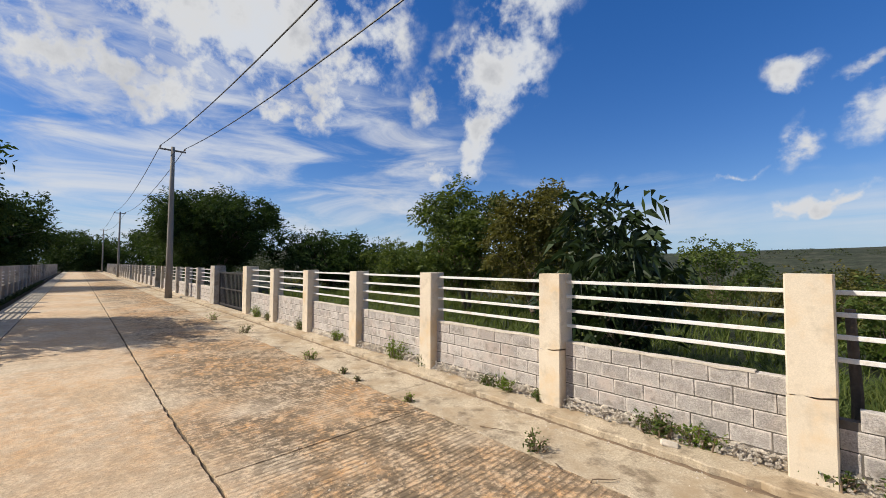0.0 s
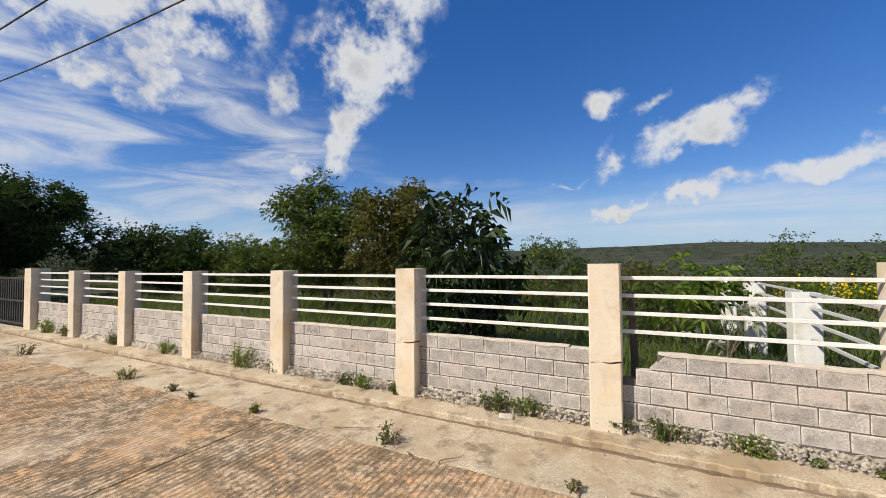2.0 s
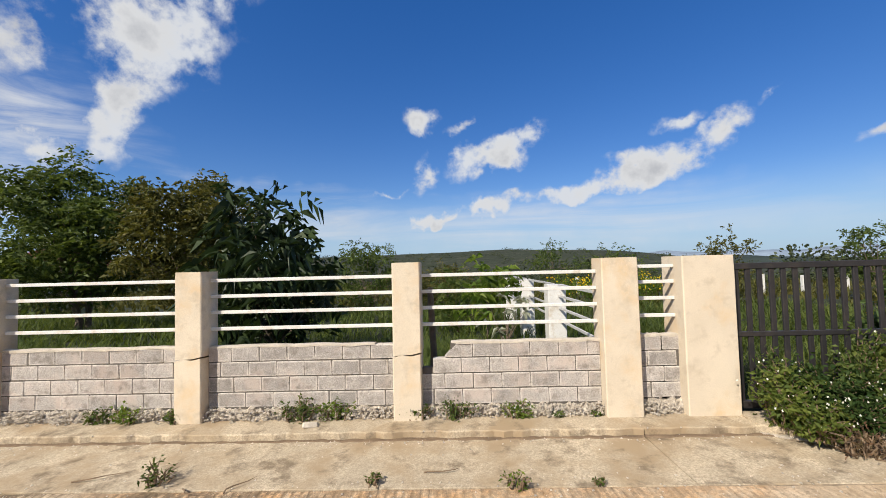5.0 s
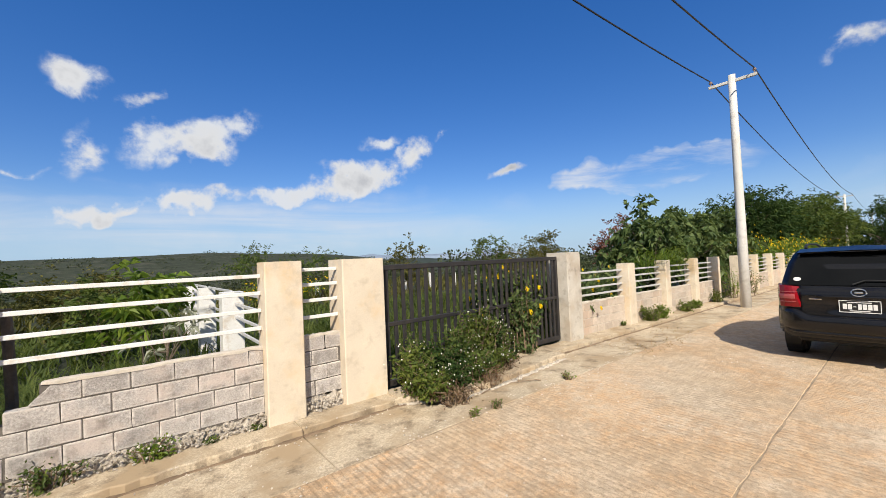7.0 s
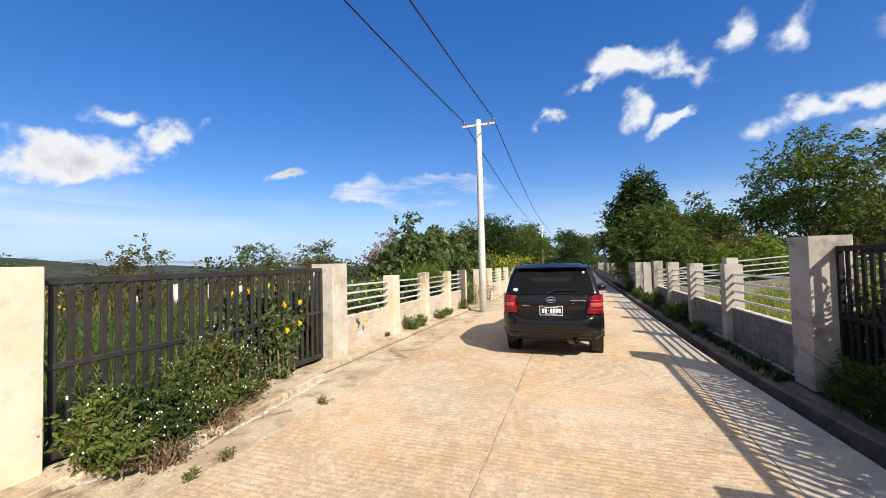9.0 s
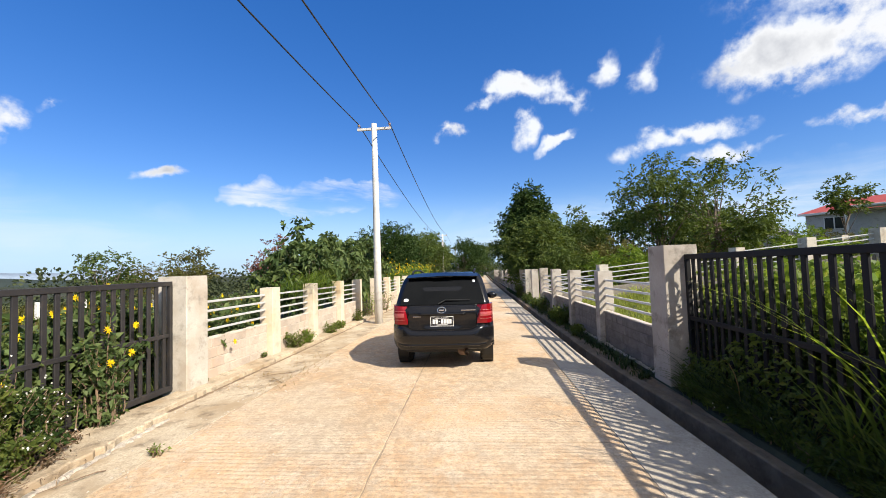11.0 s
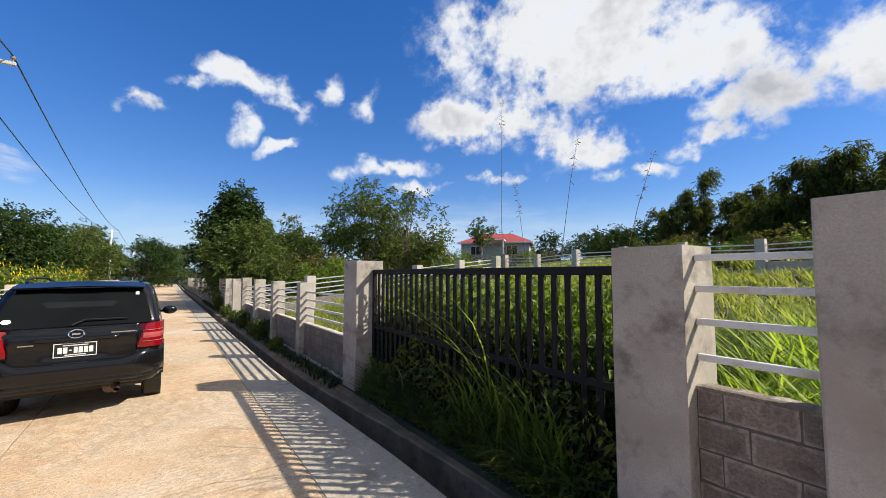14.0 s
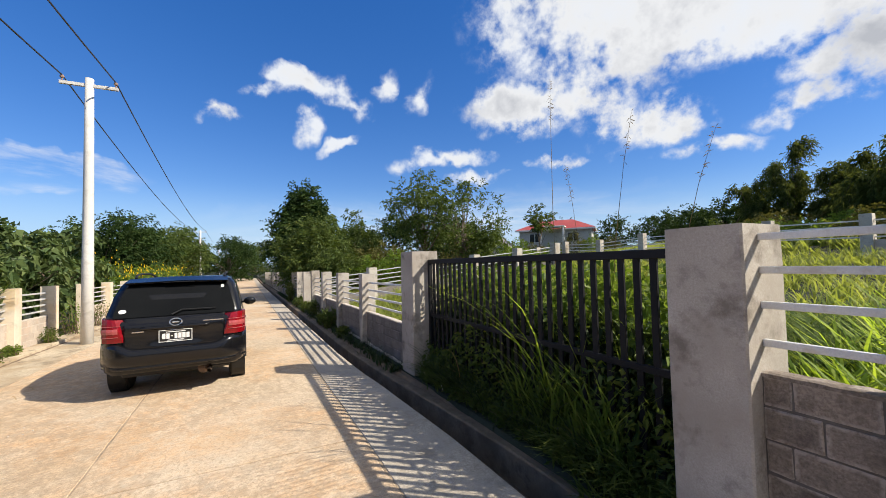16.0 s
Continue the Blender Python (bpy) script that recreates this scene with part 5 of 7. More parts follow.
def shrub(name, label, at, spread, height, mat, seed, n=1500, size=0.06, width=0.5, flowers=None, category="shrub", group="", stems=14, deep=1.0, flower_size=0.05, flower_n=30, sides=1.0):
    """Many thin stems with leaves along them, and flowers at the tips."""
    rng = np.random.default_rng(seed)
    top = thing(name, at, label, category, group)
    bm = bmesh.new()
    base, way, tips = [], [], []
    each = max(4, n // stems)
    for _ in range(stems):
        a = rng.uniform(0, 2 * math.pi)
        r = math.sqrt(rng.uniform(0.02, 1))
        foot = np.array([math.cos(a) * r * spread * 0.35, math.sin(a) * r * spread * 0.35 * deep, -0.03])
        h = height * rng.uniform(0.55, 1.05) * (1 - 0.35 * r)
        tip = np.array([math.cos(a) * r * spread, math.sin(a) * r * spread * deep, h])
        bow = np.array([math.cos(a) * r * spread * 0.55, math.sin(a) * r * spread * deep * 0.55, h * 0.75])
        pts = [tuple(foot), tuple((foot + bow) / 2 + rng.normal(size=3) * 0.03), tuple(bow), tuple(tip)]
        tube(bm, pts, [0.011, 0.009, 0.006, 0.003], 4, cap=False)
        f = rng.uniform(0.03, 1, each) ** 0.9
        p = np.where(f[:, None] < 0.6, foot + (bow - foot) * (f / 0.6)[:, None], bow + (tip - bow) * ((f - 0.6) / 0.4)[:, None])
        base.append(p + rng.normal(size=(each, 3)) * spread * 0.10)
        way.append(rng.normal(size=(each, 3)) + [0, 0, 0.35])
        tips.append(tip)
    tagged(part("branchwork", bm, M["twig"], top), kind="stuff")
    base, way = np.concatenate(base), np.concatenate(way)
    base[:, 2] = np.maximum(base[:, 2], 0.01)
    part("foliage", leaves("foliage", base, way, size * rng.uniform(0.6, 1.35, len(base)), width, mat, rng, 0.2), mat, top)
    if flowers:
        tips = np.array(tips)[rng.integers(0, len(tips), flower_n)] + rng.normal(size=(flower_n, 3)) * [spread * 0.18, spread * 0.18 * deep, height * 0.10]
        petals = 9
        b = np.repeat(tips, petals, 0)
        a = np.tile(np.arange(petals) * 2 * math.pi / petals, flower_n)
        tilt = np.repeat(rng.normal(size=(flower_n, 3)) * 0.35 + [0.0, -0.4, 0.3], petals, 0)
        w = np.stack([np.cos(a), 0.25 * np.sin(a), np.sin(a)], 1) + tilt * 0.3
        part("blossom", leaves("blossom", b, w, flower_size, 0.6, flowers, rng, 0.0), flowers, top, "small bright blossoms")
    return top


def grass(name, label, xs, ys, n, height, width, mat, seed, bend=0.4, ground=None, tuft=6, category="grass", keep=None, away=0.0):
    """Uncounted grass over a stretch of ground."""
    rng = np.random.default_rng(seed)
    k = max(1, n // tuft)
    cx, cy = rng.uniform(*xs, k), rng.uniform(*ys, k)
    if keep is not None:
        ok = np.array([keep(a, b) for a, b in zip(cx, cy)])
        cx, cy = cx[ok], cy[ok]
        k = len(cx)
    x = np.repeat(cx, tuft) + rng.normal(size=k * tuft) * 0.05
    y = np.repeat(cy, tuft) + rng.normal(size=k * tuft) * 0.05
    z = np.array([(ground or land)(a, b) for a, b in zip(x, y)]) - 0.02
    h = np.repeat(rng.uniform(*height, k), tuft) * rng.uniform(0.6, 1.1, k * tuft)
    ob = part(name, blades(name, np.stack([x, y, z], 1), lean_dirs(rng, k * tuft) + [0.0, away], h, width, mat, bend), mat)
    return tagged(ob, label, category, kind="stuff")


def on_land(x, y, dz=0.0):
    return (x, y, land(x, y) + dz)


# meadow on the valley side
grass("meadow_grass", "uneven green meadow grass behind the fence", (-17, 4.5), (0.5, 4.2), 26000, (0.3, 0.62), 0.016, LEAF["grass"], 1, away=0.8)
grass("meadow_grass", "uneven green meadow grass behind the fence", (-26, 16), (4.0, 13), 26000, (0.3, 0.7), 0.03, LEAF["grass"], 2)
grass("meadow_grass", "tall coarse grass across the far meadow", (-50, 40), (12, 38), 26000, (0.35, 0.9), 0.06, LEAF["olive"], 3)
grass("meadow_grass", "green grass behind the dark gate", (4.3, 16), (0.5, 7), 14000, (0.25, 0.6), 0.018, LEAF["grass"], 4)

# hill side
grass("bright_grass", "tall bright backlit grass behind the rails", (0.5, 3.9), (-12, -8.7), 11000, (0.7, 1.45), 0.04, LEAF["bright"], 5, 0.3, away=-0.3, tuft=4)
grass("bright_grass", "sunlit grass seen between the gate bars", (3.9, 9.2), (-12, -9.1), 9000, (0.6, 1.4), 0.03, LEAF["gateside"], 15, 0.4, away=-0.5)
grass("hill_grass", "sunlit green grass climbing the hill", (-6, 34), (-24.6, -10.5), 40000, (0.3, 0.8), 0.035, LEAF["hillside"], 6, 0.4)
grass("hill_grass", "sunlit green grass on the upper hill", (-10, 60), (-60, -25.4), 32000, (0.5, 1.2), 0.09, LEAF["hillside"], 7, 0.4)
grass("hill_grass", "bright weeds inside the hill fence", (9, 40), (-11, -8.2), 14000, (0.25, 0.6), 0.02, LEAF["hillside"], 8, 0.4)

# long grass through and before the dark hill gate, shade included in its colours
verge = lambda x, y: road_z(x) + 0.0
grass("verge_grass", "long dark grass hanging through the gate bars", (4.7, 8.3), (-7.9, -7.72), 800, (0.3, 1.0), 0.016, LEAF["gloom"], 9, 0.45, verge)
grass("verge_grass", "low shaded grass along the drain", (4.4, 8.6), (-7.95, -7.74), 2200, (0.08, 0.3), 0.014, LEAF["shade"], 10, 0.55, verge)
grass("verge_grass", "dry straw among the long grass", (4.8, 7.5), (-7.95, -7.82), 40, (0.6, 1.2), 0.012, LEAF["dry"], 11, 0.4, verge, tuft=3)
grass("verge_grass", "tussock of long arching grass before the gate", (4.6, 6.1), (-7.9, -7.8), 260, (0.7, 1.4), 0.026, LEAF["gateside"], 12, 0.28, verge, tuft=5)
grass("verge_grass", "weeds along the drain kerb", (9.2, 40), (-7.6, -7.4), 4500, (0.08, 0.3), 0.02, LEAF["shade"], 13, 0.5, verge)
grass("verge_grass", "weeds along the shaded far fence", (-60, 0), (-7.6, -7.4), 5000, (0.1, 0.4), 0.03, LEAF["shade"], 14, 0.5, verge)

grass("verge_grass", "coarse green grass tufts at the foot of the gate pillar", (4.4, 5.3), (-7.86, -7.7), 420, (0.3, 0.75), 0.02, LEAF["grass"], 16, 0.6, verge)
grass("verge_grass", "coarse green grass tufts at the foot of the gate pillar", (7.5, 8.6), (-7.86, -7.7), 420, (0.25, 0.65), 0.018, LEAF["grass"], 17, 0.6, verge)
grass("verge_grass", "coarse green grass tufts at the foot of the gate pillar", (5.2, 7.5), (-7.86, -7.72), 360, (0.15, 0.45), 0.016, LEAF["grass"], 18, 0.6, verge)
grass("verge_grass", "grass clump hanging over the drain kerb", (4.35, 4.75), (-7.6, -7.48), 110, (0.2, 0.42), 0.018, LEAF["grass"], 19, 0.7, lambda x, y: road_z(x) - 0.04)
grass("gate_grass", "tall grass pressed against the gate", (4.3, 8.5), (-8.75, -8.15), 900, (1.2, 1.95), 0.018, LEAF["gateside"], 20, 0.22, away=-0.4)
grass("gate_grass", "bright grass arching out through the gate bars", (4.7, 5.9), (-8.1, -7.98), 30, (1.8, 2.3), 0.022, LEAF["bright"], 34, 0.4, verge, tuft=5)

# trees of the valley side
tree("tree", "young dark glossy tree with large drooping leaves", on_land(-2.75, 2.75), 3.55, 1.35, LEAF["shiny"], 21, clumps=70, per=42, size=0.27, width=0.34, clump=0.32, low=0.02, trunk=0.05, droop=0.5, up=-0.05, stems=3, shape=1.35)
tree("tree", "bushy tree with small dull green leaves", on_land(-11.6, 7.9), 5.5, 2.15, LEAF["mid"], 22, clumps=70, per=300, size=0.17, clump=0.27, low=0.22, trunk=0.11, stems=2)
tree("tree", "bushy tree with yellowing olive leaves", on_land(-7.6, 7.6), 5.0, 2.0, LEAF["olive"], 23, clumps=64, per=280, size=0.17, clump=0.26, low=0.2, trunk=0.09, stems=2)
tree("tree", "dark spreading feathery tree over the fence", on_land(-34.0, 3.4), 7.3, 5.2, LEAF["dark"], 24, clumps=120, per=440, size=0.24, clump=0.17, low=0.3, trunk=0.22, shape=1.1, droop=0.15, up=0.3)
tree("tree", "dark tree behind the far fence", on_land(-50, 5), 7.0, 4.0, LEAF["dark"], 25, clumps=70, per=300, size=0.35, clump=0.24, low=0.15, trunk=0.2)
tree("tree", "low dark tree behind the far fence", on_land(-29, 10.5), 4.4, 4.2, LEAF["dark"], 26, clumps=60, per=300, size=0.26, clump=0.26, low=0.1, trunk=0.14)
tree("tree", "low dark tree in the far meadow", on_land(-24, 13.5), 3.3, 3.4, LEAF["mid"], 27, clumps=50, per=280, size=0.22, clump=0.26, low=0.1, trunk=0.12)
tree("bush", "round green bush in the meadow", on_land(-3.3, 13.6), 3.2, 1.5, LEAF["mid"], 28, clumps=36, per=150, size=0.14, clump=0.3, low=0.02, trunk=0.05, stems=4, category="bush")
tree("bush", "yellow-green thicket in the meadow", on_land(0.0, 15.5), 2.4, 2.0, LEAF["olive"], 29, clumps=40, per=130, size=0.14, clump=0.3, low=0.0, trunk=0.04, stems=5, category="bush")
tree("sapling", "slender sapling with pale hanging leaves", on_land(1.45, 4.1), 2.3, 0.62, LEAF["fresh"], 30, clumps=20, per=34, size=0.2, width=0.32, clump=0.42, low=0.35, trunk=0.022, droop=0.5, category="sapling")
tree("bush", "dusty shrub with whitish leaves beside the posts", on_land(1.75, 2.9), 1.5, 0.5, LEAF["pale"], 31, clumps=10, per=12, size=0.15, width=0.4, clump=0.5, low=0.35, trunk=0.03, droop=0.5, category="bush")
tree("bush", "leafy green bush behind the posts", on_land(0.9, 6.2), 1.7, 0.9, LEAF["mid"], 32, clumps=20, per=120, size=0.12, clump=0.36, low=0.0, trunk=0.03, stems=4, category="bush")
for n, (x, y, h, s) in enumerate(((16, 17.5, 3.3, 1.3), (20.5, 14, 3.3, 1.25), (22.5, 11, 3.4, 1.2), (11, 20, 2.7, 2.6), (27, 17, 2.9, 2.2), (8, 24, 3.0, 2.0))):
    tree("tree", "small thin-crowned tree at the edge of the valley", on_land(x, y), h + 0.4, s, LEAF["mid" if n % 2 else "olive"], 40 + n, clumps=24, per=95, size=0.17, clump=0.33, low=0.25, trunk=0.05, gaps=0.6, group="small trees above the valley")
tree("tree", "small tree with russet dying leaves", on_land(21.6, 5.6), 4.1, 1.15, LEAF["red"], 50, clumps=26, per=80, size=0.15, clump=0.32, low=0.3, trunk=0.06, gaps=0.5)
for n, (x, y, h, s) in enumerate(((17.6, 2.3, 3.95, 1.55), (20.4, 2.2, 3.7, 1.4), (23.2, 1.7, 4.2, 1.6))):
    tree("tree", "broad-leaved tree with large heart-shaped leaves", on_land(x, y), h, s, LEAF["broad"], 52 + n, clumps=40, per=80, size=0.25, width=0.7, clump=0.27, low=0.18, trunk=0.07, droop=0.5, up=0.0, group="broad-leaved trees behind the fence")
for n, (x, y, h, s) in enumerate(((52, 7, 8, 4.8), (60, 4, 7.5, 4.5), (74, 6, 9, 5.5), (90, -2, 8, 6), (70, 14, 7, 5), (110, -6, 9, 7), (96, 8, 8, 6))):
    tree("tree", "round green tree at the end of the road", on_land(x, y), h, s, LEAF["mid" if n % 3 else "dark"], 60 + n, clumps=70, per=260, size=0.34, clump=0.24, low=0.02, trunk=0.2, group="trees at the end of the road")

# trees of the hill side
tree("tree", "tall dark conical tree over the far fence", on_land(35.5, -9.1), 8.5, 3.2, LEAF["dark"], 70, clumps=90, per=300, size=0.3, clump=0.24, low=0.08, trunk=0.2, shape=1.7)
tree("tree", "vine-covered green thicket beside the road", on_land(31, -9.4), 5.2, 2.6, LEAF["mid"], 71, clumps=60, per=280, size=0.24, clump=0.3, low=0.0, trunk=0.1, stems=4)
tree("tree", "large feathery tree with spreading limbs", on_land(31.5, -18), 8.6, 3.6, LEAF["mid"], 72, clumps=46, per=190, size=0.24, clump=0.22, low=0.35, trunk=0.18, shape=0.8, gaps=0.5)
tree("tree", "dense tree with flat spreading branches", on_land(27.5, -19.5), 7.0, 3.0, LEAF["mid"], 73, clumps=40, per=160, size=0.24, clump=0.24, low=0.2, trunk=0.16, shape=0.9)
for n, (x, y, h, s) in enumerate(((45, -15, 8, 2.6), (42, -19, 7, 3), (50, -13, 8.5, 3), (38, -24, 6, 3), (37, -14.5, 5.4, 2.2), (46, -27, 7, 3.5))):
    tree("tree", "dark woodland tree on the hill", on_land(x, y), h, s, LEAF["dark" if n % 2 else "mid"], 80 + n, clumps=40, per=120, size=0.32, clump=0.26, low=0.1, trunk=0.14, shape=1.3, group="woodland on the hill")
tree("tree", "slim young tree before the red roof", on_land(29.5, -28.4), 5.4, 1.35, LEAF["mid"], 90, clumps=22, per=90, size=0.22, clump=0.33, low=0.5, trunk=0.06)
tree("tree", "small bright tree beside the house", on_land(31, -24.5), 3.7, 1.5, LEAF["fresh"], 91, clumps=26, per=90, size=0.2, clump=0.32, low=0.15, trunk=0.07)
for n, (x, y, h, s) in enumerate(((44, -56, 7, 3.6), (38, -58, 6, 3.6), (33, -55, 6, 3.4), (28, -50, 5.5, 3.2), (52, -52, 8, 4), (23, -46, 5, 3))):
    tree("tree", "dark rounded tree on the hill crest", on_land(x, y), h * 0.75, s, LEAF["dark"], 92 + n, clumps=36, per=110, size=0.36, clump=0.28, low=0.05, trunk=0.14, group="trees on the hill crest")


def bamboo(at, height, spread, seed):
    rng = np.random.default_rng(seed)
    top = thing("bamboo_clump", at, "arching dark bamboo clump on the hill", "bamboo", "bamboo on the hill")
    bm = bmesh.new()
    base, way = [], []
    for _ in range(16):
        a = rng.uniform(0, 2 * math.pi)
        r = rng.uniform(0.15, 1) * spread
        h = height * rng.uniform(0.4, 1.08)
        d = np.array([math.cos(a), math.sin(a), 0])
        top_at = h * rng.uniform(0.55, 0.85)
        pts = [np.array([0, 0, -0.2]) + d * 0.3 * r, np.array([0, 0, h * 0.5]) + d * r * 0.3, np.array([0, 0, h * 0.9]) + d * r * 0.65, np.array([0, 0, h]) + d * r * 1.0, np.array([0, 0, top_at]) + d * r * 1.5]
        tube(bm, [tuple(p) for p in pts], [0.05, 0.045, 0.03, 0.015, 0.006], 5)
        for _ in range(85):
            f = rng.uniform(0.6, 3.999)
            i = int(f)
            p = pts[i] + (pts[i + 1] - pts[i]) * (f - i) + rng.normal(size=3) * 0.12
            shoot = unit(d * 0.5 + rng.normal(size=3) * 0.7 + np.array([0, 0, 0.1]))
            long = rng.uniform(0.3, 0.75)
            for k in range(9):
                g = k / 8
                base.append(p + shoot * long * g + np.array([0, 0, -0.35 * long * g * g]))
                way.append(shoot * 0.7 + rng.normal(size=3) * 0.5 + [0, 0, -0.45])
    tagged(part("stalk_work", bm, M["bark"], top), kind="stuff")
    part("foliage", leaves("foliage", np.array(base), np.array(way), 0.27 * rng.uniform(0.6, 1.3, len(base)), 0.26, LEAF["bamboo"], rng, 0.4), LEAF["bamboo"], top)


for n, (x, y, h, s) in enumerate(((17.0, -43, 7.2, 1.5), (19.6, -43.5, 4.6, 1.6), (14.6, -44, 5.0, 1.5), (12.0, -41, 4.6, 1.7), (10.6, -38.5, 5.0, 1.6), (8.8, -37.5, 5.4, 1.7), (7.2, -37, 6.3, 1.6), (5.6, -36.5, 5.4, 1.8), (4.0, -36, 5.6, 1.6), (2.2, -36, 4.9, 1.8), (0.4, -35.5, 5.0, 1.8))):
    bamboo(on_land(x, y), h, s, 100 + n)
tree("tree", "dark tree shading the road from the hill side", on_land(-19.6, -10.2), 6.9, 3.7, LEAF["dark"], 120, clumps=60, per=420, size=0.22, clump=0.28, low=0.3, trunk=0.13)
tree("tree", "dark feathery tree over the far fence", on_land(-46, -11.5), 8.2, 4.6, LEAF["dark"], 121, clumps=90, per=340, size=0.3, clump=0.22, low=0.15, trunk=0.2)
tree("tree", "dark tree along the far road", on_land(-66, -11), 7.2, 4.6, LEAF["dark"], 122, clumps=60, per=260, size=0.4, clump=0.26, low=0.1, trunk=0.2)
tree("tree", "dark tree closing the far road", on_land(-135, -3), 9, 9, LEAF["dark"], 123, clumps=70, per=300, size=0.6, clump=0.26, low=0.0, trunk=0.25)
tree("tree", "dark tree closing the far road", on_land(-125, 12), 10, 9, LEAF["dark"], 124, clumps=70, per=300, size=0.6, clump=0.26, low=0.0, trunk=0.25)
tree("tree", "dark tree behind the far fence", on_land(-78, 7), 8, 5, LEAF["dark"], 125, clumps=44, per=120, size=0.45, clump=0.26, low=0.05, trunk=0.2)

# shrub before the valley gate, and marigold shrubs along the fence
for n, (x, y, s, h, k) in enumerate(((4.3, -0.3, 0.38, 0.72, 1100), (4.75, -0.25, 0.45, 0.78, 1300), (5.2, -0.2, 0.42, 0.92, 1300), (5.6, -0.15, 0.36, 1.15, 1100), (5.95, -0.1, 0.34, 1.0, 900), (6.3, 0.0, 0.28, 0.72, 600),
                                       (4.35, -0.6, 0.36, 0.45, 900), (4.8, -0.55, 0.4, 0.5, 1000), (5.25, -0.5, 0.38, 0.55, 900), (5.7, -0.4, 0.32, 0.5, 700), (6.1, -0.28, 0.25, 0.35, 400))):
    shrub("shrub", "straggly green shrub with tiny white flowers before the gate", (x, y, road_z(x) + 0.1), s, h, LEAF[("weedy", "dark", "mid")[n % 3]], 130 + n, n=int(k * 1.25), size=0.062, width=0.55, flowers=LEAF["white"], group="shrubs before the gate", stems=30, deep=0.75, flower_size=0.013, flower_n=20)
for n, (x, y, s, h) in enumerate(((6.6, 0.55, 0.45, 1.75), (7.1, 0.5, 0.5, 1.8), (7.7, 0.55, 0.5, 1.9), (8.0, 1.0, 0.6, 2.0), (7.0, -0.02, 0.32, 1.5), (9.4, 0.75, 0.7, 1.7), (10.4, 0.8, 0.7, 1.75), (11.6, 1.1, 0.8, 1.7), (12.6, 1.4, 0.8, 1.8), (9.8, 1.9, 0.9, 2.0))):
    shrub("marigold_shrub", "tall leafy shrub with yellow daisy flowers", on_land(x, y), s, h, LEAF["broad"], 140 + n, n=600 if y < 0 else 1700, size=0.1 if y < 0 else 0.13, width=0.55, flowers=LEAF["yellow"], group="yellow-flowered shrubs", stems=24, flower_size=0.06, flower_n=4 if y < 0 else 9)
for n, (x, y, s, h) in enumerate(((27, 1.4, 1.5, 2.9), (30, 1.2, 1.5, 2.7), (33, 1.3, 1.6, 2.9), (36.5, 1.2, 1.6, 2.6), (41, 1.3, 1.8, 2.8), (46, 1.2, 2.0, 2.8))):
    shrub("marigold_shrub", "flowering thicket thick with yellow blossoms", on_land(x, y), s, h, LEAF["fresh"], 150 + n, n=2200, size=0.2, width=0.55, flowers=LEAF["yellow"], group="yellow-flowered shrubs", stems=30, flower_size=0.065, flower_n=110)
for n, (x, y) in enumerate(((6.4, 15.5), (8.6, 17.0), (10.8, 16.2))):
    shrub("marigold_shrub", "flowering thicket thick with yellow blossoms", on_land(x, y), 1.1, 1.6, LEAF["fresh"], 160 + n, n=1600, size=0.13, width=0.5, flowers=LEAF["yellow"], group="yellow-flowered shrubs", stems=24, flower_size=0.045, flower_n=90)

# grass hanging over the fence beyond the gate
rng = np.random.default_rng(170)
n = 260
px = rng.uniform(12.4, 15.6, n)
pz = 1.35 + rng.uniform(0, 0.45, n)
base = np.stack([px, rng.uniform(0.15, 0.7, n), pz - 0.3], 1)
d = lean_dirs(rng, n)
d[:, 1] -= 0.9
hang = part("hanging_grass", blades("hanging_grass", base, d, rng.uniform(0.5, 0.95, n), 0.02, LEAF["fresh"], 0.85), LEAF["fresh"])
tagged(hang, "long arching grass spilling over the fence top", "grass", kind="stuff")
for n, (x, y, s, h) in enumerate(((12.0, -0.12, 0.36, 0.55), (12.6, -0.1, 0.3, 0.45), (14.3, -0.12, 0.3, 0.4), (15.2, -0.1, 0.25, 0.35), (17.2, -0.1, 0.3, 0.5), (19, -0.1, 0.7, 1.5), (21, -0.1, 0.6, 1.2))):
    shrub("weed", "green weed clump at the fence foot", (x, y, road_z(x) + 0.04), s, h, LEAF["fresh" if n % 2 else "weedy"], 180 + n, n=700, size=0.06, group="weeds at the fence foot", category="weed", stems=18)

# thickets behind the hill fence and on the slope under the bamboo
for n, (x, y, h, s, k) in enumerate(((25.5, -13.0, 2.4, 1.8, "fresh"), (29, -13.5, 3.0, 2.2, "olive"), (33, -13.5, 3.9, 2.6, "mid"), (39, -11, 4.4, 2.8, "mid"), (44, -10.5, 5.0, 3.0, "dark"), (53, -9.5, 6.4, 3.4, "mid"),
                                     (25, -23, 1.8, 1.8, "fresh"), (34, -22, 3.2, 2.6, "olive"))):
    tree("bush", "tangled green thicket behind the hill fence", on_land(x, y), h, s, LEAF[k], 600 + n, clumps=36, per=130, size=0.22, clump=0.3, low=0.0, trunk=0.05, stems=4, category="bush", group="thickets behind the hill fence")
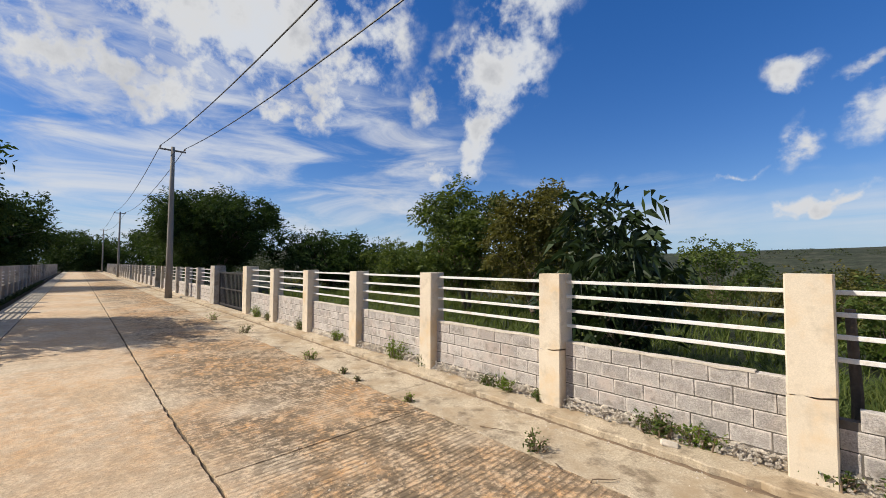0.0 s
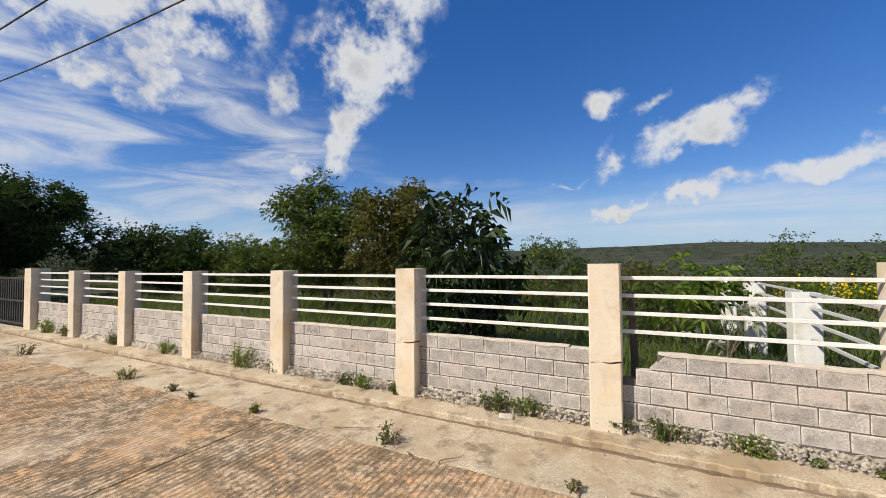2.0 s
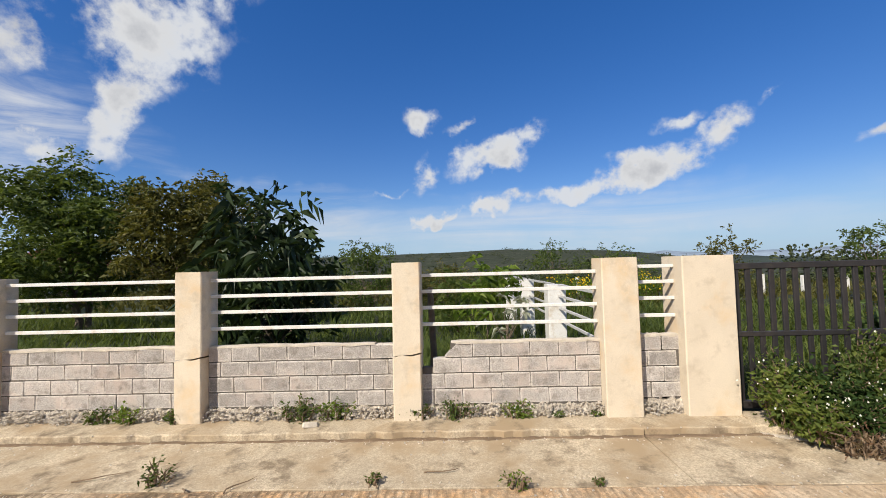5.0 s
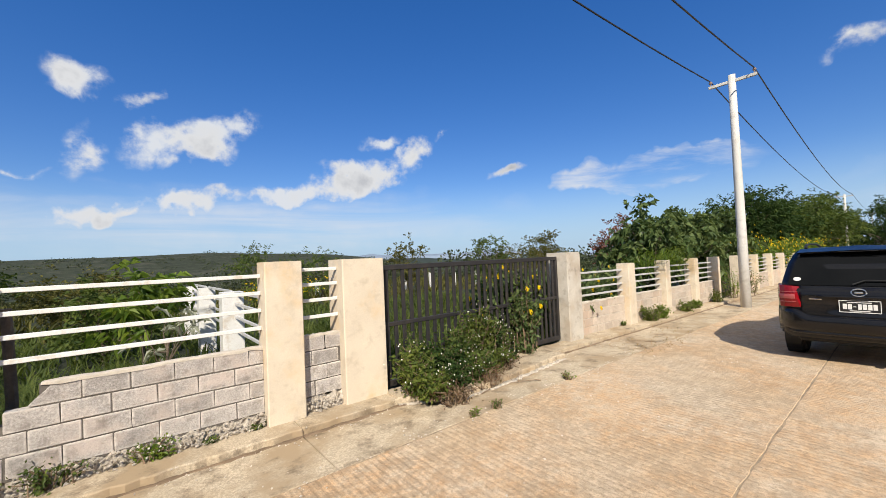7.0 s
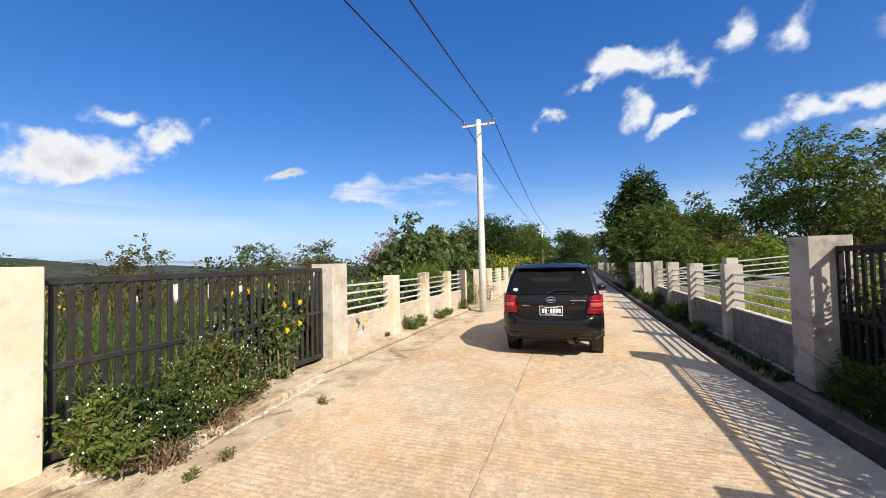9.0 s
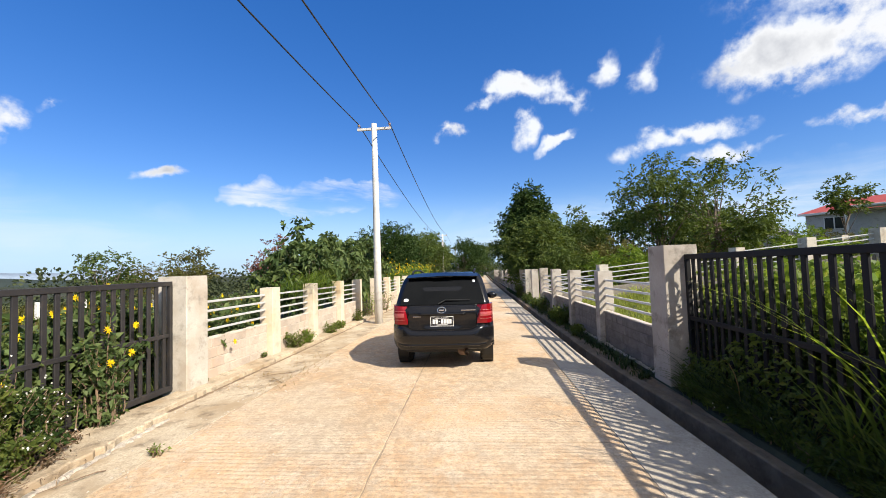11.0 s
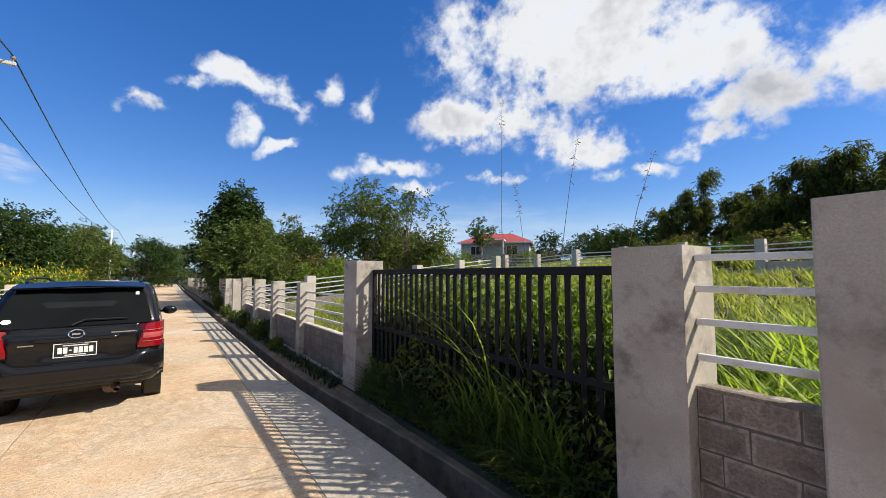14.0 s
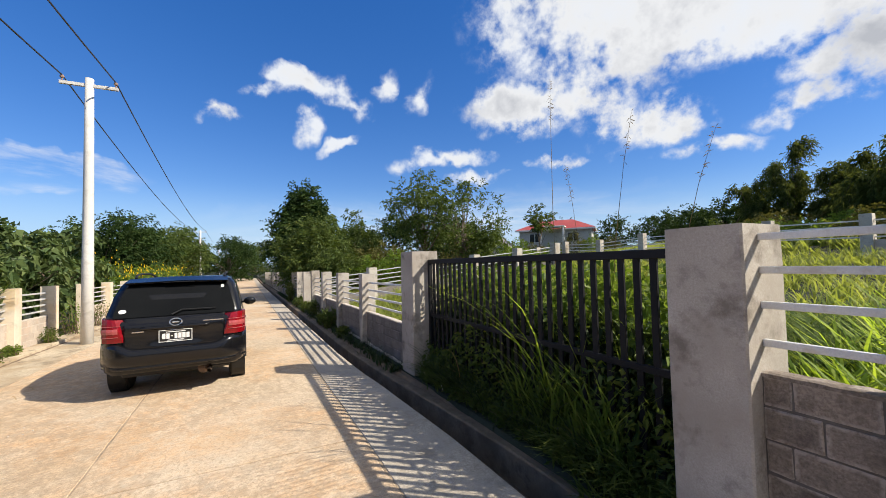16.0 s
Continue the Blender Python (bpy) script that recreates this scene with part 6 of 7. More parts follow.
for n, (x, y, h, s, k) in enumerate(((12, -33, 2.6, 2.2, "fresh"), (8.5, -31, 2.4, 2.2, "olive"), (5.5, -30, 2.6, 2.4, "fresh"), (2.5, -29.5, 2.8, 2.4, "olive"), (0, -29, 2.6, 2.4, "fresh"), (15.5, -36, 2.6, 2.4, "olive"), (19, -38, 2.4, 2.2, "mid"), (6.5, -33.5, 2.6, 2.6, "fresh"))):
    tree("bush", "sunlit yellow-green bush on the slope", on_land(x, y), h * 0.6, s, LEAF[k], 620 + n, clumps=30, per=110, size=0.24, clump=0.32, low=0.0, trunk=0.04, stems=4, category="bush", group="bushes on the slope")

# leafy plants at the foot of the hill fence and spilling over it
for n, (x, s, h) in enumerate(((13.6, 0.3, 0.35), (15.6, 0.5, 0.75), (16.6, 0.45, 0.6), (19.4, 0.5, 0.8), (21.5, 0.45, 0.6), (24.5, 0.5, 0.7), (28.5, 0.7, 1.4))):
    shrub("shrub", "leafy green shrub at the foot of the hill fence", (x, -7.48, road_z(x) - 0.03), s, h, LEAF["mid" if n % 2 else "weedy"], 760 + n, n=1500, size=0.08, group="shrubs along the hill fence", stems=24, deep=0.5)
for n, (x, y, h, s) in enumerate(((26.6, -9.9, 2.8, 1.5), (29.0, -9.6, 3.4, 1.7), (32.0, -9.0, 4.0, 1.8))):
    tree("bush", "vine-covered bush hanging over the hill fence", on_land(x, y), h, s, LEAF["mid"], 770 + n, clumps=50, per=240, size=0.16, clump=0.28, low=0.0, trunk=0.05, stems=4, category="bush", group="thickets behind the hill fence", droop=0.45)

# dense plants behind the lower half of the hill gate
for n in range(8):
    x = 4.45 + 0.56 * n
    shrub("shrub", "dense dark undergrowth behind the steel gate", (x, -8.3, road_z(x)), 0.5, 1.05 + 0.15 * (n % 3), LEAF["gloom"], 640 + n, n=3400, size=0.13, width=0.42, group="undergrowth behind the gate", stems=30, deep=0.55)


# withered stems among the shrubs before the valley gate
for n, (x, y, s, h) in enumerate(((4.6, -0.78, 0.45, 0.3), (5.3, -0.62, 0.45, 0.3), (5.9, -0.4, 0.32, 0.3), (6.4, -0.15, 0.22, 0.25))):
    shrub("shrub", "withered brown undergrowth at the foot of the gate shrubs", (x, y, road_z(x) + 0.04), s, h, LEAF["dead"], 660 + n, n=450, size=0.045, width=0.35, group="shrubs before the gate", stems=40, deep=0.7)
# low leafy weeds between the hill gate and the drain
for n in range(9):
    x = 4.35 + 0.48 * n
    shrub("weed", "low dark leafy weed in the shade of the gate", (x, -7.76, road_z(x)), 0.3, 0.2 + 0.06 * (n % 3), LEAF["mid"], 680 + n, n=900, size=0.07, width=0.38, flowers=LEAF["white"], group="weeds before the hill gate", category="weed", stems=20, deep=0.55,
          flower_size=0.014, flower_n=4)

# tangle of leaves pressed against the inside of the hill gate
rng = np.random.default_rng(700)
n = 17000
height = 1.25 * rng.uniform(0, 1, n) ** 1.25
tangle_x = rng.uniform(4.15, 8.75, n)
base = np.stack([tangle_x, rng.uniform(-8.75, -8.02, n), np.array([road_z(a) for a in tangle_x]) + height * rng.uniform(0.75, 1.1, n)], 1)
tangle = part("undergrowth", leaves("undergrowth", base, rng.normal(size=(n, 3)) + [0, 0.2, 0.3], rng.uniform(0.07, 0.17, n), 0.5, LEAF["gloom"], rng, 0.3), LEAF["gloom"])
tagged(tangle, "dark tangled weeds behind the lower half of the steel gate", "undergrowth", kind="stuff")
n = 2600
climb_x = rng.uniform(4.15, 8.6, n)
climb = 1.05 * rng.uniform(0, 1, n) ** 1.5 * (0.75 + 0.25 * np.sin(climb_x * 2.9))
base = np.stack([climb_x, rng.uniform(-7.9, -7.8, n) + 0.05 * (1.25 - climb) * rng.uniform(0, 1, n), climb - 0.06], 1)
creeper = part("creeper_leaves", leaves("creeper_leaves", base, rng.normal(size=(n, 3)) + [0, 0.5, 0.2], rng.uniform(0.05, 0.12, n), 0.45, LEAF["grass"], rng, 0.3), LEAF["grass"])
tagged(creeper, "dark creeping weeds grown over the lower gate bars", "creeper", kind="stuff")
n = 3400
base = np.stack([rng.uniform(4.15, 8.75, n), rng.uniform(-8.9, -8.05, n), rng.uniform(0.9, 1.8, n)], 1)
vine = part("vine_leaves", leaves("vine_leaves", base, rng.normal(size=(n, 3)) + [0, 0.0, 0.2], rng.uniform(0.06, 0.15, n), 0.55, LEAF["fresh"], rng, 0.3), LEAF["fresh"])
tagged(vine, "fresh green climbing leaves catching the sun behind the gate", "vine", kind="stuff")

# straggling stems that reach up the valley gate
for n, (x, y, s, h) in enumerate(((4.6, 0.0, 0.4, 1.0), (5.3, -0.05, 0.4, 1.3), (5.8, 0.0, 0.35, 1.35), (6.9, 0.05, 0.32, 1.3), (7.25, 0.05, 0.25, 1.15))):
    shrub("shrub", "thin straggling stems with small leaves climbing the gate", (x, y, road_z(x) + 0.04), s, h, LEAF["mid"], 740 + n, n=420, size=0.06, group="shrubs before the gate", stems=9, deep=0.6)


# ---------------------------------------------------------------- fences and houses up the hill
U_GROUP = "pillars of the upper fence"
prev = None
n = 0
x = 52.0
while x > -12:
    y = -25.0
    z = land(x, y)
    z = z - 0.05
    pillar(x, x + 0.34, y, y + 0.34, z, 1.62, M["pillar_worn"], "pale fence pillar up the grassy hill", U_GROUP, 0, 300 + n)
    if prev is not None:
        bay = thing("fence_bay", ((x + prev[0]) / 2, y, z), "pale rails across the hill", "fence", "bays of the upper fence")
        rails(bay, x + 0.34, prev[0], y + 0.17, z, prev[1], (0.78, 0.98, 1.18, 1.38), M["rail"], 0.05)
        if n % 3 == 1 or x > 27:
            part("wall", box_bm((x + 0.34 - bay.location.x, 0.12, -0.1), (prev[0] - bay.location.x, 0.26, 0.62 if x < 27 else 1.25), 0.012), M["block_warm"], bay)
    prev = (x, z)
    x -= 2.95
    n += 1
C_GROUP = "dividing fence up the hill"
for k in range(5):
    y = -10.6 - 2.9 * k
    z = land(20.6, y) - 0.05
    pillar(20.4, 20.9, y, y + 0.4, z, 1.72, M["pillar_worn"], "grey pillar of the dividing fence", C_GROUP, 0, 330 + k)
    bay = thing("fence_bay", (20.65, y + 1.6, z), "rails climbing the hill between two plots", "fence", C_GROUP)
    ob = part("wall", box_bm((-0.06, -1.2, -0.3), (0.06, 1.3, 0.5), 0.012), M["block_shade"], bay)
    ob.rotation_euler = (-0.1, 0, 0)
    for h in (0.7, 0.92, 1.14, 1.36):
        ob = part("rail", box_bm((-0.015, -1.2, -0.022), (0.015, 1.3, 0.022), 0.004), M["rail_grey"], bay)
        ob.location = (0, 0, h)
        ob.rotation_euler = (-0.1, 0, 0)

HOUSE = {
    "wall": material("house_wall", (0.5, 0.5, 0.48), 0.85, vary=0.1, scale=1.2, fine=40, bump=0.1, dark=(0.3, 0.29, 0.27)),
    "roof": material("red_roof_sheet", (0.36, 0.05, 0.04), 0.5, vary=0.12, scale=1.0, fine=30, bump=0.1, dark=(0.24, 0.05, 0.04)),
    "dull_roof": material("dull_red_roof", (0.17, 0.055, 0.045), 0.7, vary=0.15, scale=1.0, fine=30, bump=0.1),
    "grey_roof": material("grey_roof", (0.2, 0.19, 0.18), 0.7, vary=0.15, scale=1.0, fine=30, bump=0.1),
    "white": material("white_trim", (0.72, 0.72, 0.7), 0.6, vary=0.06, scale=2, fine=40, bump=0.05),
    "pane": material("window_pane", (0.02, 0.024, 0.03), 0.08, vary=0.0, bump=0.0, spec=0.6),
}


def hip_roof(w, d, rise, over=0.5, ribs=False, ridge=0.45):
    bm = bmesh.new()
    a, b = w / 2 + over, d / 2 + over
    r = w / 2 * ridge
    low = [bm.verts.new(p) for p in ((-a, -b, 0), (a, -b, 0), (a, b, 0), (-a, b, 0))]
    up = [bm.verts.new((-r, 0, rise)), bm.verts.new((r, 0, rise))]
    for f in ((low[0], low[1], up[1], up[0]), (low[1], low[2], up[1]), (low[2], low[3], up[0], up[1]), (low[3], low[0], up[0])):
        bm.faces.new(f)
    under = [bm.verts.new((v.co.x, v.co.y, -0.08)) for v in low]
    for k in range(4):
        bm.faces.new((low[k], under[k], under[(k + 1) % 4], low[(k + 1) % 4]))
    bm.faces.new(under)
    if ribs:
        n = int(w / 0.45)
        for i in range(1, n):
            x = -a + 2 * a * i / n
            f = min(1.0, (a - abs(x)) / max(a - r, 0.01))
            for s in (-1, 1):
                tube(bm, [(x, s * b, 0.03), (x * 1.0, s * b * (1 - f), rise * f + 0.03)], 0.025, 4)
    bmesh.ops.recalc_face_normals(bm, faces=bm.faces)
    return bm


def house(at, turn, w, d, h, rise, roof, label, windows):
    ob = thing("house", at, label, "house")
    ob.rotation_euler = (0, 0, radians(turn))
    part("wall", box_bm((-w / 2, -d / 2, -1.5), (w / 2, d / 2, h), 0.02), HOUSE["wall"], ob)
    top = part("roof", hip_roof(w, d, rise), roof, ob, "ribbed metal hip roof")
    top.location = (0, 0, h + 0.02)
    part("fascia", box_bm((-w / 2 - 0.53, d / 2 + 0.44, h - 0.2), (w / 2 + 0.53, d / 2 + 0.53, h + 0.0), 0.01), HOUSE["white"], ob)
    part("fascia", box_bm((-w / 2 - 0.53, -d / 2 - 0.5, h - 0.2), (-w / 2 - 0.44, d / 2 + 0.43, h + 0.0), 0.01), HOUSE["white"], ob)
    for x in windows:
        win = part("window", box_bm((x - 0.75, d / 2 - 0.02, h - 1.75), (x + 0.75, d / 2 + 0.05, h - 0.5), 0.01), HOUSE["white"], ob, "white framed window with dark panes")
        for s in (-0.36, 0.36):
            part("pane", box_bm((x + s - 0.31, d / 2 + 0.051, h - 1.68), (x + s + 0.31, d / 2 + 0.06, h - 0.57)), HOUSE["pane"], win)
    return ob


hz = land(42, -43)
hill_house = house((44.4, -44.6, hz + 1.65), 40, 9.4, 7.0, 2.5, 1.5, HOUSE["roof"], "pale grey bungalow with a bright red metal roof", (-2.4, 2.6))
part("foundation", box_bm((-4.15, -3.45, -2.6), (4.15, 3.45, -1.48)), HOUSE["wall"], hill_house)
porch = part("porch_roof", box_bm((-1.6, 4.0, 2.55), (1.6, 6.2, 2.72), 0.02), HOUSE["white"], hill_house)
for s in (-1.4, 1.4):
    part("porch_post", box_bm((s - 0.12, 5.8, -2.6), (s + 0.12, 6.04, 2.55), 0.01), HOUSE["white"], hill_house)
for n, k in enumerate((-6.5, -4.2, -2.2, 0.2, 2.4, 4.6)):
    x, y = 39.4 + 0.7 * k, -39.4 + 0.72 * k
    tree("bush", "yellow-green bush on the bank below the bungalow", on_land(x, y), 2.3 + 0.5 * (n % 3), 1.5, LEAF["fresh" if n % 2 else "olive"], 720 + n, clumps=26, per=90, size=0.17, clump=0.32, low=0.0, trunk=0.04, stems=4, category="bush", group="bushes below the bungalow")
house((49.5, -36.5, land(49, -36) - 0.3), 40, 6, 6, 2.9, 1.6, HOUSE["grey_roof"], "grey house with a low grey roof behind trees", (0.5,))
house((-43, 36, land(-43, 36) + 0.3), -35, 13, 9, 3.0, 2.1, HOUSE["dull_roof"], "low house with a dull red roof beyond the meadow", (-3, 2))
house((-52, 33, land(-52, 33) + 0.2), -30, 8, 8, 2.4, 1.7, HOUSE["dull_roof"], "small house with a dull red roof beyond the meadow", (0,))
tank = thing("water_tower", (-40.5, 34.0, land(-40, 34)), "slim white water tower beside the red-roofed house", "water tower")
part("shaft", tube(bmesh.new(), [(0, 0, -0.5), (0, 0, 4.2), (0, 0, 4.3), (0, 0, 6.2), (0, 0, 6.4)], [0.35, 0.35, 0.6, 0.6, 0.2], 14), HOUSE["white"], tank)
utility_pole(-62, 30, land(-62, 30), 7.0, M["pole_old"], "dark utility pole beyond the meadow", 0.14, 0.08)


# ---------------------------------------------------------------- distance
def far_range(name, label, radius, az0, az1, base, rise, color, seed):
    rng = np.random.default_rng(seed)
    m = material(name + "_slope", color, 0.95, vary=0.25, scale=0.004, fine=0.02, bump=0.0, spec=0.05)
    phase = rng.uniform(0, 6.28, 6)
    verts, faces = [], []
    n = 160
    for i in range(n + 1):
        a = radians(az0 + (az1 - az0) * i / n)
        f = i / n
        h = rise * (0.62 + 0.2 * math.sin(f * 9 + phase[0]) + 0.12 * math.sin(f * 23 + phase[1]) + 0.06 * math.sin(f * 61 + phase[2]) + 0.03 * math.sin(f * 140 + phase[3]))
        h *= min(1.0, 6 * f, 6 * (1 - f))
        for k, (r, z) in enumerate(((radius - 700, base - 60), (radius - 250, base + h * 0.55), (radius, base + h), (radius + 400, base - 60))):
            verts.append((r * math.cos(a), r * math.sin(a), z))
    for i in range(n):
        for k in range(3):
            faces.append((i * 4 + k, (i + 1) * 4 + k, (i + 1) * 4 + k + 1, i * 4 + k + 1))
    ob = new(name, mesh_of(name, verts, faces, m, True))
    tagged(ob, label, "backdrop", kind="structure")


# blue haze of distance is painted into the far range, faintly into the near
far_range("backdrop_near", "dark green wooded ridge across the valley", 2600, 40, 175, -20, 95, (0.042, 0.055, 0.05), 1)
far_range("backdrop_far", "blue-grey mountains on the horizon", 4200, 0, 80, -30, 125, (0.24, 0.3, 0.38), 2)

rng = np.random.default_rng(400)
pts, ways, size = [], [], []
for _ in range(420):
    a = radians(rng.uniform(8, 176))
    r = 45 * math.exp(rng.uniform(0, 2.6))
    cx, cy = r * math.cos(a), r * math.sin(a)
    if cy < 20:
        continue
    s = rng.uniform(1.4, 3.0) * (1 + r / 500)
    c = np.array([cx, cy, land(cx, cy) + s * 0.5])
    k = 420 if r < 130 else 140
    o = unit(rng.normal(size=(k, 3))) * rng.uniform(0.4, 1, (k, 1)) * s
    o[:, 2] *= 0.75
    pts.append(c + o)
    ways.append(o + rng.normal(size=(k, 3)) * 0.6)
    size.append(np.full(k, s * (0.13 if r < 130 else 0.26)))
woods = part("valley_woods", leaves("valley_woods", np.concatenate(pts), np.concatenate(ways), np.concatenate(size), 0.7, LEAF["far"], rng, 0.1), LEAF["far"])
tagged(woods, "scattered dark trees and thickets down the valley", "woods", kind="stuff")

pts, ways, size = [], [], []
for _ in range(1500):
    a = radians(rng.uniform(15, 170))
    r = 350 * math.exp(rng.uniform(0, 2.0))
    cx, cy = r * math.cos(a), r * math.sin(a)
    s = rng.uniform(3, 7) * (1 + r / 1800)
    k = 44
    o = unit(rng.normal(size=(k, 3))) * rng.uniform(0.4, 1, (k, 1)) * s * np.array([2.2, 2.2, 0.7])
    pts.append(np.array([cx, cy, land(cx, cy) + s * 0.35]) + o)
    ways.append(o + rng.normal(size=(k, 3)) * 0.6)
    size.append(np.full(k, s * 0.5))
far_woods = part("ridge_woods", leaves("ridge_woods", np.concatenate(pts), np.concatenate(ways), np.concatenate(size), 0.7, LEAF["far"], rng, 0.1), LEAF["far"])
tagged(far_woods, "dark woods and hedges across the valley and its far ridge", "woods", kind="stuff")

# ---------------------------------------------------------------- weeds, twigs and rubble on the ground
foot = ((-6.1, 0.6), (-5.25, 0.35), (-3.6, 0.3), (-3.25, 0.32), (-2.62, 0.28), (-1.15, 0.42), (-0.72, 0.4), (0.28, 0.28), (0.76, 0.34), (1.47, 0.3), (1.95, 0.14), (2.38, 0.12), (-8.6, 0.42), (-10.9, 0.45),
        (-13.4, 0.5), (-14.7, 0.6), (8.9, 0.12), (10.8, 0.14))
for n, (x, s) in enumerate(foot):
    shrub("weed", "small green weed clump against the wall footing", (x, 0.06, 0.0), s * 0.8, s * 0.8, LEAF["mid" if n % 3 else "fresh"], 420 + n, n=int(900 * s) + 60, size=0.042, width=0.55, group="weeds at the fence foot",
          category="weed", stems=16, deep=0.4, flowers=LEAF["white"] if n % 2 else None, flower_size=0.012, flower_n=9)
crack = ((-1.99, -1.13, 0.2), (-4.1, -1.19, 0.12), (-6.08, -1.17, 0.12), (-7.5, -1.17, 0.22), (-11.86, -1.22, 0.3), (-15.4, -1.2, 0.26), (0.0, -1.16, 0.09), (1.24, -1.25, 0.13), (1.94, -1.22, 0.06), (4.5, -1.23, 0.09), (4.85, -1.24, 0.11), (6.44, -1.26, 0.12), (-5.5, -1.2, 0.08))
for n, (x, y, s) in enumerate(crack):
    shrub("weed", "sparse weed growing from a joint in the concrete", (x, y, road_z(x)), s, s * 1.15, LEAF["fresh" if n % 2 else "mid"], 450 + n, n=int(500 * s) + 30, size=0.045, width=0.4, group="weeds in the concrete joints", category="weed", stems=12)
rng = np.random.default_rng(470)
for n in range(10):
    x, y, a = ((-2.6, -1.05, 0.4), (-1.55, -1.3, -0.3), (-1.2, -1.2, 1.0), (0.6, -1.0, 0.2), (5.2, -0.75, 0.5), (5.9, -0.9, 2.6), (4.6, -0.8, 0.1), (-3.9, -1.6, 0.7), (9.2, -1.1, 0.9), (9.6, -0.9, 2.2))[n]
    ln = rng.uniform(0.25, 0.6)
    z = road_z(x) + 0.012
    pts = [(x + ln * (f - 0.5) * math.cos(a) + 0.03 * math.sin(f * 7 + n), y + ln * (f - 0.5) * math.sin(a) + 0.03 * math.cos(f * 6), z + 0.02 * math.sin(f * 3.1)) for f in (0, 0.25, 0.5, 0.75, 1)]
    ob = part("twig", tube(bmesh.new(), pts, [0.007, 0.006, 0.006, 0.004, 0.002], 5), M["twig"])
    tagged(ob, "dry brown twig lying on the concrete", "twig", "fallen twigs")
# crumbs of concrete and dead leaves
v, f = [], []
for _ in range(1600):
    x = rng.uniform(-12, 10)
    y = rng.choice([rng.normal(-0.33, 0.09), rng.normal(-1.24, 0.12), rng.uniform(-3.4, -0.3)], p=[0.55, 0.25, 0.2])
    z = road_z(x) + (0.075 if y > -0.29 else 0.002)
    s = rng.uniform(0.004, 0.016)
    i = len(v)
    for p in ((1, 0, 0), (-0.6, 0.9, 0), (-0.6, -0.9, 0), (0.1, 0.1, 1.0)):
        v.append((x + p[0] * s * rng.uniform(0.7, 1.3), y + p[1] * s * rng.uniform(0.7, 1.3), z + p[2] * s * 0.9))
    f += [(i, i + 1, i + 3), (i + 1, i + 2, i + 3), (i + 2, i, i + 3)]
tagged(part("gravel", mesh_of("gravel", v, f, M["rubble"]), M["rubble"]), "crumbs of concrete and gravel along the kerb", "gravel", kind="stuff")
v, f = [], []
chips = np.random.default_rng(480)
for _ in range(1900):
    x = chips.uniform(-9, 3.4)
    z = chips.uniform(0.0, 0.14)
    y = 0.045 + 0.3 * z + chips.normal(0, 0.02)
    s = chips.uniform(0.008, 0.028)
    i = len(v)
    for p in ((1, 0, 0), (-0.7, 0.8, 0.1), (-0.6, -0.9, -0.1), (0.1, 0.1, 0.9), (0.1, -0.1, -0.8)):
        v.append((x + p[0] * s * chips.uniform(0.6, 1.3), y + p[1] * s * chips.uniform(0.6, 1.3), z + 0.03 + p[2] * s))
    f += [(i, i + 1, i + 3), (i + 1, i + 2, i + 3), (i + 2, i, i + 3), (i + 1, i, i + 4), (i + 2, i + 1, i + 4), (i, i + 2, i + 4)]
tagged(part("rubble", mesh_of("rubble", v, f, M["rubble"]), M["rubble"]), "pale broken concrete rubble packed along the wall footing", "rubble", kind="stuff")
stone = part("stone", box_bm((-0.09, -0.05, 0), (0.09, 0.05, 0.05), 0.018), M["cap"])
stone.location, stone.rotation_euler = (-0.95, -0.12, road_z(-1) + 0.075), (0.1, 0.12, 0.3)
tagged(stone, "pale broken lump of concrete on the kerb", "stone")
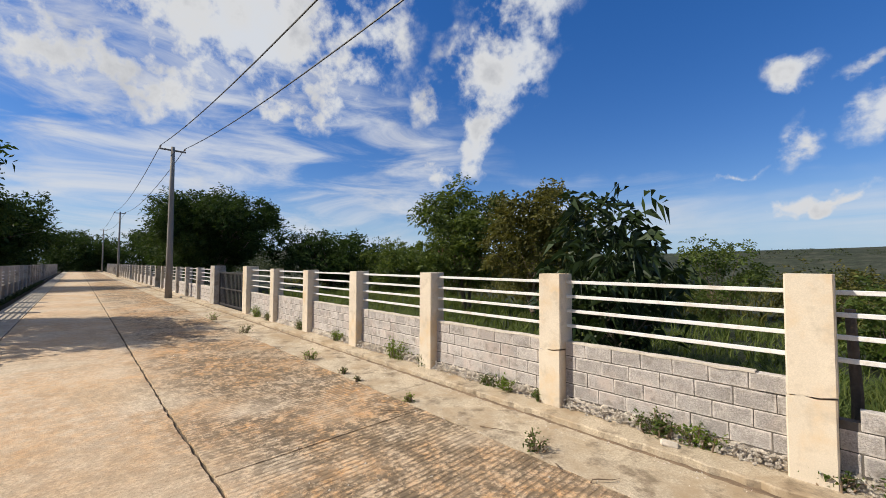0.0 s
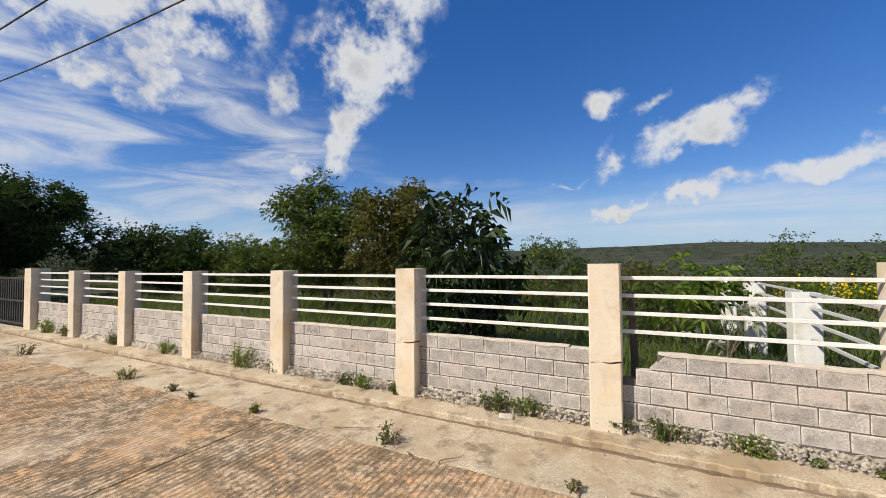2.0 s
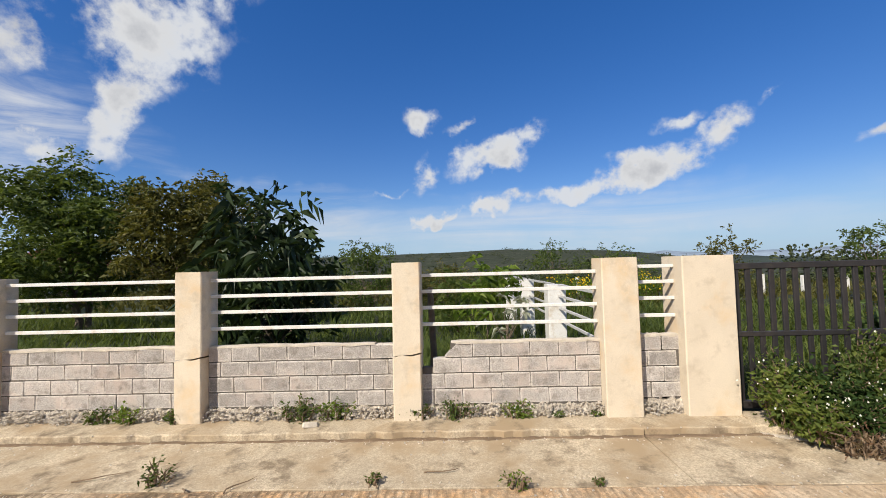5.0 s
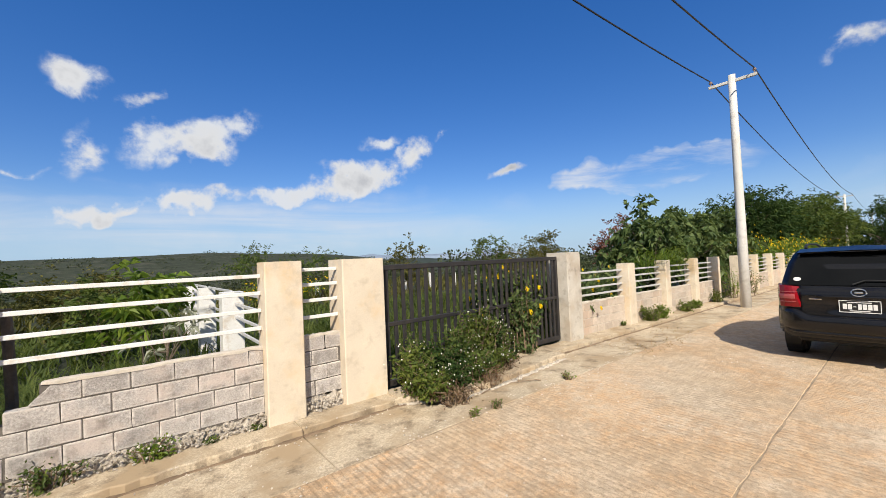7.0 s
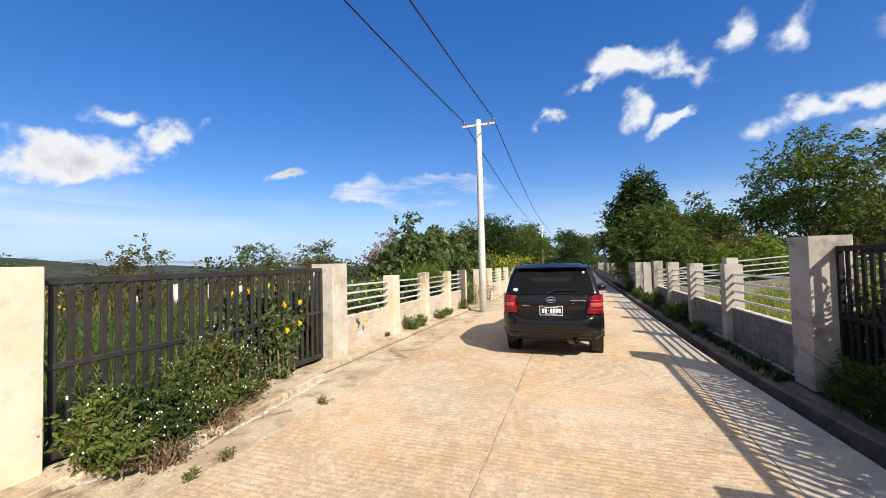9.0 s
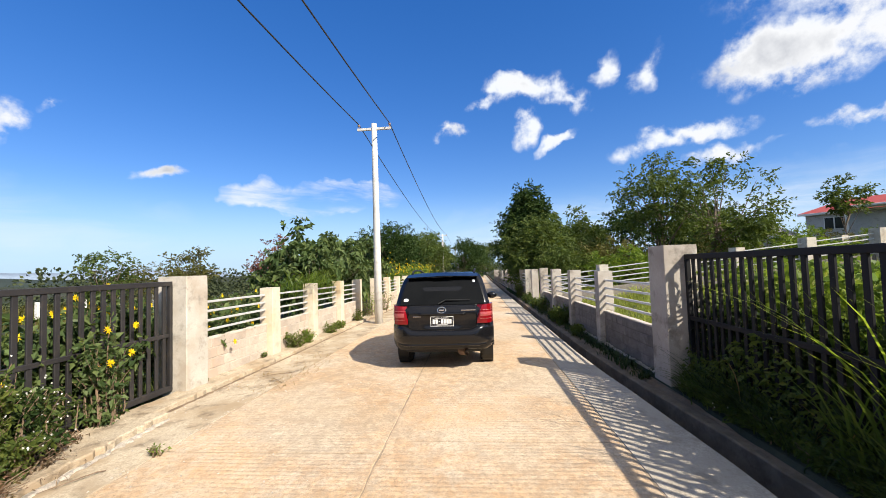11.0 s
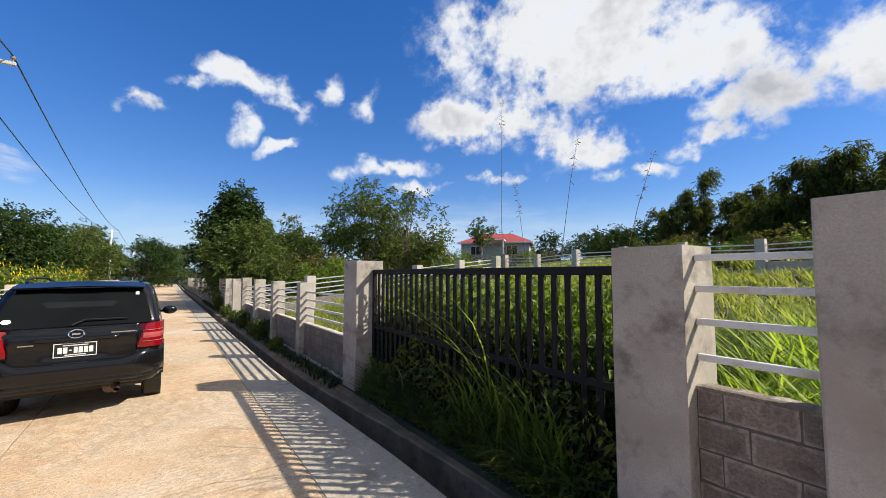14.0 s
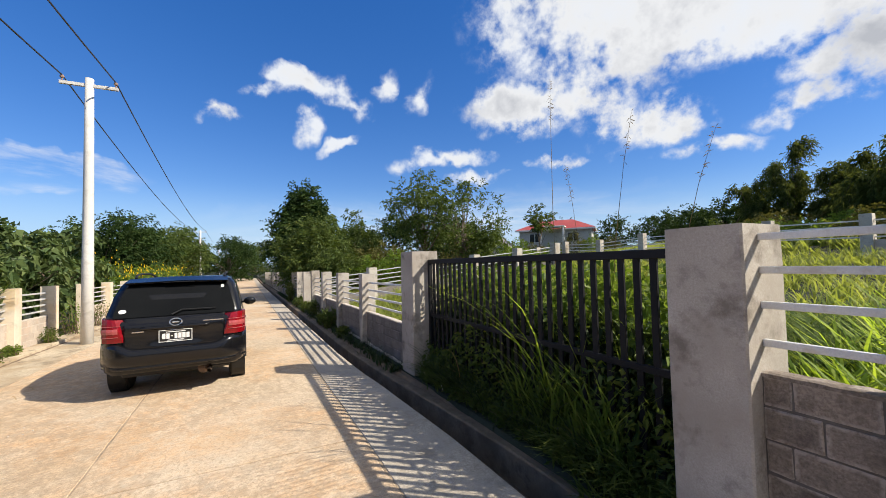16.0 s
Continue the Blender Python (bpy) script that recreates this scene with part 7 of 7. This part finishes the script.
# cut grass and straw strewn beside the far kerb, and dead stalks under the gate shrub
n = 150
b = np.stack([rng.uniform(8.4, 11.5, n), rng.normal(-1.15, 0.28, n), np.full(n, -0.085)], 1)
litter = part("straw", blades("straw", b, lean_dirs(rng, n), rng.uniform(0.03, 0.05, n) * 3, 0.008, LEAF["dry"], 0.9), LEAF["dry"])
tagged(litter, "strewn dry straw and cut stalks on the apron", "straw", kind="stuff")
n = 240
b = np.stack([rng.uniform(4.15, 6.3, n), rng.normal(-0.4, 0.16, n), np.full(n, -0.02)], 1)
brown = part("dead_stalks", blades("dead_stalks", b, lean_dirs(rng, n), rng.uniform(0.08, 0.22, n), 0.007, M["twig"], 0.8), M["twig"])
tagged(brown, "tangle of dead brown stalks under the shrub", "dead stalks", kind="stuff")
# tall flowering grass stalks above the hill gate
for n, (x, y, h, lean) in enumerate(((6.0, -8.45, 4.1, 0.02), (5.3, -8.5, 3.3, -0.3), (5.6, -8.6, 3.0, 0.35), (4.7, -8.5, 2.9, -0.5))):
    stalk = thing("grass_stalk", (x, y, land(x, y)), "tall thin seeding grass stalk against the sky", "grass stalk", "tall grass stalks")
    pts = [(lean * f * f * h * 0.35, 0.05 * math.sin(f * 3), h * f) for f in (0, 0.3, 0.6, 0.85, 1)]
    part("stem", tube(bmesh.new(), pts, [0.006, 0.005, 0.004, 0.0025, 0.0012], 4), LEAF["dry"], stalk)
    k = 34
    g = np.random.default_rng(500 + n)
    t = g.uniform(0.84, 1.0, k)
    bb = np.stack([lean * t * t * h * 0.35, 0.05 * np.sin(t * 3), h * t], 1)
    tagged(part("seed_head", leaves("seed_head", bb, g.normal(size=(k, 3)) + [0, 0, 0.8], 0.055, 0.05, LEAF["dry"], g, 0.3), LEAF["dry"], stalk), kind="stuff")
# a dead stake behind the cracked pillar
stake = part("stake", tube(bmesh.new(), [(0.44, 0.62, -0.1), (0.46, 0.6, 0.7), (0.43, 0.57, 1.55)], [0.05, 0.045, 0.04], 7), M["bark"])
tagged(stake, "dark weathered wooden stake behind the fence", "stake")

# white posts of a far plot beyond the dark gate
for n in range(11):
    x = 9.0 + 2.1 * n
    y = 21.5 - 0.4 * n
    post = part("post", box_bm((-0.1, -0.1, -0.2), (0.1, 0.1, 1.15), 0.012), M["rail"])
    post.location = on_land(x, y)
    tagged(post, "whitewashed concrete post far across the meadow", "post", "white posts across the meadow")
